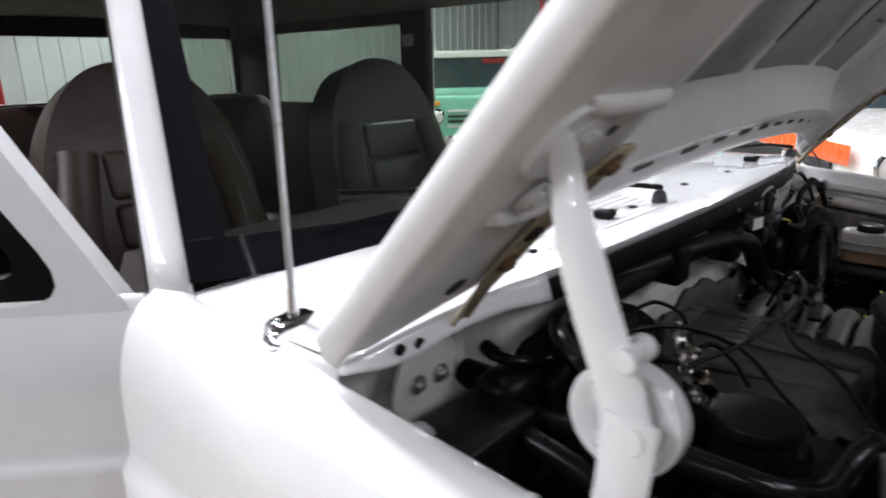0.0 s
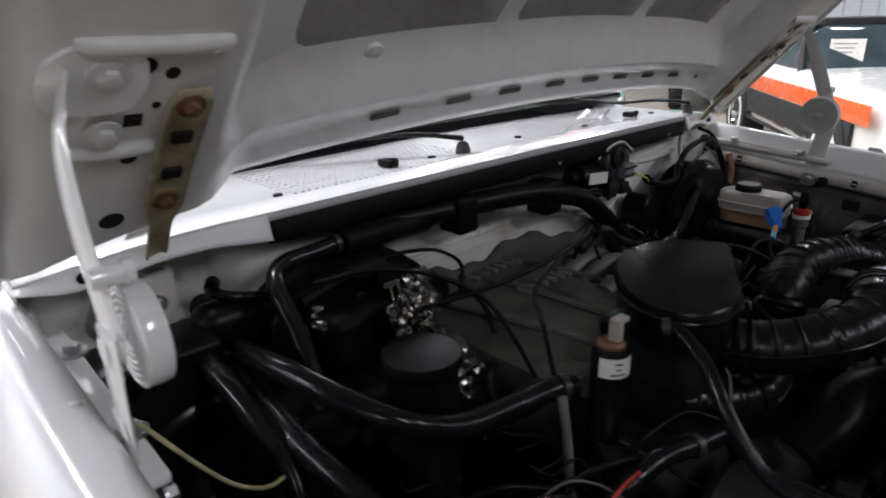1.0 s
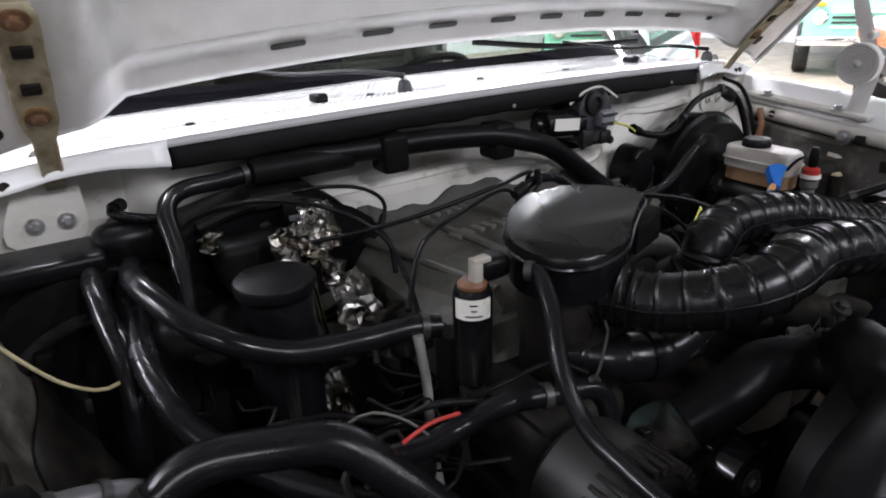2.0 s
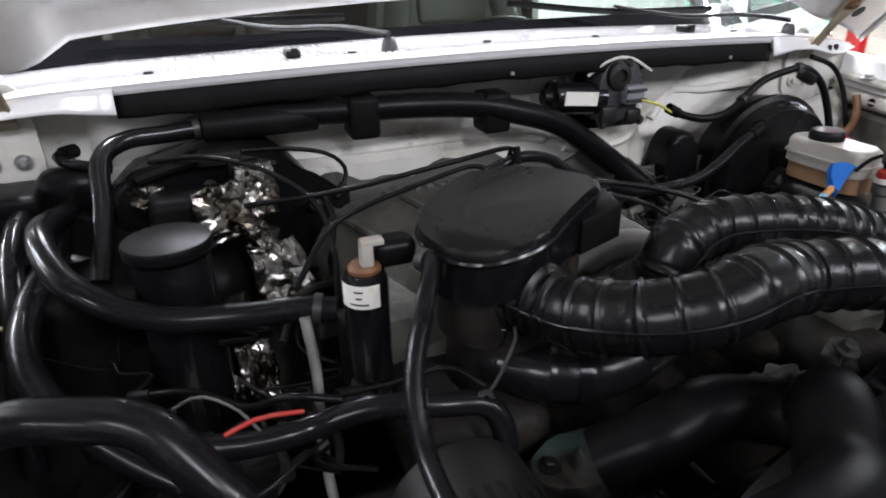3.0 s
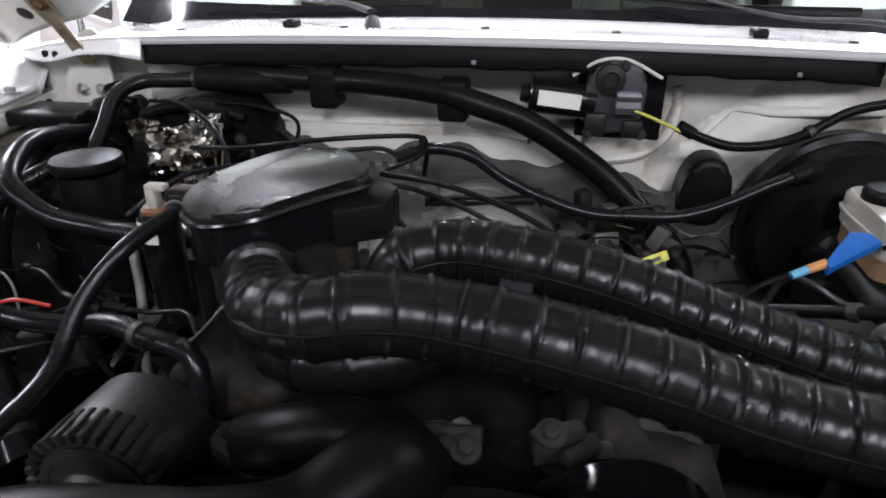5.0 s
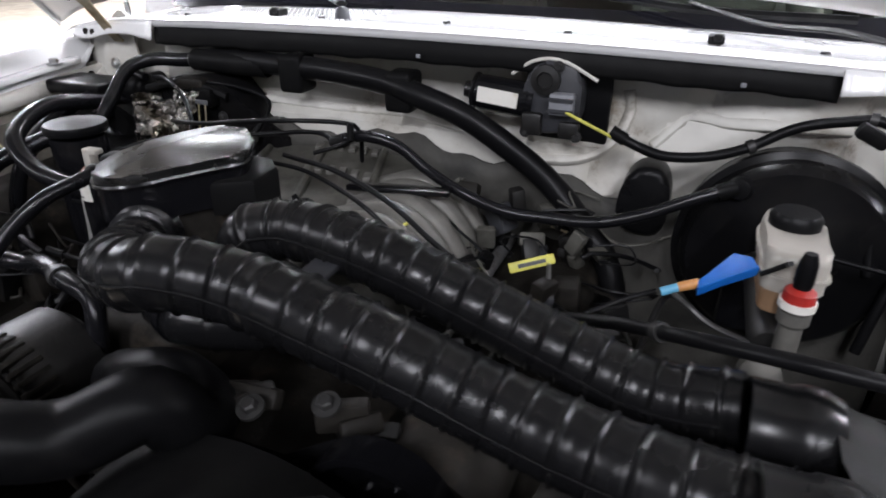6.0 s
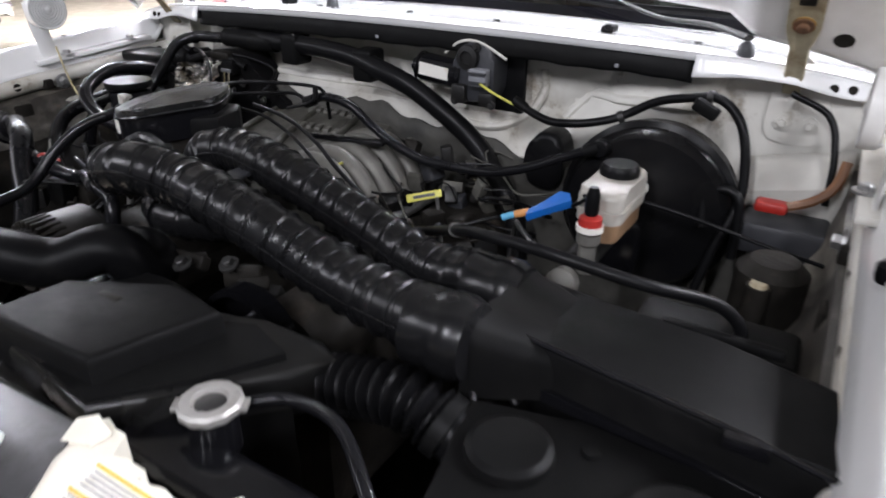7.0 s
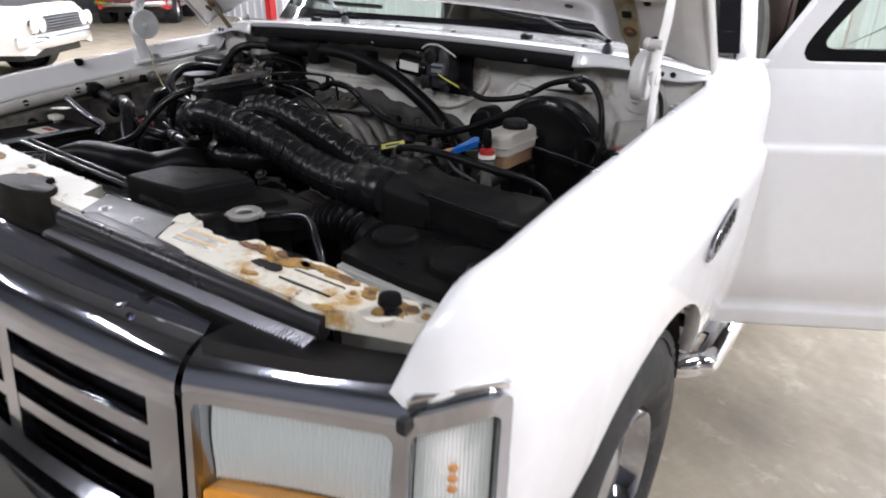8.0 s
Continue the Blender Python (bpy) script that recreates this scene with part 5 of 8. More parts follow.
for k in range(95):
    x = 0.145 + 0.006 * k
    y, z = -1.0115 + 0.020 * (x / 0.72) ** 2, 1.0605 + 0.006 * (1 - (x / 0.72) ** 2)
    if first_rib is None:
        bm = bmesh.new()
        vs = [bm.verts.new(c) for c in ((-0.0018, -0.0100, -0.002), (0.0018, -0.0100, -0.002), (0.0018, 0.0100, 0.002), (-0.0018, 0.0100, 0.002), (0, -0.0088, 0.0012), (0, 0.0088, 0.0046))]
        for f in ((0, 1, 4), (3, 5, 2), (0, 4, 5, 3), (1, 2, 5, 4), (0, 3, 2, 1)):
            bm.faces.new([vs[i] for i in f])
        first_rib = part("rib", bm, "worn_trim", rib)
        first_rib.location = (x, y, z)
    else:
        one = new("rib", first_rib.data)
        one.parent = rib
        one.matrix_parent_inverse = Matrix.Translation(-rib.location)
        one.location = (x, y, z)
part("bed", sheet(bmesh.new(), lambda x, v: (x, -0.9995 - 0.024 * v + 0.020 * (x / 0.72) ** 2, 1.0615 - 0.006 * v + 0.006 * (1 - (x / 0.72) ** 2)), steps(0.141, 0.712, 18), steps(0, 1, 3)), "dark_steel", rib)

# antenna, wipers
an = thing("antenna", "thin chromed whip antenna on a chromed foot", "antenna", (-0.81, 0.17, 1.24))
part("foot", P(smooth_loop([(-0.04, -0.02), (0.034, -0.026), (0.042, 0.013), (-0.028, 0.026)], 4), 1.234, 1.256, lambda a, b, h: (-0.81 + a, 0.172 + b, h + 0.02 * a), bevel=0.01, seg=3, top_scale=0.8), "chrome", an)
part("whip", rod(bmesh.new(), (-0.81, 0.174, 1.252), (-0.808, 0.166, 2.02), 0.0042, 10, 0.002), "steel", an)
part("ferrule", rod(bmesh.new(), (-0.81, 0.174, 1.25), (-0.810, 0.1745, 1.285), 0.008, 12, 0.005), "chrome", an)
for px, tip in ((-0.176, (-0.44, 0.222)), (0.63, (0.36, 0.215))):
    z0 = cowl_z(px) + 0.002
    wp = thing("wiper", "black windshield wiper arm parked on the cowl", "wiper", (px, 0.02, z0), "wipers")
    part("pivot", L((px, 0.02, z0 - 0.004), (0, 0, 1), [(0.013, 0), (0.0125, 0.010), (0.010, 0.020), (0.005, 0.024), (0, 0.024)], 18), "grey_plastic", wp)
    part("arm", sweep(bmesh.new(), [(px, 0.02, z0 + 0.025), (px * 0.75 + tip[0] * 0.25, 0.02 + (tip[1] - 0.02) * 0.25, z0 + 0.034), (px * 0.4 + tip[0] * 0.6, 0.02 + (tip[1] - 0.02) * 0.6, z0 + 0.032), (tip[0], tip[1], z0 + 0.05)],
                      lambda l: 0.0105 - 0.012 * l, 8, flat=(1.0, 0.45)), "plastic", wp)
    part("blade", sweep(bmesh.new(), [(tip[0] - 0.22, tip[1] + 0.045, z0 + 0.062), (tip[0], tip[1] + 0.004, z0 + 0.040), (tip[0] + 0.24, tip[1] - 0.012, z0 + 0.036)], 0.007, 6), "rubber", wp)

# ---- engine bay ----
def hose(name, label, pts, r, material="hose", category="hose", clamps=(), n=14, group="", ends=()):
    """A hose with optional clamps at fractions of its length."""
    path, lens = spline(pts, 0.01)
    t = thing(name, label, category, tuple(path[0]), group)
    part("tube", sweep(bmesh.new(), pts, r, n), material, t)
    for f in ends:
        k = 0 if f == 0 else len(path) - 3
        p, q = path[k], path[k + 1]
        part("end_sleeve", lathe(bmesh.new(), p, q - p, [(r, -0.002), (r + 0.0022, -0.002), (r + 0.0022, 0.022), (r, 0.022)], 16), "plastic", t, "rubber end sleeve")
    for f in clamps:
        k = min(len(path) - 2, int(f * (len(path) - 1)))
        p, q = path[k], path[k + 1]
        part("clamp", lathe(bmesh.new(), p, q - p, [(r, -0.004), (r + 0.0025, -0.004), (r + 0.0025, 0.005), (r, 0.005)], 18), "dark_steel", t, "metal hose clamp")
    return t


def ribbed_duct(label, pts, r, pitch, lead=0.0):
    """A moulded intake duct: plain bands between narrow raised beads, with a seam along each side."""
    t = thing("intake_duct", label, "air duct", tuple(pts[0]), "intake ducts")
    def rad(l):
        p = pitch if l > lead else pitch * 0.45
        d = abs((l % p) - p / 2)
        return r - 0.0005 * math.cos(2 * math.pi * (l % p) / p) + 0.0022 * math.exp(-(d / 0.0013) ** 2) - 0.0014 * math.exp(-((d - 0.0038) / 0.0015) ** 2) - (0.0016 if l < lead else 0.0) * math.cos(2 * math.pi * (l % p) / p)
    part("duct", sweep(bmesh.new(), pts, rad, 28, 0.0014), "duct", t, sharp=70)
    path, _ = spline(pts, 0.012)
    for s in (-1, 1):
        line = []
        for k, p in enumerate(path):
            d = path[min(k + 1, len(path) - 1)] - path[max(k - 1, 0)]
            side = Vector((d.y, -d.x, 0)).normalized()
            line.append(p + side * s * (r + 0.001) + Vector((0, 0, 0.004)))
        part("seam", sweep(bmesh.new(), line[::2], 0.0017, 6), "duct", t, "moulded seam")
    return t


ribbed_duct("front ribbed black plastic intake duct, glossy", [(-0.190, -0.418, 1.081), (-0.181, -0.447, 1.109), (-0.154, -0.502, 1.112), (-0.116, -0.555, 1.128), (-0.067, -0.580, 1.142), (-0.022, -0.579, 1.152), (0.044, -0.563, 1.140), (0.106, -0.572, 1.137), (0.196, -0.576, 1.119), (0.277, -0.573, 1.092), (0.355, -0.584, 1.083), (0.427, -0.600, 1.087), (0.496, -0.611, 1.093)], 0.035, 0.0305, 0.085)
ribbed_duct("rear ribbed black plastic intake duct, glossy", [(-0.038, -0.433, 1.074), (-0.031, -0.467, 1.107), (-0.017, -0.469, 1.143), (0.027, -0.460, 1.154), (0.077, -0.466, 1.155), (0.125, -0.473, 1.151), (0.178, -0.478, 1.140), (0.246, -0.479, 1.118), (0.326, -0.483, 1.094), (0.402, -0.495, 1.081), (0.472, -0.505, 1.094)], 0.031, 0.027, 0.05)
tie = thing("duct_clip", "black clip that ties the two intake ducts together", "clip", (0.09, -0.51, 1.14), shift=(-0.009, 0.013, -0.012))
part("strap", B((0.10, -0.522, 1.156), (0.03, 0.05, 0.006), 0.002, Matrix.Identity(4)), "grey_plastic", tie)

# lower throttle inlet beneath the front duct
lo = thing("lower_inlet", "short black inlet hose below the intake duct", "air duct", (-0.15, -0.46, 1.02), shift=(-0.005, 0.013, -0.008))
part("duct", sweep(bmesh.new(), [(-0.20, -0.43, 1.03), (-0.16, -0.475, 1.03), (-0.10, -0.495, 1.03), (-0.03, -0.48, 1.035), (0.03, -0.44, 1.04)], lambda l: 0.032 + 0.002 * math.exp(-(((l % 0.045) - 0.022) / 0.003) ** 2), 22, 0.003), "duct", lo)
part("clamp", L((-0.125, -0.489, 1.03), (0.06, -0.02, 0), [(0.033, -0.006), (0.0365, -0.006), (0.0365, 0.006), (0.033, 0.006)], 24), "gloss_black", lo, "moulded collar")

# air box with its sloped lid
ab = thing("air_filter_box", "wide black plastic air filter box with a sloping lid", "air box", (0.68, -0.56, 0.95))
lid = bmesh.new()
prism(lid, [(0.545, -0.604), (0.585, -0.607), (0.745, -0.630), (0.842, -0.650), (0.842, -0.535), (0.72, -0.510), (0.548, -0.484)], 1.062, 1.106, bevel=0.010, seg=3)
part("lid", lid, "plastic", ab)
part("tray", P([(0.555, -0.588), (0.59, -0.592), (0.745, -0.612), (0.832, -0.630), (0.832, -0.54), (0.716, -0.52), (0.555, -0.494)], 0.88, 1.060), "plastic", ab)
part("rim", P([(0.547, -0.610), (0.585, -0.613), (0.745, -0.636), (0.846, -0.656), (0.846, -0.530), (0.72, -0.504), (0.548, -0.478)], 1.050, 1.063, bevel=0.003), "gloss_black", ab, "moulded rim under the lid")
part("edge_bead", sweep(bmesh.new(), [(0.562, -0.606, 1.110), (0.60, -0.608, 1.107), (0.745, -0.628, 1.105), (0.836, -0.647, 1.103)], 0.0032, 8), "gloss_black", ab, "raised bead along the lid's front edge")
for (x, y, z, r) in ((0.52, -0.636, 1.107, 0.037), (0.52, -0.527, 1.098, 0.034)):
    part("duct_collar", L((x - 0.05, y, z), (1, 0, 0), [(r - 0.004, 0), (r + 0.003, 0.0), (r + 0.003, 0.030), (r + 0.005, 0.033), (r + 0.005, 0.05), (r, 0.062), (0, 0.062)], 28), "duct", ab, "round duct collar")
def funnel(u, v):
    x = 0.525 + 0.075 * u
    top = 1.132 - 0.030 * u ** 0.8
    w = 1 - u
    ya, yb = -0.652 + 0.043 * u, -0.492 - 0.002 * u
    mid = (ya + yb) / 2
    k = [(ya, 1.05), (ya, top - 0.018), (ya + 0.004, top - 0.006), (ya + 0.016, top), (mid - 0.02, top - 0.004 * w), (mid, top - 0.010 * w), (mid + 0.02, top - 0.006 * w), (yb - 0.016, top - 0.006 * w), (yb - 0.004, top - 0.006 - 0.006 * w), (yb, top - 0.024), (yb, 1.05)][v]
    return (x, k[0], k[1])
part("inlet_funnel", sheet(bmesh.new(), funnel, steps(0, 1, 8), list(range(11))), "plastic", ab, "moulded funnel where the ducts enter the lid", 50)
part("catch", B((0.765, -0.636, 1.100), (0.034, 0.010, 0.014), 0.002, Matrix.Translation((0, 0, 0))), "gloss_black", ab)
part("rear_edge", B((0.72, -0.455, 1.075), (0.12, 0.012, 0.012), 0.004), "plastic", ab)
st = thing("relay_cover", "black plastic relay cover behind the air box", "cover", (0.70, -0.40, 1.0), shift=(-0.006, -0.006, 0.003))
part("cover", B((0.715, -0.40, 1.03), (0.17, 0.075, 0.05), 0.010), "plastic", st)
part("bracket", B((0.76, -0.39, 0.96), (0.14, 0.03, 0.11)), "grime", st)

# washer and coolant tank with a black top
tk = thing("twin_fluid_tank", "milky plastic fluid tank with a black top and two caps", "tank", (0.70, -0.73, 0.85), shift=(-0.006, 0.014, 0.002))
o = [(0.575, -0.805), (0.70, -0.818), (0.822, -0.825), (0.825, -0.655), (0.65, -0.645), (0.545, -0.672)]
part("tank", P([(0.70 + (x - 0.70) * 0.97, -0.73 + (y + 0.73) * 0.97 - (0.016 if y < -0.75 else 0.0)) for x, y in o], 0.82, 1.045), "tank", tk, "milky tank side")
part("top", P(o, 1.040, 1.060, bevel=0.004), "plastic", tk, "black top")
for (x, y, r) in ((0.607, -0.715, 0.036), (0.748, -0.732, 0.049)):
    part("cap", L((x, y, 1.058), (0, 0, 1), [(r, 0), (r + 0.002, 0.002), (r + 0.001, 0.010), (r - 0.005, 0.0135), (r - 0.012, 0.0125), (0, 0.012)], 30), "plastic", tk, "round black cap")
for (x, y) in ((0.665, -0.68), (0.672, -0.775)):
    part("boss", L((x, y, 1.059), (0, 0, 1), [(0.008, 0), (0.007, 0.004), (0, 0.005)], 14), "plastic", tk)
part("loop", sweep(bmesh.new(), [(0.550, -0.672, 1.040), (0.535, -0.645, 1.062), (0.552, -0.628, 1.066), (0.578, -0.638, 1.042)], 0.005, 8), "rubber", tk, "black overflow loop")

# radiator with its cap and fan shroud
rd = thing("radiator", "black radiator with a silver cap", "radiator", (0, -0.83, 0.6), shift=(0.004, 0.002, 0.006))
part("core", B((0.05, -0.845, 0.78), (0.95, 0.05, 0.44), 0.004), "grime", rd)
part("top_tank", B((0.05, -0.838, 1.02), (0.95, 0.062, 0.05), 0.014, seg=3), "gloss_black", rd)
part("filler_neck", L((0.364, -0.806, 1.03), (0, 0, 1), [(0.022, 0), (0.022, 0.044), (0.025, 0.046), (0, 0.047)], 24), "gloss_black", rd)
rc = bmesh.new()
lathe(rc, (0.364, -0.806, 1.073), (0, 0, 1), [(0.0, -0.002), (0.026, -0.002), (0.0285, 0.001), (0.0285, 0.006), (0.0255, 0.0085), (0.0165, 0.0085), (0.015, 0.004), (0, 0.003)], 12)
for a in (0.55, 0.55 + math.pi):
    box(rc, (0.0285, 0, 0.002), (0.008, 0.016, 0.005), 0.0015, Matrix.Translation((0.364, -0.806, 1.073)) @ Matrix.Rotation(a, 4, "Z"))
rcap = part("radiator_cap", rc, "cast_light", rd, "silver radiator cap with two ears")
part("cap_disc", L((0.364, -0.806, 1.0762), (0, 0, 1), [(0, 0), (0.0145, 0), (0.012, 0.002), (0, 0.003)], 20), "dark_steel", rcap, "dark dished centre")
sh = thing("fan_shroud", "black plastic fan shroud behind the radiator", "fan shroud", (0.1, -0.75, 0.8), shift=(0.010, 0.004, 0.002))
so2 = [(0.125, -0.855), (0.268, -0.868), (0.30, -0.83), (0.33, -0.79), (0.375, -0.735), (0.40, -0.69), (0.37, -0.675), (0.30, -0.688), (0.24, -0.705), (0.19, -0.73), (0.155, -0.79)]
part("cover_plate", P([(0.09, -0.853), (0.252, -0.847), (0.287, -0.728), (0.205, -0.716), (0.098, -0.772)], 1.03, 1.108, bevel=0.008, seg=3), "plastic", sh, "flat raised plate of the shroud")
part("top", P(so2, 1.045, 1.085, lambda a, b, h: (a, b, h - 0.10 * max(0, a - 0.22) - 0.02 * max(0, -b - 0.80) + 0.02 * (b + 0.75)), bevel=0.008), "lid", sh, "flat top of the shroud")
part("wall", P([(0.13, -0.85), (0.262, -0.862), (0.32, -0.79), (0.36, -0.72), (0.30, -0.70), (0.20, -0.74)], 0.62, 1.08), "plastic", sh)
part("slot", B((0.170, -0.770, 1.1075), (0.032, 0.010, 0.003), 0.002, Matrix.Identity(4)), "grime", sh)
ring = L((0.08, -0.74, 0.84), (0, 1, 0), [(0.20, 0), (0.205, 0.0), (0.205, 0.09), (0.20, 0.09)], 40)
part("fan_ring", ring, "plastic", sh)
fan = thing("cooling_fan", "black engine fan inside the shroud", "fan", (0.08, -0.70, 0.84), shift=(-0.017, 0.021, -0.013))
part("hub", L((0.08, -0.735, 0.84), (0, 1, 0), [(0, 0), (0.06, 0), (0.07, 0.03), (0.03, 0.05), (0.03, 0.14), (0, 0.14)], 24), "grime", fan)
for k in range(7):
    m = Matrix.Translation((0.08, -0.715, 0.84)) @ Matrix.Rotation(2 * math.pi * k / 7 + 0.2, 4, "Y") @ Matrix.Translation((0.125, 0, 0)) @ Matrix.Rotation(0.5, 4, "X")
    part("blade", box(bmesh.new(), (0, 0, 0), (0.13, 0.006, 0.085), 0.002, m), "plastic", fan)
hose("overflow_hose", "thin black overflow hose from the radiator neck", [(0.372, -0.785, 1.070), (0.413, -0.758, 1.074), (0.481, -0.772, 1.089), (0.540, -0.812, 1.085), (0.572, -0.830, 1.040), (0.580, -0.835, 0.930)], 0.006)
bel = thing("cold_air_bellows", "black ribbed cold air bellows between radiator and tank", "bellows", (0.45, -0.72, 1.0), shift=(-0.005, 0.005, 0.001))
part("bellows", sweep(bmesh.new(), [(0.335, -0.69, 1.005), (0.385, -0.69, 1.030), (0.445, -0.69, 1.048), (0.50, -0.69, 1.055), (0.56, -0.69, 1.03)], lambda l: 0.026 + (0.0055 * math.sin(l * 2 * math.pi / 0.013) if 0.03 < l < 0.215 else 0), 22, 0.0015), "rubber", bel)
for p, d in (((0.345, -0.69, 1.010), (0.9, 0, 0.43)), ((0.535, -0.69, 1.043), (0.92, 0, -0.38))):
    part("collar", L(p, d, [(0.027, -0.008), (0.0315, -0.007), (0.0315, 0.007), (0.027, 0.008)], 24), "plastic", bel, "smooth collar of the bellows")
# upper radiator hose
hose("upper_radiator_hose", "thick black upper radiator hose", [(-0.328, -0.796, 1.029), (-0.226, -0.762, 1.068), (-0.090, -0.743, 1.072), (-0.039, -0.704, 1.057), (0.005, -0.658, 1.071), (0.023, -0.632, 1.030), (0.005, -0.599, 1.021), (-0.047, -0.578, 1.021), (-0.102, -0.578, 1.007), (-0.154, -0.557, 0.976)], 0.033, "old_rubber", clamps=(0.06,))
part("outlet_joint", B((-0.34, -0.815, 1.02), (0.10, 0.06, 0.05), 0.015), "gloss_black", rd)

# engine: block, covers, upper manifold with runners, throttle plenum
en = thing("engine", "grimy engine with a dusty cast upper intake", "engine", (0, -0.25, 0.55), shift=(-0.001, 0.007, -0.005))
part("block", B((0.0, -0.26, 0.72), (0.44, 0.52, 0.34), 0.03), "grime", en)
for s in (-1, 1):
    part("valve_cover", B((s * 0.23, -0.24, 0.93), (0.16, 0.5, 0.12), 0.03, Matrix.Identity(4), 3), "grime", en, "oily valve cover")
    part("head", B((s * 0.20, -0.26, 0.86), (0.16, 0.5, 0.14), 0.02), "grime", en)
def man(u, v):
    x, y = -0.37 + 0.40 * u, -0.36 + 0.40 * v
    ed = min(u, 1 - u, v, 1 - v)
    z = 1.10 - 0.10 * max(0, 0.12 - ed) / 0.12 - 0.04 * (1 - v) + 0.006 * math.sin(9 * u) * math.sin(7 * v)
    return (x + 0.10 * (1 - v), y, z)
thick(part("upper_cover", sheet(bmesh.new(), man, steps(0, 1, 24), steps(0, 1, 20)), "cast", en, "dusty cast manifold cover with raised lettering"), 0.02)
part("upper_manifold", B((-0.14, -0.17, 0.99), (0.36, 0.34, 0.12), 0.03), "cast", en, "cast intake manifold")
# raised lettering on the cover as plain bars
for r in range(2):
    for k in range(6):
        u, v = 0.36 + 0.055 * k, 0.80 - 0.22 * r
        p = Vector(man(u + 0.02 * r, v))
        part("cast_letter", box(bmesh.new(), (0, 0, 0), (0.012, 0.026, 0.008), 0.002, Matrix.Translation(p + Vector((0, 0, 0.002))) @ Matrix.Rotation(0.35, 4, "Z")), "cast_mid", en)
for k in range(3):
    part("rib", sweep(bmesh.new(), [Vector(man(0.15 + 0.28 * k, 0.15)) + Vector((0, 0, 0.002)), Vector(man(0.13 + 0.28 * k, 0.5)) + Vector((0, 0, 0.004)), Vector(man(0.11 + 0.28 * k, 0.85)) + Vector((0, 0, 0.002))], 0.007, 8), "cast", en)
for k in range(6):
    y = -0.115 - 0.044 * k
    part("runner", sweep(bmesh.new(), [(-0.05, y, 1.065), (0.02, y, 1.088), (0.075, y - 0.004, 1.072), (0.115, y - 0.006, 1.02), (0.13, y - 0.006, 0.95)], 0.019, 14), "cast_mid", en, "cast intake runner")
part("fuel_rail", rod(bmesh.new(), (0.16, -0.08, 1.0), (0.16, -0.42, 1.0), 0.010), "steel", en)
for k in range(4):
    part("injector", rod(bmesh.new(), (0.16, -0.12 - 0.085 * k, 1.03), (0.13, -0.12 - 0.085 * k, 0.93), 0.012), "plastic", en)
tb = thing("throttle_inlet_cover", "satin black teardrop-shaped throttle inlet cover", "inlet cover", (-0.17, -0.39, 1.1))
LID = smooth_loop([(-0.276, -0.402), (-0.268, -0.366), (-0.244, -0.334), (-0.202, -0.306), (-0.155, -0.302), (-0.112, -0.332), (-0.082, -0.372), (-0.070, -0.402), (-0.098, -0.418), (-0.135, -0.441), (-0.176, -0.467), (-0.226, -0.470), (-0.261, -0.446)], 4)


def lid_at(a, b, h):
    """The cover leans: its top rises towards the firewall and the driver's side."""
    return (a, b, 1.194 + 0.139 * (a + 0.17) + 0.10 * (b + 0.38) + h)


def shrink(k):
    return [(-0.175 + (x + 0.175) * k, -0.388 + (y + 0.388) * k) for x, y in LID]


part("lid", P(shrink(0.985), -0.014, 0.0, lid_at, bevel=0.007, seg=4), "lid", tb)
part("lip", sweep(bmesh.new(), [lid_at(x, y, -0.012) for x, y in LID] + [lid_at(*LID[0], -0.012)], 0.0032, 6), "gloss_black", tb, "glossy lip of the cover")
part("skirt", P(shrink(0.97), -0.058, -0.013, lid_at), "gloss_black", tb, "glossy skirt of the cover")
part("wall", P(shrink(0.82), -0.12, -0.057, lid_at), "grime", tb)
part("snout", P([(-0.125, -0.335), (-0.075, -0.345), (-0.045, -0.375), (-0.050, -0.415), (-0.105, -0.425)], -0.066, -0.026, lid_at, bevel=0.006), "plastic", tb, "square snout beside the cover")
part("neck", L((-0.17, -0.39, 0.98), (0, 0, 1), [(0.075, 0), (0.07, 0.10), (0, 0.10)], 24), "grime", tb)

# alternator with its slotted end
al = thing("alternator", "dark alternator with a slotted end shield", "alternator", (-0.28, -0.58, 0.9), shift=(-0.004, 0.019, -0.009))
part("body", L((-0.285, -0.53, 0.955), (0, -1, 0), [(0, 0), (0.060, 0), (0.072, 0.012), (0.074, 0.05), (0.074, 0.085), (0.066, 0.105), (0.045, 0.115), (0, 0.118)], 36), "alt", al, "cast alternator body")
for k in range(34):
    a = 2 * math.pi * k / 34
    m = Matrix.Translation((-0.285, -0.60, 0.955)) @ Matrix.Rotation(a, 4, "Y") @ Matrix.Translation((0, 0, 0.072))
    part("slot", box(bmesh.new(), (0, -0.022, -0.002), (0.0062, 0.040, 0.012), 0.001, m), "grime", al)
part("face_ring", L((-0.285, -0.636, 0.955), (0, -1, 0), [(0.050, 0), (0.060, 0.002), (0.060, 0.006), (0.050, 0.008)], 30), "alt", al)
part("pulley", L((-0.285, -0.645, 0.955), (0, -1, 0), [(0, 0), (0.036, 0), (0.036, 0.004), (0.03, 0.010), (0.036, 0.016), (0.036, 0.022), (0.012, 0.024), (0, 0.03)], 28), "dark_steel", al)
part("bracket", B((-0.24, -0.54, 0.90), (0.16, 0.04, 0.12), 0.012), "grime", al)
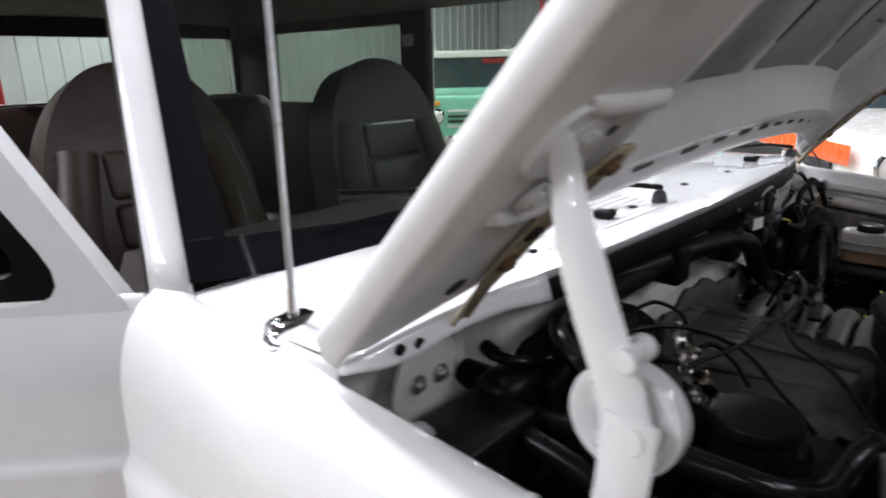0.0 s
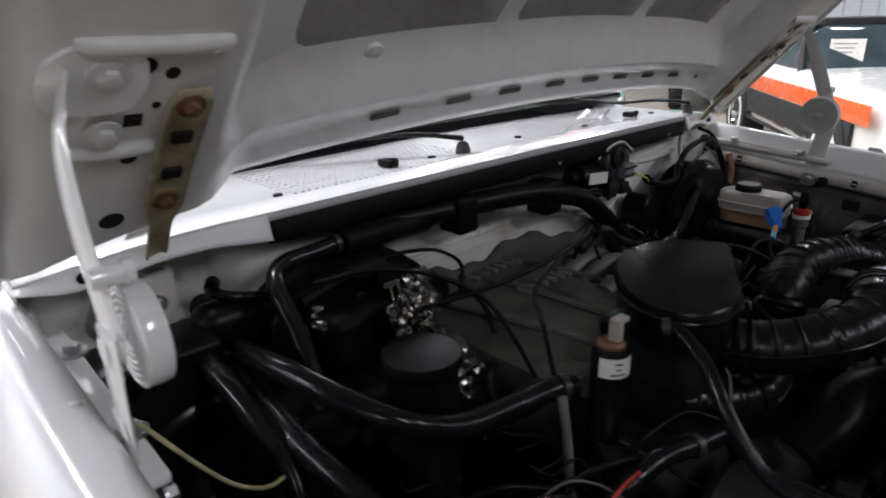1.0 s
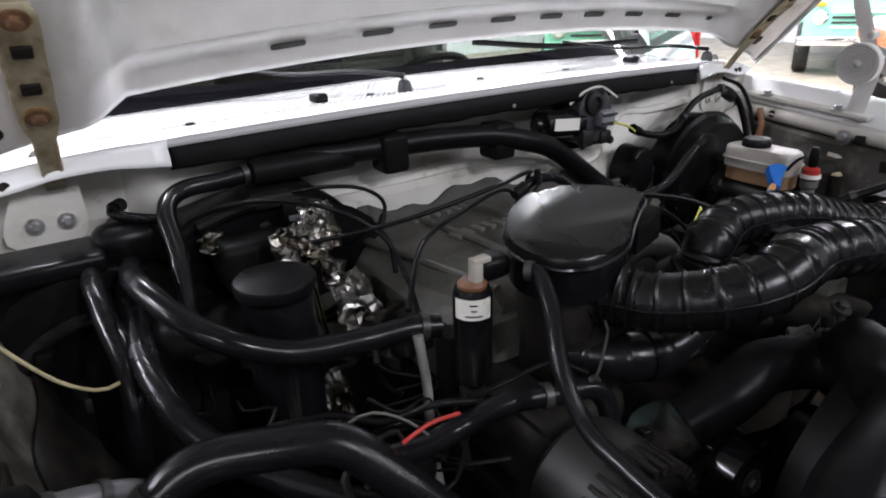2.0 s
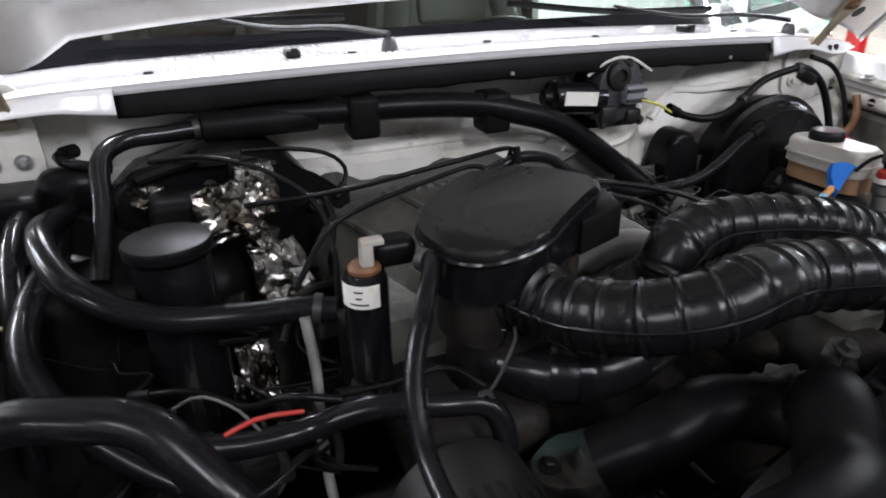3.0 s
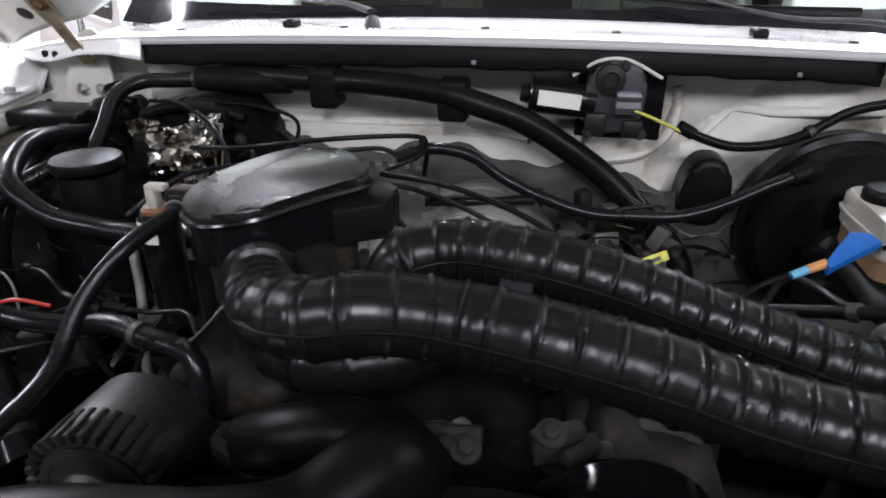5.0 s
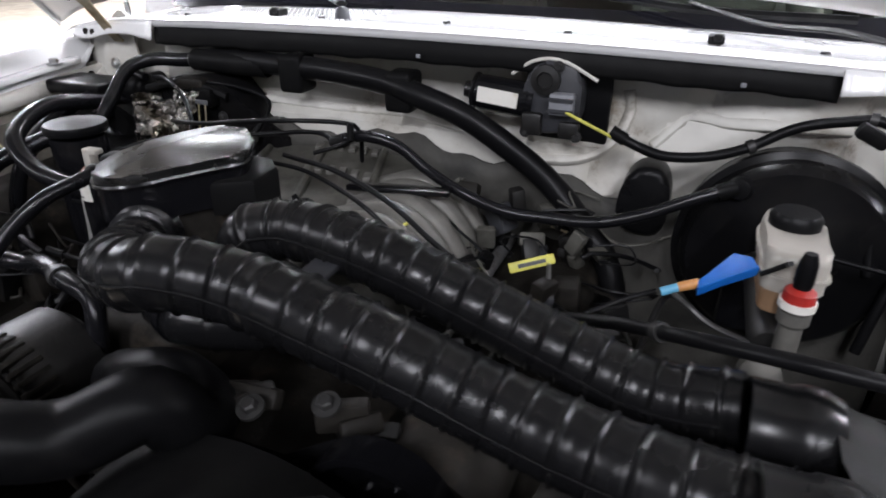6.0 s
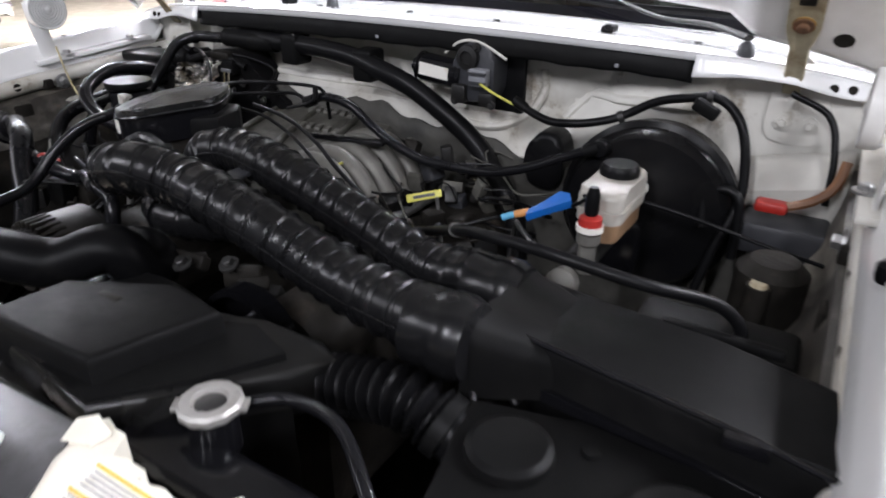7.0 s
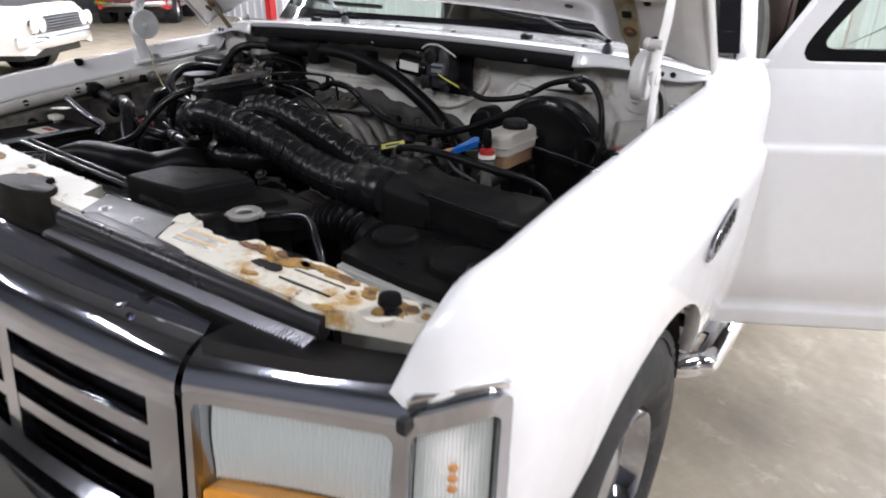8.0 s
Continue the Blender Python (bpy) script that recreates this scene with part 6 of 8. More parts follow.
for (x, z, r, nm) in ((0.02, 0.86, 0.085, "water_pump_pulley"), (0.20, 0.98, 0.07, "steering_pump_pulley"), (-0.13, 0.93, 0.038, "idler_pulley"), (0.05, 0.68, 0.09, "crank_pulley")):
    t = thing(nm, "black belt pulley at the front of the engine", "pulley", (x, -0.62, z), "belt pulleys")
    part("hub_bolt", bolt(bmesh.new(), (x, -0.632, z), (0, -1, 0), 0.010, 0.008), "dark_steel", t)
    part("disc", L((x, -0.60, z), (0, -1, 0), [(0.012, -0.09), (0.012, 0), (r, 0.0), (r, 0.03), (r - 0.008, 0.03), (r - 0.012, 0.014), (0.03, 0.012), (0.028, 0.03), (0, 0.032)], 32), "gloss_black", t)
pts = [(-0.25, 0.955), (-0.13, 0.97), (0.02, 0.945), (0.20, 1.05), (0.27, 0.98), (0.20, 0.91), (0.14, 0.68), (0.05, 0.59), (-0.04, 0.66), (-0.30, 0.915), (-0.325, 0.955), (-0.29, 0.993)]
be = thing("drive_belt", "ribbed black drive belt round the pulleys", "belt", (0, -0.62, 0.9), shift=(-0.009, 0.018, -0.012))
part("belt", sweep(bmesh.new(), [(x, -0.617, z) for x, z in pts] + [(-0.25, -0.617, 0.975)], 0.010, 6, flat=(1.0, 0.25), start=(0, 1, 0)), "rubber", be)
ac = thing("compressor", "dark air conditioning compressor beside the engine", "compressor", (0.24, -0.5, 0.85), shift=(-0.007, 0.011, -0.009))
part("body", L((0.235, -0.44, 0.96), (0, -1, 0), [(0, 0), (0.06, 0), (0.065, 0.01), (0.065, 0.13), (0.05, 0.15), (0, 0.15)], 28), "grime", ac)
part("port_block", B((0.25, -0.50, 1.025), (0.06, 0.07, 0.03), 0.008), "cast", ac)

# power steering reservoir, canister and other dark bodies on the passenger's side
ps = thing("filter_canister", "round black canister with a domed lid", "canister", (-0.525, -0.265, 0.95), shift=(0.003, 0.011, -0.003))
part("can", L((-0.522, -0.262, 0.90), (0, 0, 1), [(0, 0), (0.041, 0), (0.043, 0.1), (0.042, 0.237), (0, 0.237)], 30), "gloss_black", ps)
part("lid", L((-0.522, -0.262, 1.136), (0, 0, 1), [(0.043, 0.006), (0.047, 0.008), (0.048, 0.018), (0.046, 0.0215), (0.02, 0.0235), (0, 0.024)], 34), "old_rubber", ps)
cn = thing("ignition_coil", "black ignition coil with a white label and pale terminal", "coil", (-0.333, -0.383, 1.0))
CX, CY = -0.333, -0.383
part("body", L((CX, CY, 1.0), (0, 0, 1), [(0, 0), (0.023, 0), (0.0235, 0.10), (0.0235, 0.132), (0.020, 0.140), (0.0, 0.141)], 30), "gloss_black", cn)
part("label", sheet(bmesh.new(), lambda u, v: (CX + 0.0239 * math.cos(u), CY + 0.0239 * math.sin(u), 1.107 + 0.026 * v), steps(radians(180), radians(292), 12), [0, 1]), "label", cn, "white paper label")
for dz, w in ((0.018, 0.20), (0.011, 0.14), (0.004, 0.42)):
    part("label_print", sheet(bmesh.new(), lambda u, v, dz=dz: (CX + 0.0243 * math.cos(u), CY + 0.0243 * math.sin(u), 1.107 + dz + 0.0022 * v), steps(radians(238) - w, radians(238) + w, 6), [0, 1]), "ink", cn)
part("collar", L((CX, CY, 1.140), (0, 0, 1), [(0.017, 0), (0.0175, 0.004), (0.014, 0.008), (0.0, 0.008)], 22), "brown_wire", cn, "brown moulded collar")
part("terminal", B((CX + 0.002, CY - 0.004, 1.158), (0.013, 0.015, 0.026), 0.003), "fluid", cn, "pale terminal block")
part("terminal_cap", B((CX + 0.008, CY - 0.004, 1.172), (0.024, 0.014, 0.007), 0.002), "fluid", cn)
part("boot", B((CX + 0.034, CY + 0.012, 1.152), (0.046, 0.034, 0.030), 0.010, seg=3), "rubber", cn)
part("bracket", B((CX, CY + 0.030, 1.02), (0.05, 0.03, 0.10)), "grime", cn)

# crumpled foil and heat-shield scraps between the canisters
FOILS = ((-0.395, -0.197, 1.063, 0.036, 0.042, 0.4, 1), (-0.415, -0.167, 1.108, 0.022, 0.034, 0.7, 2), (-0.454, -0.151, 1.137, 0.034, 0.036, 0.5, 3), (-0.409, -0.131, 1.157, 0.024, 0.034, 0.1, 8),
         (-0.342, 0.037, 1.090, 0.026, 0.036, 0.6, 11), (-0.445, -0.211, 0.929, 0.024, 0.042, 0.2, 14), (-0.480, -0.221, 0.899, 0.016, 0.034, -0.3, 17), (-0.543, -0.074, 1.144, 0.026, 0.018, 0.9, 21))
for (cx, cy, cz, sx, sz, tilt, sd) in FOILS:
    fo = thing("heat_foil", "crumpled dirty silver heat foil behind the canisters", "foil", (cx, cy, cz), "heat foils")
    m = Matrix.Translation((cx, cy, cz)) @ Matrix.Rotation(tilt, 4, "Z") @ Matrix.Rotation(-0.5, 4, "X")

    def crumple(u, v):
        q = Vector((u * 2.2 + sd, v * 2.6, sd * 1.7))
        deep = 0.016 * noise.noise(q * 0.6) + 0.006 * noise.noise(q * 1.6) + 0.0026 * noise.noise(q * 4.3)
        edge = 0.16 * noise.noise(Vector((u * 4 + sd, v * 4, 3.3)))
        return m @ Vector((sx * (u + edge), deep, sz * (v + 0.16 * noise.noise(Vector((v * 4, u * 4 + sd, 7.7))))))
    fm = sheet(bmesh.new(), crumple, steps(-1, 1, 11), steps(-1, 1, 12))
    bmesh.ops.triangulate(fm, faces=fm.faces)
    thick(part("foil", fm, "foil", fo, sharp=8), 0.0008, 0)
blower = thing("heater_case", "large black moulded heater case against the firewall", "heater case", (-0.60, -0.1, 0.9), shift=(0.005, 0.005, 0.000))
part("case", B((-0.585, -0.085, 0.90), (0.30, 0.16, 0.34), 0.04, Matrix.Identity(4), 3), "plastic", blower)
part("upper_case", P([(-0.60, 1.0), (-0.60, 1.145), (-0.565, 1.172), (-0.53, 1.182), (-0.49, 1.192), (-0.43, 1.196), (-0.385, 1.188), (-0.355, 1.165), (-0.33, 1.135), (-0.30, 1.115), (-0.27, 1.10), (-0.27, 1.0)], -0.02, 0.055, lambda a, b, h: (a, -h + 0.012 * math.sin(a * 40), b), bevel=0.012), "booster", blower, "black upper heater case")
part("case_rib", sweep(bmesh.new(), [(-0.56, -0.06, 1.165), (-0.50, -0.062, 1.18), (-0.44, -0.062, 1.182), (-0.38, -0.06, 1.165)], 0.008, 8), "plastic", blower)
for x, z in ((-0.545, 1.13), (-0.47, 1.145), (-0.39, 1.13), (-0.33, 1.10)):
    part("screw", bolt(bmesh.new(), (x, -0.066, z), (0, -1, 0), 0.006, 0.006), "dark_steel", blower)
part("duct_box", B((-0.50, -0.09, 1.115), (0.10, 0.07, 0.07), 0.014, Matrix.Identity(4), 3), "plastic", blower)
shell = [(max(-0.815, -0.705 + 0.19 * math.cos(a)), 0.95 + 0.19 * math.sin(a)) for a in steps(radians(20), radians(200), 26)]
part("blower_shell", P(shell + [(-0.815, 0.70), (-0.52, 0.70)], 0, 0.10, lambda a, b, h: (a, 0.03 - h, b), bevel=0.012, seg=3), "plastic", blower, "round black blower shell")
part("blower_cover", L((-0.705, -0.066, 0.955), (0, -1, 0), [(0.135, 0), (0.135, 0.006), (0.126, 0.013), (0.117, 0.013), (0.112, 0.006), (0.075, 0.006), (0.070, 0.045), (0.058, 0.058), (0, 0.060)], 48), "gloss_black", blower, "round black blower cover")
part("lug", B((-0.770, -0.085, 1.045), (0.022, 0.02, 0.03), 0.005), "plastic", blower)
part("lug", B((-0.735, -0.122, 0.990), (0.016, 0.016, 0.022), 0.004), "dark_steel", blower)
part("flange", B((-0.745, -0.03, 1.150), (0.14, 0.09, 0.026), 0.008, seg=3), "rubber", blower, "black flange over the blower shell")

# hoses round the passenger's side
hose("suction_line", "black air conditioning suction line along the firewall", [(-0.606, -0.172, 1.080), (-0.594, -0.112, 1.149), (-0.591, -0.062, 1.197), (-0.562, -0.026, 1.212), (-0.504, -0.018, 1.214), (-0.430, -0.014, 1.219)], 0.0125, "gloss_black", "pipe", clamps=(0.9,))
t = hose("foam_covered_line", "thick foam-covered black line clipped to the firewall", [(-0.451, -0.018, 1.216), (-0.389, -0.015, 1.225), (-0.281, -0.028, 1.224), (-0.162, -0.046, 1.225), (-0.062, -0.057, 1.218), (0.004, -0.065, 1.203), (0.071, -0.062, 1.180), (0.137, -0.054, 1.140), (0.205, -0.049, 1.091), (0.263, -0.066, 1.040), (0.314, -0.088, 0.985), (0.338, -0.112, 0.906)], 0.019, "rubber", "pipe", n=18)
part("collar", L((-0.45, -0.022, 1.2185), (1, 0, 0), [(0.015, -0.015), (0.0195, -0.012), (0.0205, 0.14), (0.019, 0.145)], 20), "plastic", t, "foam sleeve end")
for x, z, y in ((-0.240, 1.217, -0.024), (-0.035, 1.208, -0.040)):
    part("clip", B((x, y - 0.008, z - 0.002), (0.046, 0.052, 0.062), 0.008, seg=3), "plastic", t, "black plastic line clip")
hose("heater_hose", "thick black heater hose looping round the canister", [(-0.630, 0.030, 1.115), (-0.648, -0.069, 1.134), (-0.651, -0.189, 1.154), (-0.612, -0.290, 1.131), (-0.539, -0.323, 1.097), (-0.454, -0.330, 1.085), (-0.395, -0.342, 1.087), (-0.360, -0.352, 1.083)], 0.0145, clamps=(0.02, 0.98))
hose("heater_hose", "second thick black heater hose running forward", [(-0.658, -0.011, 1.118), (-0.658, -0.112, 1.105), (-0.668, -0.218, 1.093), (-0.664, -0.307, 1.080), (-0.642, -0.357, 1.050), (-0.582, -0.409, 1.006), (-0.505, -0.462, 0.971)], 0.015, clamps=(0.04,))
hose("heater_hose", "third black heater hose dropping beside the blower", [(-0.650, 0.020, 1.125), (-0.689, -0.045, 1.138), (-0.693, -0.149, 1.121), (-0.686, -0.232, 1.070), (-0.696, -0.263, 0.998), (-0.703, -0.268, 0.902)], 0.0135, clamps=(0.04,))
hs2 = thing("hose_joint", "black rubber joint where both heater hoses leave the firewall", "joint", (-0.64, -0.01, 1.15), shift=(0.006, 0.002, -0.000))
part("joint", B((-0.645, -0.01, 1.15), (0.085, 0.06, 0.06), 0.022, Matrix.Identity(4), 3), "rubber", hs2)
part("stub", rod(bmesh.new(), (-0.645, 0.0, 1.15), (-0.645, 0.06, 1.15), 0.02), "rubber", hs2)
hose("drain_elbow", "short black elbow hose on the firewall", [(-0.634, 0.031, 1.192), (-0.648, 0.001, 1.194), (-0.638, -0.017, 1.189), (-0.609, -0.023, 1.181), (-0.585, -0.028, 1.177)], 0.0075, ends=(0,))
hose("lower_coolant_hose", "black coolant hose curving across the engine front", [(-0.719, -0.426, 1.045), (-0.664, -0.426, 1.078), (-0.594, -0.454, 1.085), (-0.546, -0.476, 1.079), (-0.505, -0.507, 1.038), (-0.464, -0.535, 0.990), (-0.408, -0.583, 0.934)], 0.020, clamps=(0.06, 0.94))
hose("bypass_hose", "black bypass hose with a red wire tie", [(-0.520, -0.479, 1.053), (-0.496, -0.479, 1.043), (-0.456, -0.469, 1.029), (-0.408, -0.461, 1.025), (-0.355, -0.473, 1.040), (-0.296, -0.492, 1.039), (-0.248, -0.500, 1.030), (-0.234, -0.513, 0.997), (-0.240, -0.515, 0.952)], 0.0125, clamps=(0.6,))
hose("breather_hose", "slim black hose from the inlet cover to the radiator side", [(-0.283, -0.424, 1.160), (-0.279, -0.436, 1.160), (-0.304, -0.484, 1.144), (-0.331, -0.530, 1.104), (-0.337, -0.575, 1.062), (-0.337, -0.625, 1.050), (-0.345, -0.695, 1.047), (-0.374, -0.775, 1.048), (-0.434, -0.829, 1.045)], 0.0092, clamps=(0.02,))
hose("dipstick_tube", "pale grey dipstick tube", [(-0.395, -0.360, 1.085), (-0.391, -0.369, 1.017), (-0.395, -0.385, 0.925), (-0.388, -0.418, 0.798)], 0.006, "cast_light", "tube")
hose("spark_lead", "thin black wire over the engine", [(-0.400, -0.350, 1.115), (-0.351, -0.292, 1.150), (-0.291, -0.233, 1.150), (-0.201, -0.194, 1.156), (-0.121, -0.169, 1.161), (-0.086, -0.174, 1.146)], 0.0035, "rubber", "wire")
hose("spark_lead", "black wire loop in front of the firewall", [(-0.536, -0.057, 1.188), (-0.468, -0.096, 1.197), (-0.399, -0.135, 1.182), (-0.345, -0.184, 1.146), (-0.335, -0.233, 1.096), (-0.345, -0.282, 1.056)], 0.0035, "rubber", "wire")
hose("frayed_cord", "pale frayed cord hanging beside the spring", [(-0.817, -0.222, 1.192), (-0.783, -0.232, 1.140), (-0.759, -0.236, 1.107), (-0.742, -0.237, 1.089), (-0.717, -0.237, 1.073), (-0.697, -0.236, 1.074)], 0.0022, "yellow_cord", "cord")
hose("bonding_wire", "red insulated wire tied to the hose", [(-0.488, -0.482, 1.057), (-0.458, -0.483, 1.067), (-0.420, -0.479, 1.060)], 0.0022, "red", "wire")
# silver air conditioning pipes near the battery
hose("metal_pipe", "polished metal refrigerant pipe with a sharp bend", [(-0.757, -0.538, 1.100), (-0.728, -0.523, 1.068), (-0.700, -0.508, 1.042), (-0.664, -0.493, 1.024), (-0.655, -0.501, 1.013), (-0.665, -0.530, 0.992), (-0.696, -0.584, 0.968), (-0.709, -0.608, 0.935)], 0.0105, "grey_chrome", "pipe")
hose("metal_pipe", "dull grey refrigerant pipe with a joint", [(-0.794, -0.425, 1.097), (-0.743, -0.414, 1.080), (-0.712, -0.404, 1.062), (-0.702, -0.400, 1.048), (-0.699, -0.405, 1.025), (-0.698, -0.415, 0.994), (-0.704, -0.430, 0.905)], 0.0105, "dull_pipe", "pipe", clamps=(0.1, 0.25))
bo2 = thing("line_grommet", "round black rubber grommet on the dark pipe", "grommet", (-0.80, -0.428, 1.10))
part("grommet", L((-0.812, -0.429, 1.104), (1, 0.1, -0.35), [(0, 0), (0.020, 0), (0.024, 0.008), (0.024, 0.026), (0.016, 0.034), (0, 0.034)], 22), "rubber", bo2)
part("stay", B((-0.822, -0.429, 1.100), (0.03, 0.03, 0.04), 0.004), "grime", bo2)
lg = thing("pipe_clip", "bright metal clip beside the polished pipe", "clip", (-0.72, -0.60, 1.09), shift=(0.013, -0.000, -0.007))
part("tab", box(bmesh.new(), (0, 0, 0), (0.05, 0.022, 0.003), 0.001, Matrix.Translation((-0.705, -0.585, 1.090)) @ Matrix.Rotation(0.4, 4, "Z")), "label", lg)
part("stem", rod(bmesh.new(), (-0.72, -0.59, 1.09), (-0.78, -0.60, 1.075), 0.004), "cast", lg)
bt = thing("battery", "black car battery with a red and white label", "battery", (-0.72, -0.66, 0.86))
part("case", B((-0.72, -0.66, 0.93), (0.19, 0.26, 0.17), 0.008), "plastic", bt)
part("top", B((-0.72, -0.66, 1.02), (0.18, 0.25, 0.02), 0.004), "plastic", bt)
part("label", B((-0.70, -0.64, 1.0312), (0.075, 0.05, 0.0015)), "label", bt, "white label")
part("label_stripe", B((-0.695, -0.63, 1.0325), (0.05, 0.014, 0.0012)), "red", bt, "red stripe")
for yy in (-0.57, -0.75):
    part("terminal", L((-0.77, yy, 1.03), (0, 0, 1), [(0.010, 0), (0.009, 0.018), (0, 0.018)], 14), "cast_light", bt)
part("cable_clamp", B((-0.77, -0.57, 1.045), (0.04, 0.03, 0.014), 0.004), "label", bt)
part("tray", B((-0.72, -0.66, 0.835), (0.24, 0.30, 0.02)), "grime", bt)
lt = thing("latch_bar", "black rod and latch bar along the radiator support", "latch", (-0.1, -0.83, 1.07), shift=(0.004, 0.008, -0.005))
for dy in (0, 0.018):
    part("rod", rod(bmesh.new(), (-0.42, -0.815 + dy, 1.083), (0.10, -0.842 + dy, 1.080), 0.005), "gloss_black", lt)
part("latch", P(smooth_loop([(-0.13, -0.99), (-0.01, -0.985), (0.03, -0.965), (0.0, -0.935), (-0.03, -0.95), (-0.05, -0.915), (-0.09, -0.94), (-0.13, -0.945)], 3), 1.02, 1.098, bevel=0.006), "grime", lt, "greasy black hood latch")
part("plate", P([(0.095, -0.895), (0.140, -0.965), (0.345, -0.962), (0.312, -0.918), (0.300, -0.885)], 1.080, 1.0885, bevel=0.002), "oily_plate", lt, "oily grey cover plate with two screws")
for xx, yy in ((0.165, -0.938), (0.255, -0.935)):
    part("bolt", bolt(bmesh.new(), (xx, yy, 1.0885), (0, 0, 1), 0.006, 0.004), "steel", lt)

# driver's side: wiper motor, booster, master cylinder, harness
wm = thing("wiper_motor", "black wiper motor with a pale label and grey gearbox", "motor", (0.15, 0.0, 1.2), shift=(0.004, 0.003, 0.000))
part("motor_body", L((0.06, -0.035, 1.215), (1, 0, -0.10), [(0, 0), (0.012, 0), (0.014, 0.012), (0.024, 0.016), (0.0265, 0.03), (0.0265, 0.11), (0, 0.11)], 28), "gloss_black", wm)
part("label", box(bmesh.new(), (0, 0, 0), (0.062, 0.002, 0.022), 0, Matrix.Translation((0.118, -0.0615, 1.212)) @ Matrix.Rotation(0.1, 4, "Y")), "label", wm, "pale blank label")
part("gearbox", P(smooth_loop([(-0.038, -0.045), (0.03, -0.045), (0.042, 0.0), (0.036, 0.042), (0.0, 0.055), (-0.036, 0.036)], 4), 0, 0.055, lambda a, b, h: (0.197 + a, 0.0 - h, 1.215 + b), bevel=0.010), "grey_plastic", wm, "grey cast gearbox")
part("connector", B((0.215, -0.064, 1.212), (0.035, 0.02, 0.03), 0.003), "conn", wm, "pale grey plug")
for dz in (-0.008, 0.008):
    part("plug_key", B((0.215, -0.076, 1.212 + dz), (0.036, 0.005, 0.004)), "grey_plastic", wm)
part("gear_boss", L((0.188, -0.052, 1.243), (0, -1, 0), [(0.022, 0), (0.021, 0.012), (0.012, 0.014), (0.011, 0.009), (0, 0.009)], 22), "alt", wm, "round gear boss")
part("foot", B((0.172, -0.056, 1.178), (0.03, 0.02, 0.034), 0.005), "alt", wm)
part("foot", B((0.226, -0.052, 1.172), (0.03, 0.018, 0.026), 0.005), "alt", wm)
for x, z in ((0.163, 1.165), (0.238, 1.165), (0.205, 1.262)):
    part("screw", bolt(bmesh.new(), (x, -0.058, z), (0, -1, 0), 0.005, 0.007), "dark_steel", wm)
for k in range(2):
    part("motor_band", L((0.074 + 0.082 * k, -0.035, 1.2136 - 0.0082 * k), (1, 0, -0.10), [(0.0265, 0), (0.0278, 0.001), (0.0278, 0.004), (0.0265, 0.005)], 26), "gloss_black", wm)
part("base_plate", B((0.21, 0.004, 1.20), (0.13, 0.012, 0.12), 0.004), "rubber", wm, "black rubber gasket plate")
part("rim", sweep(bmesh.new(), [(0.135, -0.048, 1.245), (0.17, -0.055, 1.268), (0.21, -0.056, 1.270), (0.26, -0.05, 1.245)], 0.002, 8, flat=(0.5, 1.2)), "bay_white", wm, "pale rim over the motor")
hose("motor_wire", "thin yellow-green wires leaving the motor plug", [(0.227, -0.073, 1.204), (0.252, -0.083, 1.197), (0.278, -0.079, 1.185), (0.296, -0.072, 1.176)], 0.0022, "yellow", "wire")
hose("wiring_harness", "black taped wiring harness arching over the booster", [(0.294, -0.067, 1.182), (0.324, -0.068, 1.168), (0.362, -0.075, 1.159), (0.399, -0.077, 1.161), (0.436, -0.066, 1.166), (0.474, -0.048, 1.177), (0.522, -0.040, 1.205), (0.572, -0.041, 1.219), (0.616, -0.046, 1.224), (0.652, -0.057, 1.197), (0.671, -0.070, 1.146), (0.677, -0.086, 1.084), (0.659, -0.109, 1.022), (0.644, -0.125, 0.941)], 0.0070, "rubber", "harness", clamps=(0.3, 0.5), ends=(0,))
hc = thing("harness_clip", "black plug block on the harness", "plug", (0.56, -0.05, 1.2), shift=(0.003, -0.006, 0.003))
part("block", box(bmesh.new(), (0, 0, 0), (0.040, 0.018, 0.020), 0.005, Matrix.Translation((0.600, -0.060, 1.208)) @ Matrix.Rotation(0.45, 4, "Y")), "plastic", hc)
bo = thing("brake_booster", "large round black brake booster on the firewall", "brake booster", (0.52, -0.03, 1.05), shift=(0.007, -0.002, 0.003))
BC = (0.532, -0.005, 1.038)
part("shell", L(BC, (0, -1, 0), [(0, 0), (0.125, 0), (0.135, 0.012), (0.135, 0.050), (0.143, 0.053), (0.143, 0.063), (0.134, 0.067), (0.130, 0.085), (0.122, 0.094), (0.07, 0.100), (0.05, 0.112), (0, 0.112)], 56), "booster", bo)
part("port", L((0.462, -0.100, 1.135), (-0.2, -1, 0.1), [(0.014, 0), (0.016, 0.006), (0.013, 0.016), (0, 0.018)], 20), "rubber", bo, "rubber check valve")
ms = thing("master_cylinder", "cast brake master cylinder with a milky reservoir", "brake cylinder", (0.52, -0.25, 1.05))
part("bore", L((0.512, -0.125, 1.035), (0, -1, 0), [(0, 0), (0.03, 0), (0.03, 0.02), (0.021, 0.025), (0.021, 0.17), (0.016, 0.18), (0, 0.18)], 24), "alt", ms)
rs = P(smooth_loop([(-0.026, -0.046), (0.026, -0.046), (0.031, 0.0), (0.029, 0.085), (-0.025, 0.09), (-0.030, 0.0)], 4), 1.090, 1.134, lambda a, b, h: (0.524 + a, -0.235 + b, h), bevel=0.010, seg=3)
part("reservoir", rs, "fluid", ms, "milky reservoir, yellowed")
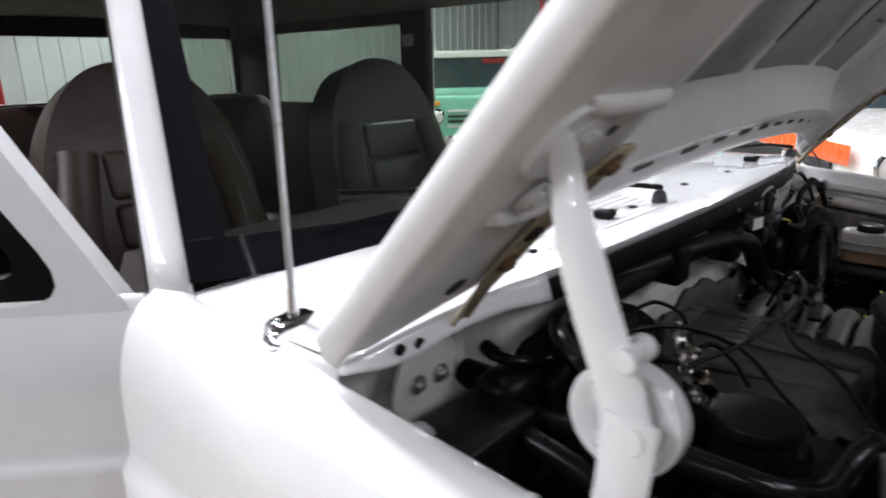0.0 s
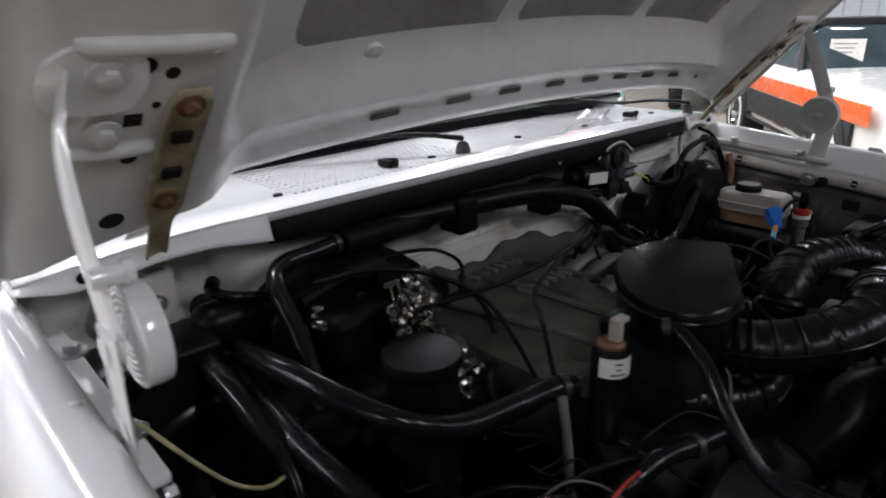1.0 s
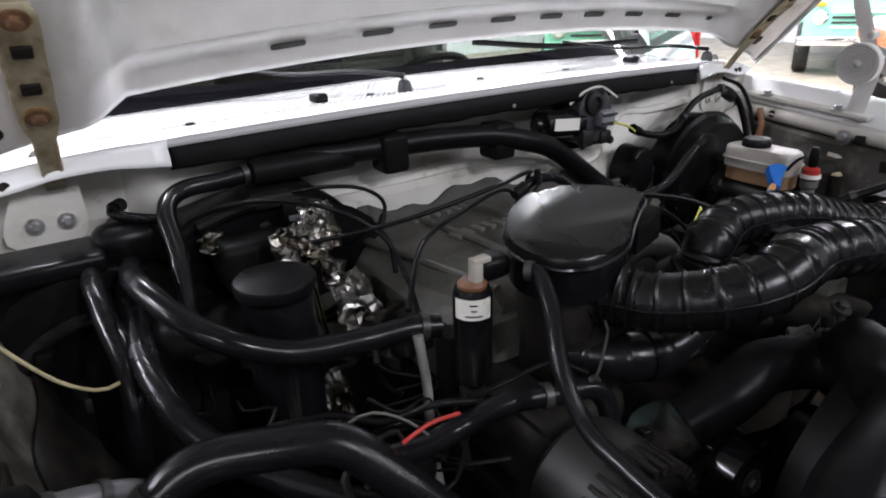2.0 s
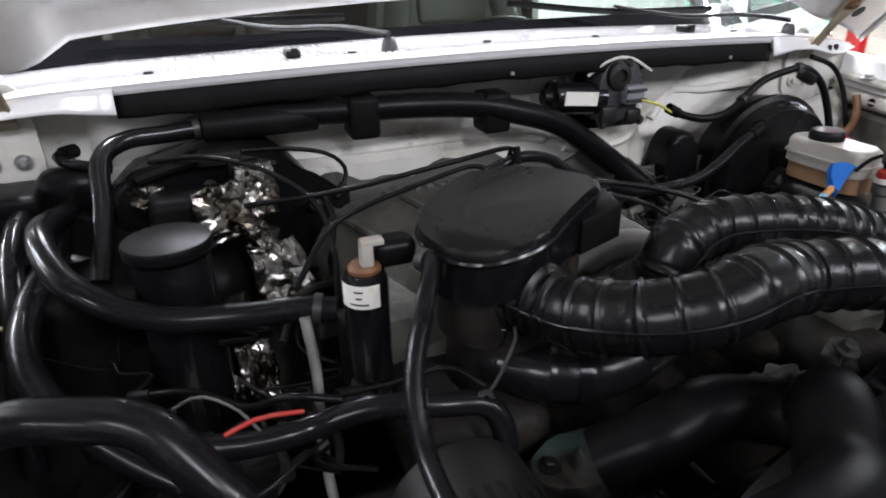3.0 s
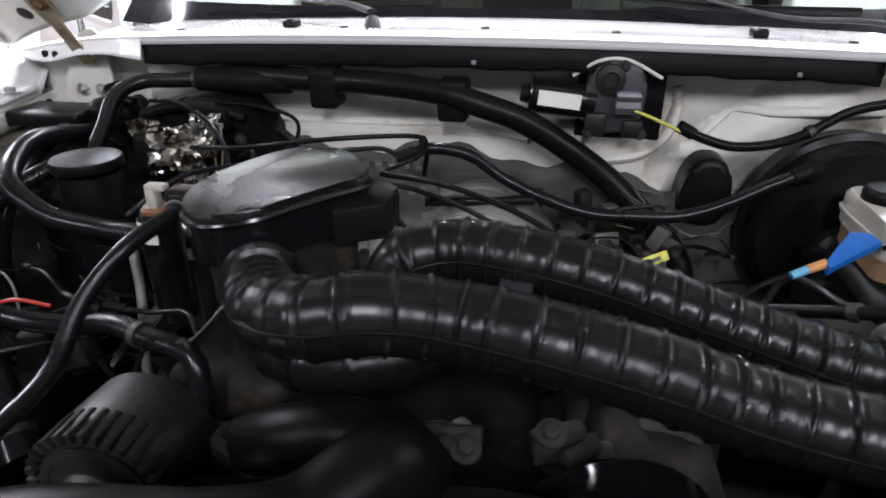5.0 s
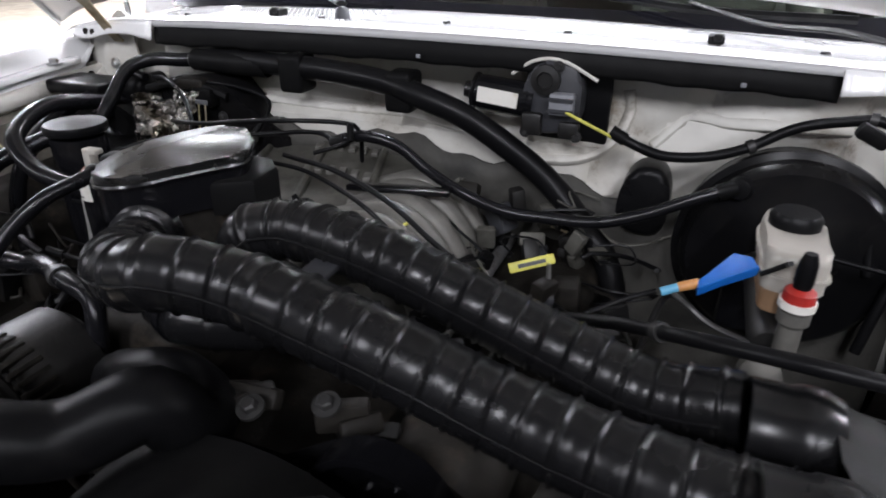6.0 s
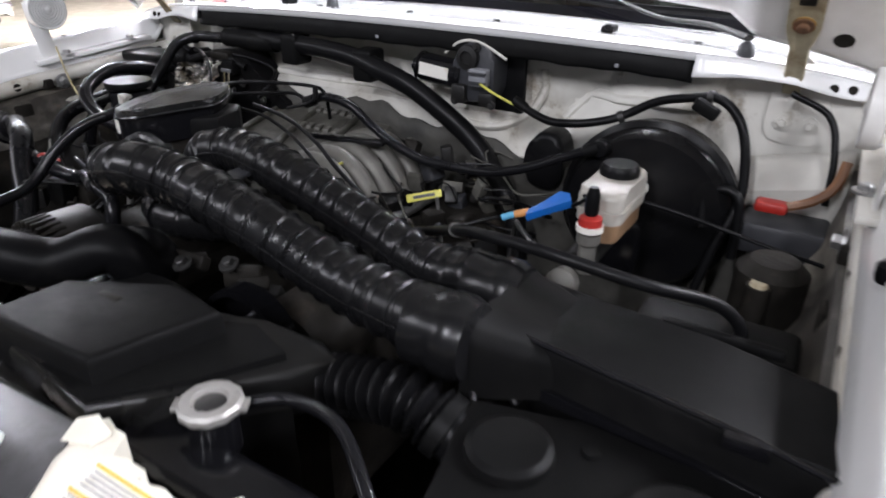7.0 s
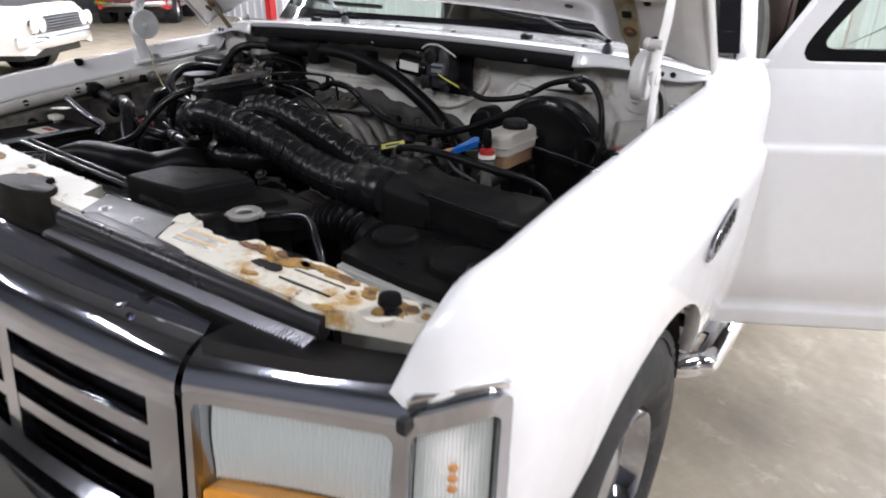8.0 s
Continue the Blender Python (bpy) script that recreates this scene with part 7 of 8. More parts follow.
part("reservoir_foot", P(smooth_loop([(-0.023, -0.042), (0.023, -0.042), (0.028, 0.0), (0.026, 0.08), (-0.022, 0.085), (-0.027, 0.0)], 4), 1.062, 1.091, lambda a, b, h: (0.524 + a, -0.235 + b, h)), "fluid_brown", ms, "brown fluid showing through")
part("seam", P(smooth_loop([(-0.029, -0.049), (0.029, -0.049), (0.034, 0.0), (0.032, 0.088), (-0.028, 0.093), (-0.033, 0.0)], 4), 1.106, 1.1095, lambda a, b, h: (0.524 + a, -0.235 + b, h)), "fluid", ms, "welded seam of the reservoir")
part("fill_cap", L((0.524, -0.195, 1.128), (0, 0, 1), [(0.026, 0), (0.028, 0.004), (0.028, 0.016), (0.024, 0.022), (0, 0.023)], 28), "rubber", ms, "black filler cap")
part("sensor", L((0.526, -0.312, 1.03), (0, 0, 1), [(0, 0), (0.012, 0), (0.012, 0.04), (0.016, 0.045), (0.016, 0.058), (0, 0.058)], 22), "cast_mid", ms, "pressure switch body")
part("sensor_rim", L((0.526, -0.312, 1.087), (0, 0, 1), [(0.018, 0.005), (0.018, 0.013), (0, 0.013)], 22), "label", ms, "white switch collar")
part("red_cap", L((0.526, -0.312, 1.10), (0, 0, 1), [(0.016, 0), (0.015, 0.010), (0.009, 0.014), (0, 0.014)], 20), "red", ms, "red switch cap")
part("boot", L((0.526, -0.312, 1.112), (0, 0, 1), [(0.008, 0), (0.010, 0.01), (0.009, 0.03), (0.006, 0.04), (0, 0.04)], 14), "rubber", ms)
part("valve_ball", L((0.505, -0.325, 1.015), (0, -1, 0.2), [(0, 0), (0.022, 0.004), (0.022, 0.022), (0.012, 0.03), (0, 0.031)], 20), "cast_mid", ms)
part("brake_pipe", sweep(bmesh.new(), [(0.495, -0.30, 1.03), (0.45, -0.31, 1.05), (0.42, -0.30, 1.065), (0.40, -0.27, 1.05), (0.38, -0.25, 0.95)], 0.004, 8), "dark_steel", ms, "steel brake pipe")
part("mount", B((0.512, -0.14, 1.0), (0.09, 0.03, 0.09), 0.01), "gloss_black", ms)
tp = thing("taped_connector", "wire connector wrapped in bright blue tape", "connector", (0.45, -0.29, 1.1))
part("tape", P([(-0.026, -0.015), (-0.004, -0.006), (0.030, 0.003), (0.022, 0.014), (0.004, 0.021), (-0.012, 0.008), (-0.028, -0.006)], -0.006, 0.006, lambda a, b, h: (0.458 + a, -0.287 + b * 1.3 - h * 0.4, 1.100 + h + b * 0.42 + a * 0.34 + 0.003 * math.sin(a * 120)), bevel=0.0015), "blue", tp)
part("crimp", rod(bmesh.new(), (0.412, -0.30, 1.083), (0.395, -0.305, 1.076), 0.005), "lightblue", tp, "pale blue crimp sleeve")
part("crimp_ring", rod(bmesh.new(), (0.432, -0.295, 1.090), (0.412, -0.30, 1.083), 0.0055), "copper", tp, "orange crimp ring")
part("lead", sweep(bmesh.new(), [(0.49, -0.285, 1.108), (0.51, -0.29, 1.125), (0.512, -0.305, 1.135)], 0.003, 8), "rubber", tp, "black lead")
part("lead", sweep(bmesh.new(), [(0.39, -0.305, 1.076), (0.36, -0.315, 1.065), (0.32, -0.34, 1.05)], 0.003, 8), "rubber", tp, "black lead")
hose("vacuum_hose", "black vacuum hose to the brake booster", [(-0.093, -0.169, 1.148), (-0.048, -0.168, 1.164), (0.005, -0.160, 1.154), (0.048, -0.158, 1.125), (0.108, -0.169, 1.101), (0.170, -0.166, 1.081), (0.236, -0.158, 1.077), (0.298, -0.149, 1.078), (0.357, -0.135, 1.094), (0.410, -0.120, 1.117), (0.462, -0.111, 1.139)], 0.0085, ends=(0, 1))
hose("cable", "thin black cable across the engine", [(-0.440, -0.132, 1.136), (-0.313, -0.192, 1.160), (-0.178, -0.213, 1.184), (-0.074, -0.177, 1.183), (-0.057, -0.156, 1.165), (-0.065, -0.138, 1.114)], 0.0035, "rubber", "cable")
hose("throttle_cable", "thin black throttle cable", [(-0.083, -0.309, 1.174), (-0.000, -0.322, 1.168), (0.084, -0.348, 1.150), (0.148, -0.371, 1.122), (0.211, -0.380, 1.086)], 0.0035, "rubber", "cable")
hose("throttle_cable", "second thin black throttle cable", [(-0.098, -0.326, 1.169), (-0.037, -0.325, 1.162), (0.045, -0.343, 1.139), (0.107, -0.349, 1.092), (0.151, -0.346, 1.042)], 0.003, "rubber", "cable")
hose("heater_valve_pipe", "black pipe across to the fender", [(0.254, -0.336, 1.031), (0.351, -0.396, 1.080), (0.435, -0.481, 1.134), (0.537, -0.517, 1.153), (0.642, -0.501, 1.137), (0.705, -0.455, 1.112), (0.733, -0.440, 1.085), (0.739, -0.440, 1.045), (0.739, -0.439, 0.997)], 0.0068, "rubber", "pipe", clamps=(0.3,))
pg = thing("column_grommet", "black rubber grommet boot on the firewall", "grommet", (0.345, -0.03, 1.08), shift=(0.006, 0.001, 0.001))
part("boot", P(smooth_loop([(-0.03, -0.05), (0.025, -0.055), (0.036, 0.0), (0.022, 0.042), (-0.015, 0.044), (-0.036, 0.005)], 4), 0, 0.055, lambda a, b, h: (0.343 + a, 0.0 - h, 1.082 + b), bevel=0.012, seg=3), "rubber", pg)
yt = thing("warning_tag", "yellow plastic tag on the dipstick", "tag", (0.238, -0.285, 1.06), shift=(-0.001, 0.004, -0.004))
m = Matrix.Translation((0.242, -0.278, 1.069)) @ Matrix.Rotation(0.35, 4, "Z") @ Matrix.Rotation(-0.45, 4, "X") @ Matrix.Rotation(-0.25, 4, "Y")
part("tag", box(bmesh.new(), (0, 0, 0), (0.058, 0.003, 0.013), 0.002, m), "yellow", yt)
part("tag_print", box(bmesh.new(), (0, -0.0018, 0), (0.035, 0.001, 0.005), 0, m), "ink", yt)
part("stem", rod(bmesh.new(), (0.262, -0.272, 1.07), (0.27, -0.26, 0.93), 0.003), "steel", yt)
pk = thing("wire_cluster", "tangle of dark plugs and wires beside the manifold", "wiring", (0.2, -0.3, 1.0), shift=(-0.001, 0.005, -0.005))
rnd = random.Random(7)
for k in range(16):
    x, y = rnd.uniform(0.13, 0.36), rnd.uniform(-0.42, -0.16)
    z = rnd.uniform(0.98, 1.04)
    part("plug", box(bmesh.new(), (0, 0, 0), (rnd.uniform(0.02, 0.04), rnd.uniform(0.02, 0.035), rnd.uniform(0.02, 0.045)), 0.004, Matrix.Translation((x, y, z)) @ Matrix.Rotation(rnd.uniform(0, 3), 4, "Z") @ Matrix.Rotation(rnd.uniform(-0.5, 0.5), 4, "X")), rnd.choice(("plastic", "grime", "grey_plastic")), pk)
for k in range(16):
    x, y = rnd.uniform(0.12, 0.36), rnd.uniform(-0.44, -0.14)
    p = [Vector((x, y, 1.0))]
    for j in range(4):
        p.append(p[-1] + Vector((rnd.uniform(-0.06, 0.06), rnd.uniform(-0.05, 0.05), rnd.uniform(-0.02, 0.03))))
    part("wire", sweep(bmesh.new(), p, rnd.choice((0.002, 0.003, 0.0045)), 6), rnd.choice(("rubber", "rubber", "grime", "brown_wire")), pk)
pk2 = thing("wire_cluster", "tangle of dark wires and brackets in front of the canisters", "wiring", (-0.45, -0.42, 0.98), shift=(0.001, 0.015, -0.005))
for k in range(14):
    x, y, z = rnd.uniform(-0.60, -0.30), rnd.uniform(-0.50, -0.12), rnd.uniform(0.92, 1.03)
    part("bracket", box(bmesh.new(), (0, 0, 0), (rnd.uniform(0.02, 0.06), rnd.uniform(0.02, 0.05), rnd.uniform(0.02, 0.05)), 0.004, Matrix.Translation((x, y, z)) @ Matrix.Rotation(rnd.uniform(0, 3), 4, "Z") @ Matrix.Rotation(rnd.uniform(-0.5, 0.5), 4, "X")), rnd.choice(("plastic", "grime", "grime", "alt")), pk2)
for k in range(22):
    x, y, z = rnd.uniform(-0.62, -0.28), rnd.uniform(-0.52, -0.10), rnd.uniform(0.98, 1.06)
    p = [Vector((x, y, z))]
    for j in range(4):
        p.append(p[-1] + Vector((rnd.uniform(-0.06, 0.06), rnd.uniform(-0.06, 0.06), rnd.uniform(-0.03, 0.02))))
    part("wire", sweep(bmesh.new(), p, rnd.choice((0.002, 0.003, 0.005)), 6), rnd.choice(("rubber", "rubber", "grime")), pk2)
# sensor plug with wires hanging in front of the heater case
sp = thing("sensor_plug", "black sensor plug with a pale face and hanging wires", "plug", (-0.421, -0.067, 1.14), shift=(0.002, 0.004, -0.002))
part("housing", B((-0.421, -0.062, 1.165), (0.042, 0.03, 0.032), 0.004), "plastic", sp)
part("face", B((-0.421, -0.0785, 1.158), (0.028, 0.004, 0.008), 0.001), "conn", sp, "pale grey plug face")
part("hood", B((-0.45, -0.055, 1.185), (0.06, 0.03, 0.02), 0.006), "grime", sp)
for k in range(4):
    x = -0.432 + 0.007 * k
    part("wire", sweep(bmesh.new(), [(x, -0.08, 1.155), (x + 0.002, -0.088, 1.12), (-0.424 + 0.003 * k, -0.10, 1.06), (-0.42 + 0.003 * k, -0.12, 0.98)], 0.0017, 6), ("rubber", "yellow_cord", "rubber", "tan")[k], sp)
th = thing("thermostat_housing", "corroded brown and teal thermostat housing with bolts", "housing", (-0.14, -0.55, 0.98), shift=(-0.006, 0.015, -0.008))
part("body", L((-0.143, -0.552, 0.915), (0.1, -0.2, 1), [(0.045, 0), (0.042, 0.03), (0.03, 0.05), (0.026, 0.075), (0, 0.08)], 22), "corroded", th)
part("flange", P(smooth_loop([(-0.06, -0.02), (0.0, -0.04), (0.06, -0.015), (0.055, 0.02), (0, 0.04), (-0.055, 0.02)], 4), 0, 0.014, lambda a, b, h: (-0.143 + a, -0.548 + b, 0.955 + h), bevel=0.003), "corroded", th)
for dx in (-0.045, 0.045):
    part("bolt", bolt(bmesh.new(), (-0.143 + dx, -0.548, 0.969), (0, 0, 1), 0.007, 0.008), "alt", th)
lk = thing("throttle_link", "short bright rod bent under the inlet cover", "rod", (-0.22, -0.5, 1.06), shift=(-0.005, 0.015, -0.008))
part("rod", sweep(bmesh.new(), [(-0.245, -0.515, 1.05), (-0.23, -0.51, 1.062), (-0.205, -0.495, 1.09), (-0.20, -0.485, 1.10)], 0.0018, 8), "dark_steel", lk)
part("eye", L((-0.247, -0.515, 1.048), (0, -1, 0.3), [(0.004, 0), (0.009, 0), (0.009, 0.005), (0.004, 0.005)], 16), "dark_steel", lk)
for (cx, cy, cz, sd) in ((0.06, -0.585, 1.01, 1), (0.13, -0.565, 1.02, 2), (-0.01, -0.57, 1.0, 5)):
    r3 = random.Random(sd)
    br = thing("pump_bracket", "grey cast accessory bracket behind the belt", "bracket", (cx, cy, cz), "accessory brackets")
    for k in range(3):
        m = Matrix.Translation((cx + r3.uniform(-0.03, 0.03), cy + r3.uniform(-0.015, 0.015), cz + r3.uniform(-0.02, 0.02))) @ Matrix.Rotation(r3.uniform(0, 3), 4, "Z") @ Matrix.Rotation(r3.uniform(-0.7, 0.7), 4, "X")
        part("arm", box(bmesh.new(), (0, 0, 0), (r3.uniform(0.04, 0.07), r3.uniform(0.012, 0.02), r3.uniform(0.015, 0.03)), 0.004, m), "grime" if k else "alt", br)
    part("bolt", bolt(bmesh.new(), (cx, cy - 0.012, cz + 0.025), (0, -0.4, 1), 0.008, 0.010), "dark_steel", br)
# loose wires round the throttle and over the runners
for k, (pts, r, mt) in enumerate((([(-0.064, -0.322, 1.124), (-0.014, -0.336, 1.078), (0.037, -0.328, 1.064), (0.082, -0.322, 1.068)], 0.0022, "yellow_cord"),
                                  ([(-0.054, -0.331, 1.113), (-0.003, -0.313, 1.084), (0.047, -0.293, 1.079), (0.068, -0.264, 1.085)], 0.0022, "yellow"),
                                  ([(-0.058, -0.180, 1.182), (-0.059, -0.184, 1.161), (-0.076, -0.189, 1.151), (-0.102, -0.214, 1.145)], 0.003, "rubber"),
                                  ([(-0.299, -0.095, 1.117), (-0.279, -0.075, 1.148), (-0.299, -0.045, 1.168), (-0.359, -0.046, 1.183), (-0.418, -0.051, 1.188)], 0.0032, "rubber"),
                                  ([(-0.359, -0.115, 1.117), (-0.330, -0.135, 1.137), (-0.320, -0.164, 1.117), (-0.330, -0.194, 1.087)], 0.004, "rubber"),
                                  ([(-0.381, -0.445, 1.044), (-0.332, -0.436, 1.034), (-0.273, -0.456, 1.052), (-0.244, -0.485, 1.042)], 0.003, "rubber"),
                                  ([(-0.575, -0.346, 1.026), (-0.516, -0.376, 1.036), (-0.468, -0.406, 1.025), (-0.429, -0.445, 1.054), (-0.381, -0.455, 1.044)], 0.004, "rubber"),
                                  ([(-0.545, -0.423, 1.046), (-0.507, -0.444, 1.076), (-0.477, -0.463, 1.069), (-0.459, -0.482, 1.053)], 0.0016, "cast"))):
    hose("loose_wire", "thin loose wire in the engine bay", pts, r, mt, "wire", ends=(0,), group="loose wires")
pk3 = thing("wire_cluster", "dark plugs, brackets and wires between manifold and firewall", "wiring", (0.12, -0.12, 1.0), shift=(0.003, 0.005, -0.003))
for k in range(22):
    x, y = rnd.uniform(0.02, 0.30), rnd.uniform(-0.17, -0.05)
    z = rnd.uniform(1.0, 1.075) - 0.12 * max(0, x - 0.15)
    part("plug", box(bmesh.new(), (0, 0, 0), (rnd.uniform(0.015, 0.04), rnd.uniform(0.012, 0.03), rnd.uniform(0.015, 0.05)), 0.004, Matrix.Translation((x, y, z)) @ Matrix.Rotation(rnd.uniform(0, 3), 4, "Z") @ Matrix.Rotation(rnd.uniform(-0.6, 0.6), 4, "X")), rnd.choice(("plastic", "grime", "grey_plastic", "alt", "cast")), pk3)
for k in range(20):
    p = [Vector((rnd.uniform(0.0, 0.30), rnd.uniform(-0.22, -0.04), rnd.uniform(1.03, 1.09)))]
    for j in range(4):
        p.append(p[-1] + Vector((rnd.uniform(-0.05, 0.05), rnd.uniform(-0.05, 0.04), rnd.uniform(-0.03, 0.02))))
    part("wire", sweep(bmesh.new(), p, rnd.choice((0.0016, 0.0022, 0.0035)), 6), rnd.choice(("rubber", "rubber", "rubber", "grime", "tan", "cast")), pk3)
part("stay", box(bmesh.new(), (0, 0, 0), (0.15, 0.022, 0.008), 0.002, Matrix.Translation((0.02, -0.20, 1.105)) @ Matrix.Rotation(0.2, 4, "Z")), "gloss_black", pk3, "flat black stay over the runners")
# cruise servo and relay block at the driver's corner
fb = thing("relay_block", "dark relay block with a red terminal cover", "relay block", (0.72, -0.05, 1.0), shift=(0.007, -0.008, 0.004))
part("block", B((0.735, -0.03, 1.03), (0.12, 0.10, 0.05), 0.008), "grey_plastic", fb)
part("red_cover", B((0.712, -0.055, 1.078), (0.045, 0.03, 0.016), 0.005), "red", fb, "red terminal cover")
part("bracket", B((0.745, -0.03, 0.96), (0.08, 0.08, 0.12), 0.004), "apron", fb)
part("wire", sweep(bmesh.new(), [(0.728, -0.053, 1.078), (0.762, -0.045, 1.092), (0.785, -0.035, 1.115), (0.792, -0.02, 1.15)], 0.0075, 8), "brown_wire", fb, "thick brown wire")
hose("ground_cable", "black cable hanging at the hinge", [(0.705, 0.019, 1.231), (0.761, 0.008, 1.207), (0.781, -0.012, 1.157), (0.787, -0.032, 1.086)], 0.005, "rubber", "cable")
hose("harness_loop", "black wire loop beside the booster", [(0.634, -0.105, 1.043), (0.629, -0.096, 1.088), (0.653, -0.092, 1.104), (0.679, -0.097, 1.089), (0.685, -0.106, 1.003)], 0.007, "rubber", "harness")
hose("hood_cable", "thin black cable to the fender", [(0.561, -0.174, 1.091), (0.641, -0.166, 1.077), (0.722, -0.159, 1.059), (0.803, -0.152, 1.044)], 0.003, "rubber", "cable")
sv = thing("servo_canister", "black servo canister beside the booster", "canister", (0.74, -0.22, 0.98), shift=(0.001, -0.008, 0.003))
part("can", L((0.745, -0.21, 0.95), (0, 0, 1), [(0, 0), (0.045, 0), (0.045, 0.10), (0.03, 0.115), (0, 0.115)], 26), "grime", sv)
part("bracket", B((0.765, -0.20, 0.93), (0.09, 0.06, 0.05), 0.004), "grime", sv)
part("yellow_cap", L((0.735, -0.255, 1.045), (0, 0, 1), [(0.012, 0), (0.010, 0.005), (0, 0.005)], 14), "tan", sv, "dull yellow cap")
part("can", L((0.735, -0.255, 0.94), (0, 0, 1), [(0.016, 0), (0.016, 0.105), (0, 0.105)], 14), "grime", sv)

# ---- other cars in the hall ----
def add_car(name, label, at, turn, length, body, band=None, roof=None, height=1.4, whitewall=False, quad=False, group="cars in the hall", hood="", lower=""):
    """A parked classic car: body loft, glasshouse, wheels, lamps and bumper. The nose points to -y of its own axes."""
    m = Matrix.Translation((*at, 0)) @ Matrix.Rotation(radians(turn), 4, "Z")
    c = thing(name, label, "car", (*at, 0), group)
    hl, hw = length / 2, 0.88
    prof = [(-hl, 0.78), (-hl + 0.06, 0.90), (-hl * 0.35, 0.97), (hl * 0.45, 0.99), (hl - 0.1, 0.93), (hl, 0.80)]
    def bd(u, v):
        y = -hl + length * u
        zt = lerp(y, prof)
        nose = 1 - 0.10 * abs(2 * u - 1) ** 6
        a = math.pi * v
        x = -math.cos(a) * hw * nose
        x = max(-hw * nose, min(hw * nose, x * 1.25))
        z = 0.36 + (zt - 0.36) * min(1.0, math.sin(a) * 1.5)
        return m @ Vector((x, y, z + 0.03 * math.sin(a) ** 3))
    part("body", sheet(bmesh.new(), bd, steps(0, 1, 40), steps(0, 1, 28)), body, c, sharp=50)
    for e in (0, 1):
        part("end_panel", sheet(bmesh.new(), lambda u, v: Vector(bd(e, u)) * (1 - v) + (m @ Vector((0, (-hl if e == 0 else hl) * 1.005, 0.55))) * v, steps(0, 1, 28), steps(0, 1, 4)), body, c)
    if hood:
        part("hood_panel", sheet(bmesh.new(), lambda u, v: Vector(bd(0.03 + 0.30 * u, 0.30 + 0.40 * v)) + Vector((0, 0, 0.012 + 0.01 * math.sin(v * 3.14))), steps(0, 1, 8), steps(0, 1, 8)), hood, c, "black hood panel")
    # made-up black cover standing in for the dark undercarriage below the band
    if lower:
        for s in (-1, 1):
            part("lower_cover", box(bmesh.new(), (s * (hw - 0.002), 0, 0.52), (0.03, length * 0.80, 0.34), 0.01, m), lower, c, "black cover standing in for the dark undercarriage")
    part("underbody", box(bmesh.new(), (0, 0, 0.38), (1.5, length - 0.3, 0.2), 0.02, m), "soft_black", c)
    g0, g1 = -hl * 0.15, hl * 0.55
    def gh(u, v):
        y = g0 + (g1 - g0) * u
        a = math.pi * v
        up = min(1, min(u, 1 - u) * 4)
        return m @ Vector((-math.cos(a) * (0.80 - 0.12 * up * math.sin(a)), y, 0.94 + (height - 0.97) * up * min(1, math.sin(a) * 1.4)))
    part("glasshouse", sheet(bmesh.new(), gh, steps(0, 1, 24), steps(0, 1, 20)), "far_glass", c, "dark car windows", sharp=50)
    part("roof", prism(bmesh.new(), rounded_rect(-0.60, g0 + 0.42, 0.60, g1 - 0.42, 0.12), height - 0.03, height + 0.05, lambda a, b, h: m @ Vector((a, b, h)), bevel=0.03), roof or body, c)
    for s in (-1, 1):
        for (ya, yb) in ((g0 + 0.05, g0 + 0.45), (g1 - 0.05, g1 - 0.45)):
            part("pillar", sweep(bmesh.new(), [m @ Vector((s * 0.78, ya, 0.95)), m @ Vector((s * 0.72, (ya + yb) / 2, (0.95 + height) / 2 + 0.03)), m @ Vector((s * 0.62, yb, height - 0.01))], 0.035, 8), roof or body, c)
        if band:
            part("side_band", sheet(bmesh.new(), lambda u, v, s=s: m @ Vector((s * (hw + 0.012 + 0.006 * math.sin(v * 3.1)), -hl * 0.93 + length * 0.93 * u, 0.70 + 0.16 * v)), steps(0, 1, 10), steps(0, 1, 4)), band, c, "orange band along the side")
        part("sill_strip", box(bmesh.new(), (s * (hw + 0.004), 0, 0.42), (0.02, length * 0.55, 0.05), 0.005, m), "chrome", c)
        for yy in (-hl * 0.62, hl * 0.60):
            wc = m @ Vector((s * 0.70, yy, 0.34))
            ax = m.to_3x3() @ Vector((s, 0, 0))
            w = part("wheel", L(wc, ax, [(0, 0.15), (0.10, 0.17), (0.16, 0.16), (0.19, 0.20), (0.20, 0.20), (0.20, 0.0)], 28), "chrome", c, "chromed wheel cover")
            part("tyre", L(wc, ax, [(0.20, 0.0), (0.32, 0.0), (0.34, 0.04), (0.34, 0.16), (0.32, 0.205), (0.20, 0.21)], 32), "tyre", w)
            if whitewall:
                part("whitewall", L(wc, ax, [(0.215, 0.2125), (0.285, 0.2125)], 28), "cream", w, "white tyre band")
            part("arch", L(m @ Vector((s * 0.905, yy, 0.36)), ax, [(0.41, -0.25), (0.41, 0.0), (0.37, -0.02), (0.37, -0.25)], 28), "soft_black", c)
    part("bumper", sweep(bmesh.new(), [m @ Vector((-0.86, -hl + 0.16, 0.50)), m @ Vector((-0.6, -hl - 0.06, 0.50)), m @ Vector((0, -hl - 0.09, 0.50)), m @ Vector((0.6, -hl - 0.06, 0.50)), m @ Vector((0.86, -hl + 0.16, 0.50))], 0.07, 10, flat=(0.6, 1.0)), "chrome", c, "chromed bumper")
    part("grille", box(bmesh.new(), (0, -hl - 0.012, 0.70), (1.55 if quad else 1.1, 0.05, 0.20), 0.015, m), "soft_black", c, "dark grille")
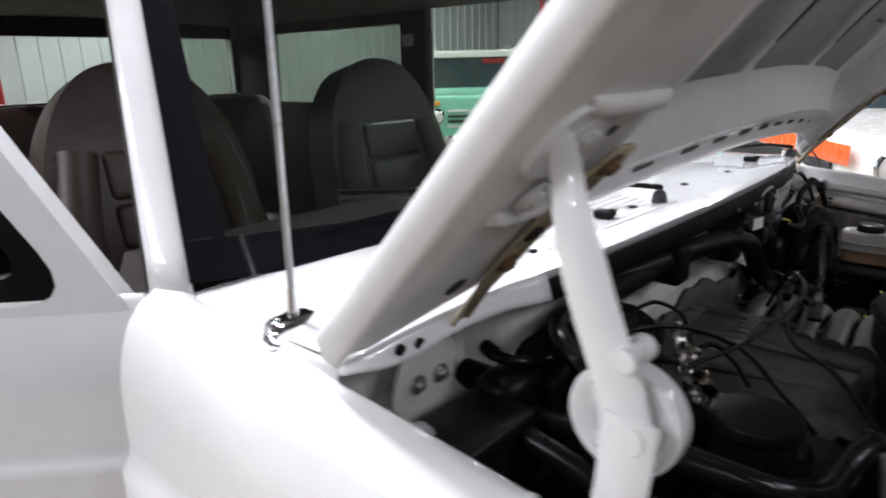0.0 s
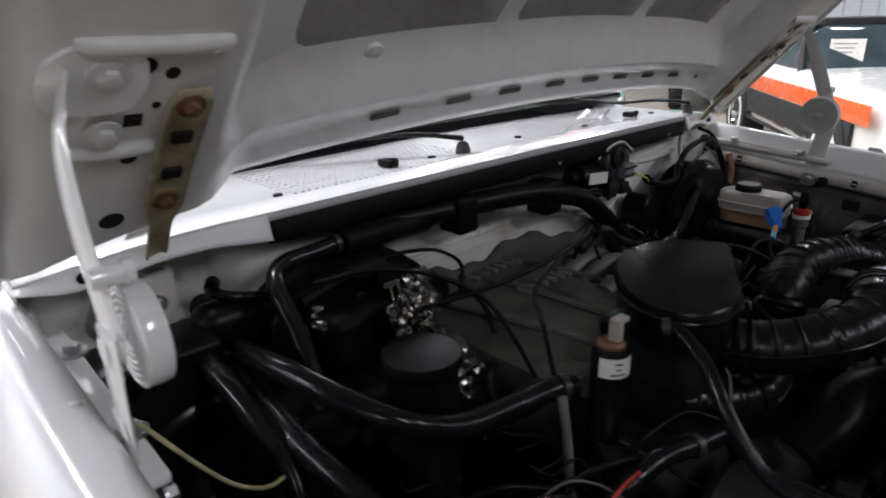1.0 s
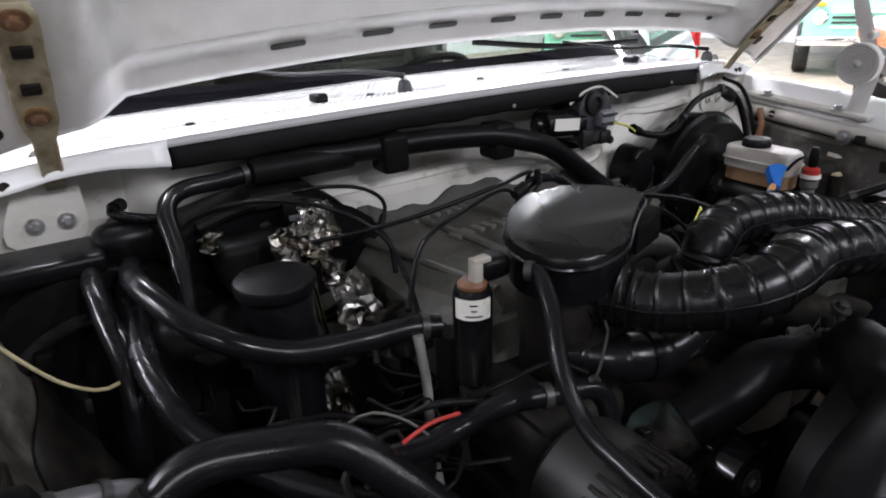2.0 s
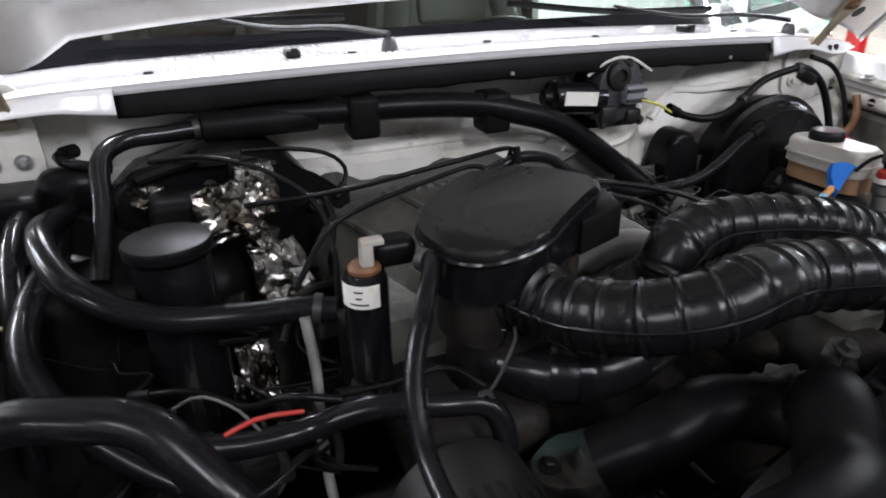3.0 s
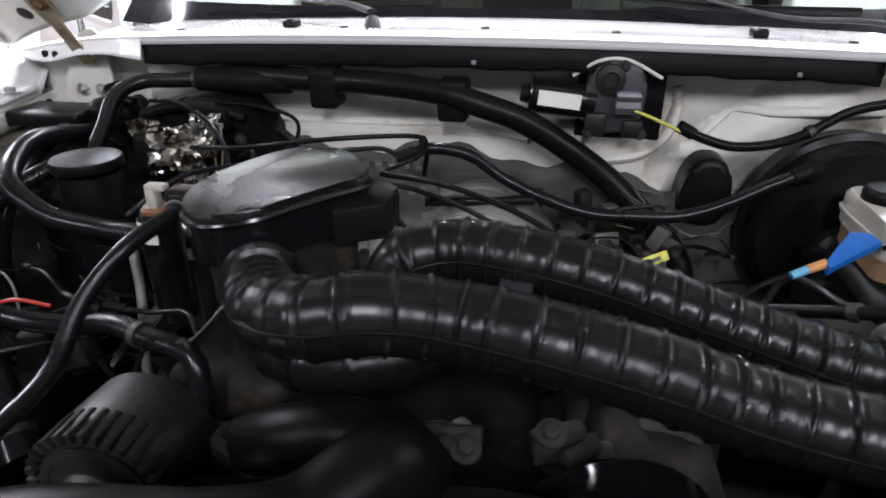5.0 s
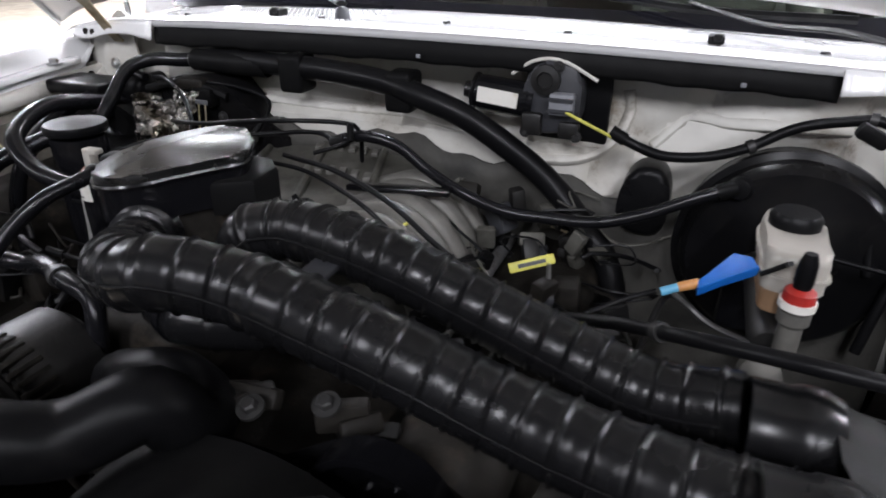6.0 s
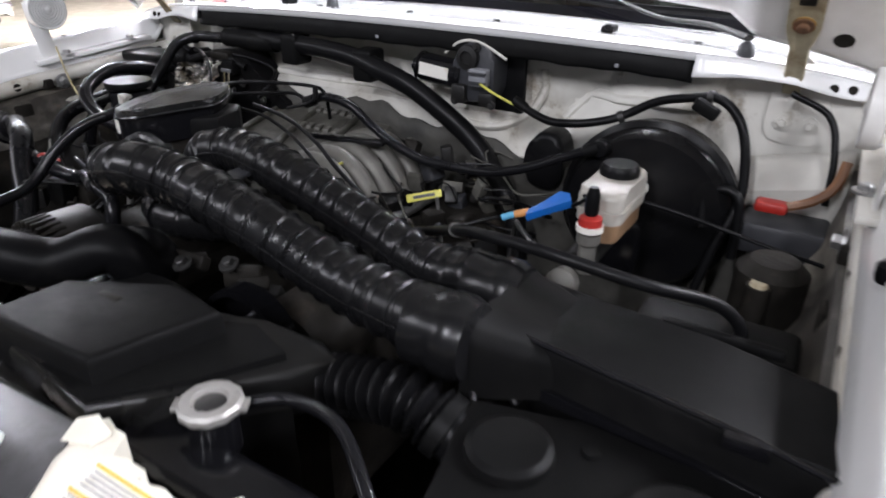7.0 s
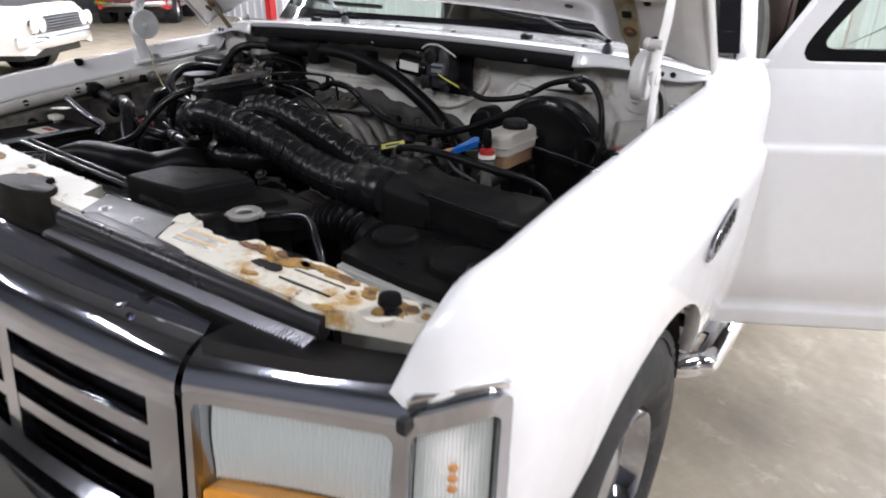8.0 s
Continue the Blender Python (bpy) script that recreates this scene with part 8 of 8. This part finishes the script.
    for k in range(5):
        part("grille_bar", box(bmesh.new(), (0, -hl - 0.045, 0.63 + 0.035 * k), (1.02, 0.012, 0.008), 0, m), "grey_chrome", c)
    for s in (-1, 1):
        for xx in ((0.56, 0.74) if quad else (0.68,)):
            r = 0.085 if quad else 0.11
            hlp = part("headlamp", L(m @ Vector((s * xx, -hl - 0.02, 0.71)), m.to_3x3() @ Vector((0, -1, 0)), [(r + 0.02, 0), (r + 0.018, 0.03), (r, 0.035), (r * 0.98, 0.02)], 26), "chrome", c, "round headlamp")
            part("lens", L(m @ Vector((s * xx, -hl - 0.04, 0.71)), m.to_3x3() @ Vector((0, -1, 0)), [(r, 0), (r * 0.7, 0.02), (0, 0.03)], 22), "lens_back", hlp)
    return c


add_car("classic_coupe", "cream and orange classic car with a black top and whitewall tyres", (6.8, 1.1), -53, 4.6, "cream", "orange", "soft_black", 1.42, True, lower="soft_black")
add_car("muscle_car", "white muscle car with four round headlamps and a chromed bumper", (-10.13, 1.42), 128.7, 4.9, "cream", None, "cream", 1.32, False, True, hood="soft_black")
pc = thing("price_card", "pale blue paper card behind the classic car windshield", "card", (6.46, 1.28, 1.05))
dv = (Vector((-0.98, -0.80, 1.53)) - Vector((6.46, 1.28, 1.16))).normalized()
m = Matrix.Translation(Vector((6.46, 1.28, 1.16)) + dv * 0.02) @ dv.to_track_quat("Z", "Y").to_matrix().to_4x4()
part("card", box(bmesh.new(), (0, 0, 0), (0.30, 0.21, 0.004), 0, m), "label", pc)
for k in range(3):
    part("print_line", box(bmesh.new(), (-0.02, 0.06 - 0.04 * k, 0.003), (0.2 - 0.03 * k, 0.012, 0.002), 0, m), "conn", pc)
add_car("lime_car", "lime green car parked far off in the hall", (-16.2, 6.0), 60, 4.4, "lime", None, "lime", 1.35)
add_car("red_car", "red car with black tyres parked far off", (-15.9, 8.94), 46, 3.6, "red_car", None, "red_car", 1.3)


def add_pickup(label, at, turn, body):
    """An upright old off-roader seen from its nose, which points to -y of its own axes."""
    m = Matrix.Translation((*at, 0)) @ Matrix.Rotation(radians(turn), 4, "Z")
    c = thing("old_off_roader", label, "car", (*at, 0), "cars in the hall")
    W = lambda a, b, h: m @ Vector((a, b, h))
    part("hood_box", prism(bmesh.new(), rounded_rect(-0.80, -1.9, 0.80, -0.6, 0.08), 0.55, 1.12, W, bevel=0.05, seg=3), body, c)
    part("cab_lower", prism(bmesh.new(), rounded_rect(-0.86, -0.65, 0.86, 1.9, 0.06), 0.5, 1.18, W, bevel=0.03), body, c)
    part("cab_top", prism(bmesh.new(), rounded_rect(-0.80, -0.50, 0.80, 1.85, 0.1), 1.18, 1.66, W), "far_glass", c, "dark cab windows")
    part("roof", prism(bmesh.new(), rounded_rect(-0.84, -0.56, 0.84, 1.9, 0.1), 1.64, 1.74, W, bevel=0.04, seg=3), "cream", c, "cream roof")
    for s in (-1, 1):
        part("pillar", sweep(bmesh.new(), [W(s * 0.81, -0.62, 1.16), W(s * 0.80, -0.55, 1.4), W(s * 0.79, -0.50, 1.68)], 0.04, 8), body, c)
        hl = part("headlamp", L(W(s * 0.60, -1.91, 0.84), m.to_3x3() @ Vector((0, -1, 0)), [(0.11, 0), (0.105, 0.03), (0.09, 0.035), (0, 0.05)], 24), "chrome", c, "round headlamp")
        part("lens", L(W(s * 0.60, -1.94, 0.84), m.to_3x3() @ Vector((0, -1, 0)), [(0.088, 0), (0.06, 0.02), (0, 0.028)], 20), "lens_back", hl)
        part("turn_signal", box(bmesh.new(), (s * 0.62, -1.93, 1.02), (0.14, 0.05, 0.06), 0.012, m), "amber", c, "amber turn signal")
        for yy in (-1.25, 1.2):
            wc, ax = W(s * 0.66, yy, 0.37), m.to_3x3() @ Vector((s, 0, 0))
            w = part("wheel", L(wc, ax, [(0, 0.15), (0.12, 0.16), (0.20, 0.2), (0.20, 0.0)], 24), "grey_chrome", c)
            part("tyre", L(wc, ax, [(0.20, 0.0), (0.34, 0.0), (0.37, 0.04), (0.37, 0.17), (0.34, 0.21), (0.20, 0.21)], 28), "tyre", w)
        part("roof_rail", sweep(bmesh.new(), [W(s * 0.6, -0.3, 1.74), W(s * 0.6, -0.2, 1.80), W(s * 0.6, 1.5, 1.80), W(s * 0.6, 1.6, 1.74)], 0.015, 8), "chrome", c)
    for k in range(4):
        part("grille_bar", box(bmesh.new(), (0, -1.915, 0.70 + 0.07 * k), (0.9, 0.03, 0.03), 0.006, m), "cream" if k in (0, 3) else "soft_black", c)
    part("bumper", box(bmesh.new(), (0, -2.0, 0.52), (1.7, 0.1, 0.14), 0.03, m), "chrome", c, "chromed bumper")
    part("windshield_band", box(bmesh.new(), (0.3, -0.515, 1.58), (0.35, 0.01, 0.08), 0, m), "red", c, "red sticker on the windshield")
    return c


add_pickup("mint green old off-roader with a cream roof", (7.3, 6.5), -48, "mint")
add_pickup("mint green old off-roader with amber signals", (11.2, 4.6), -62, "mint")
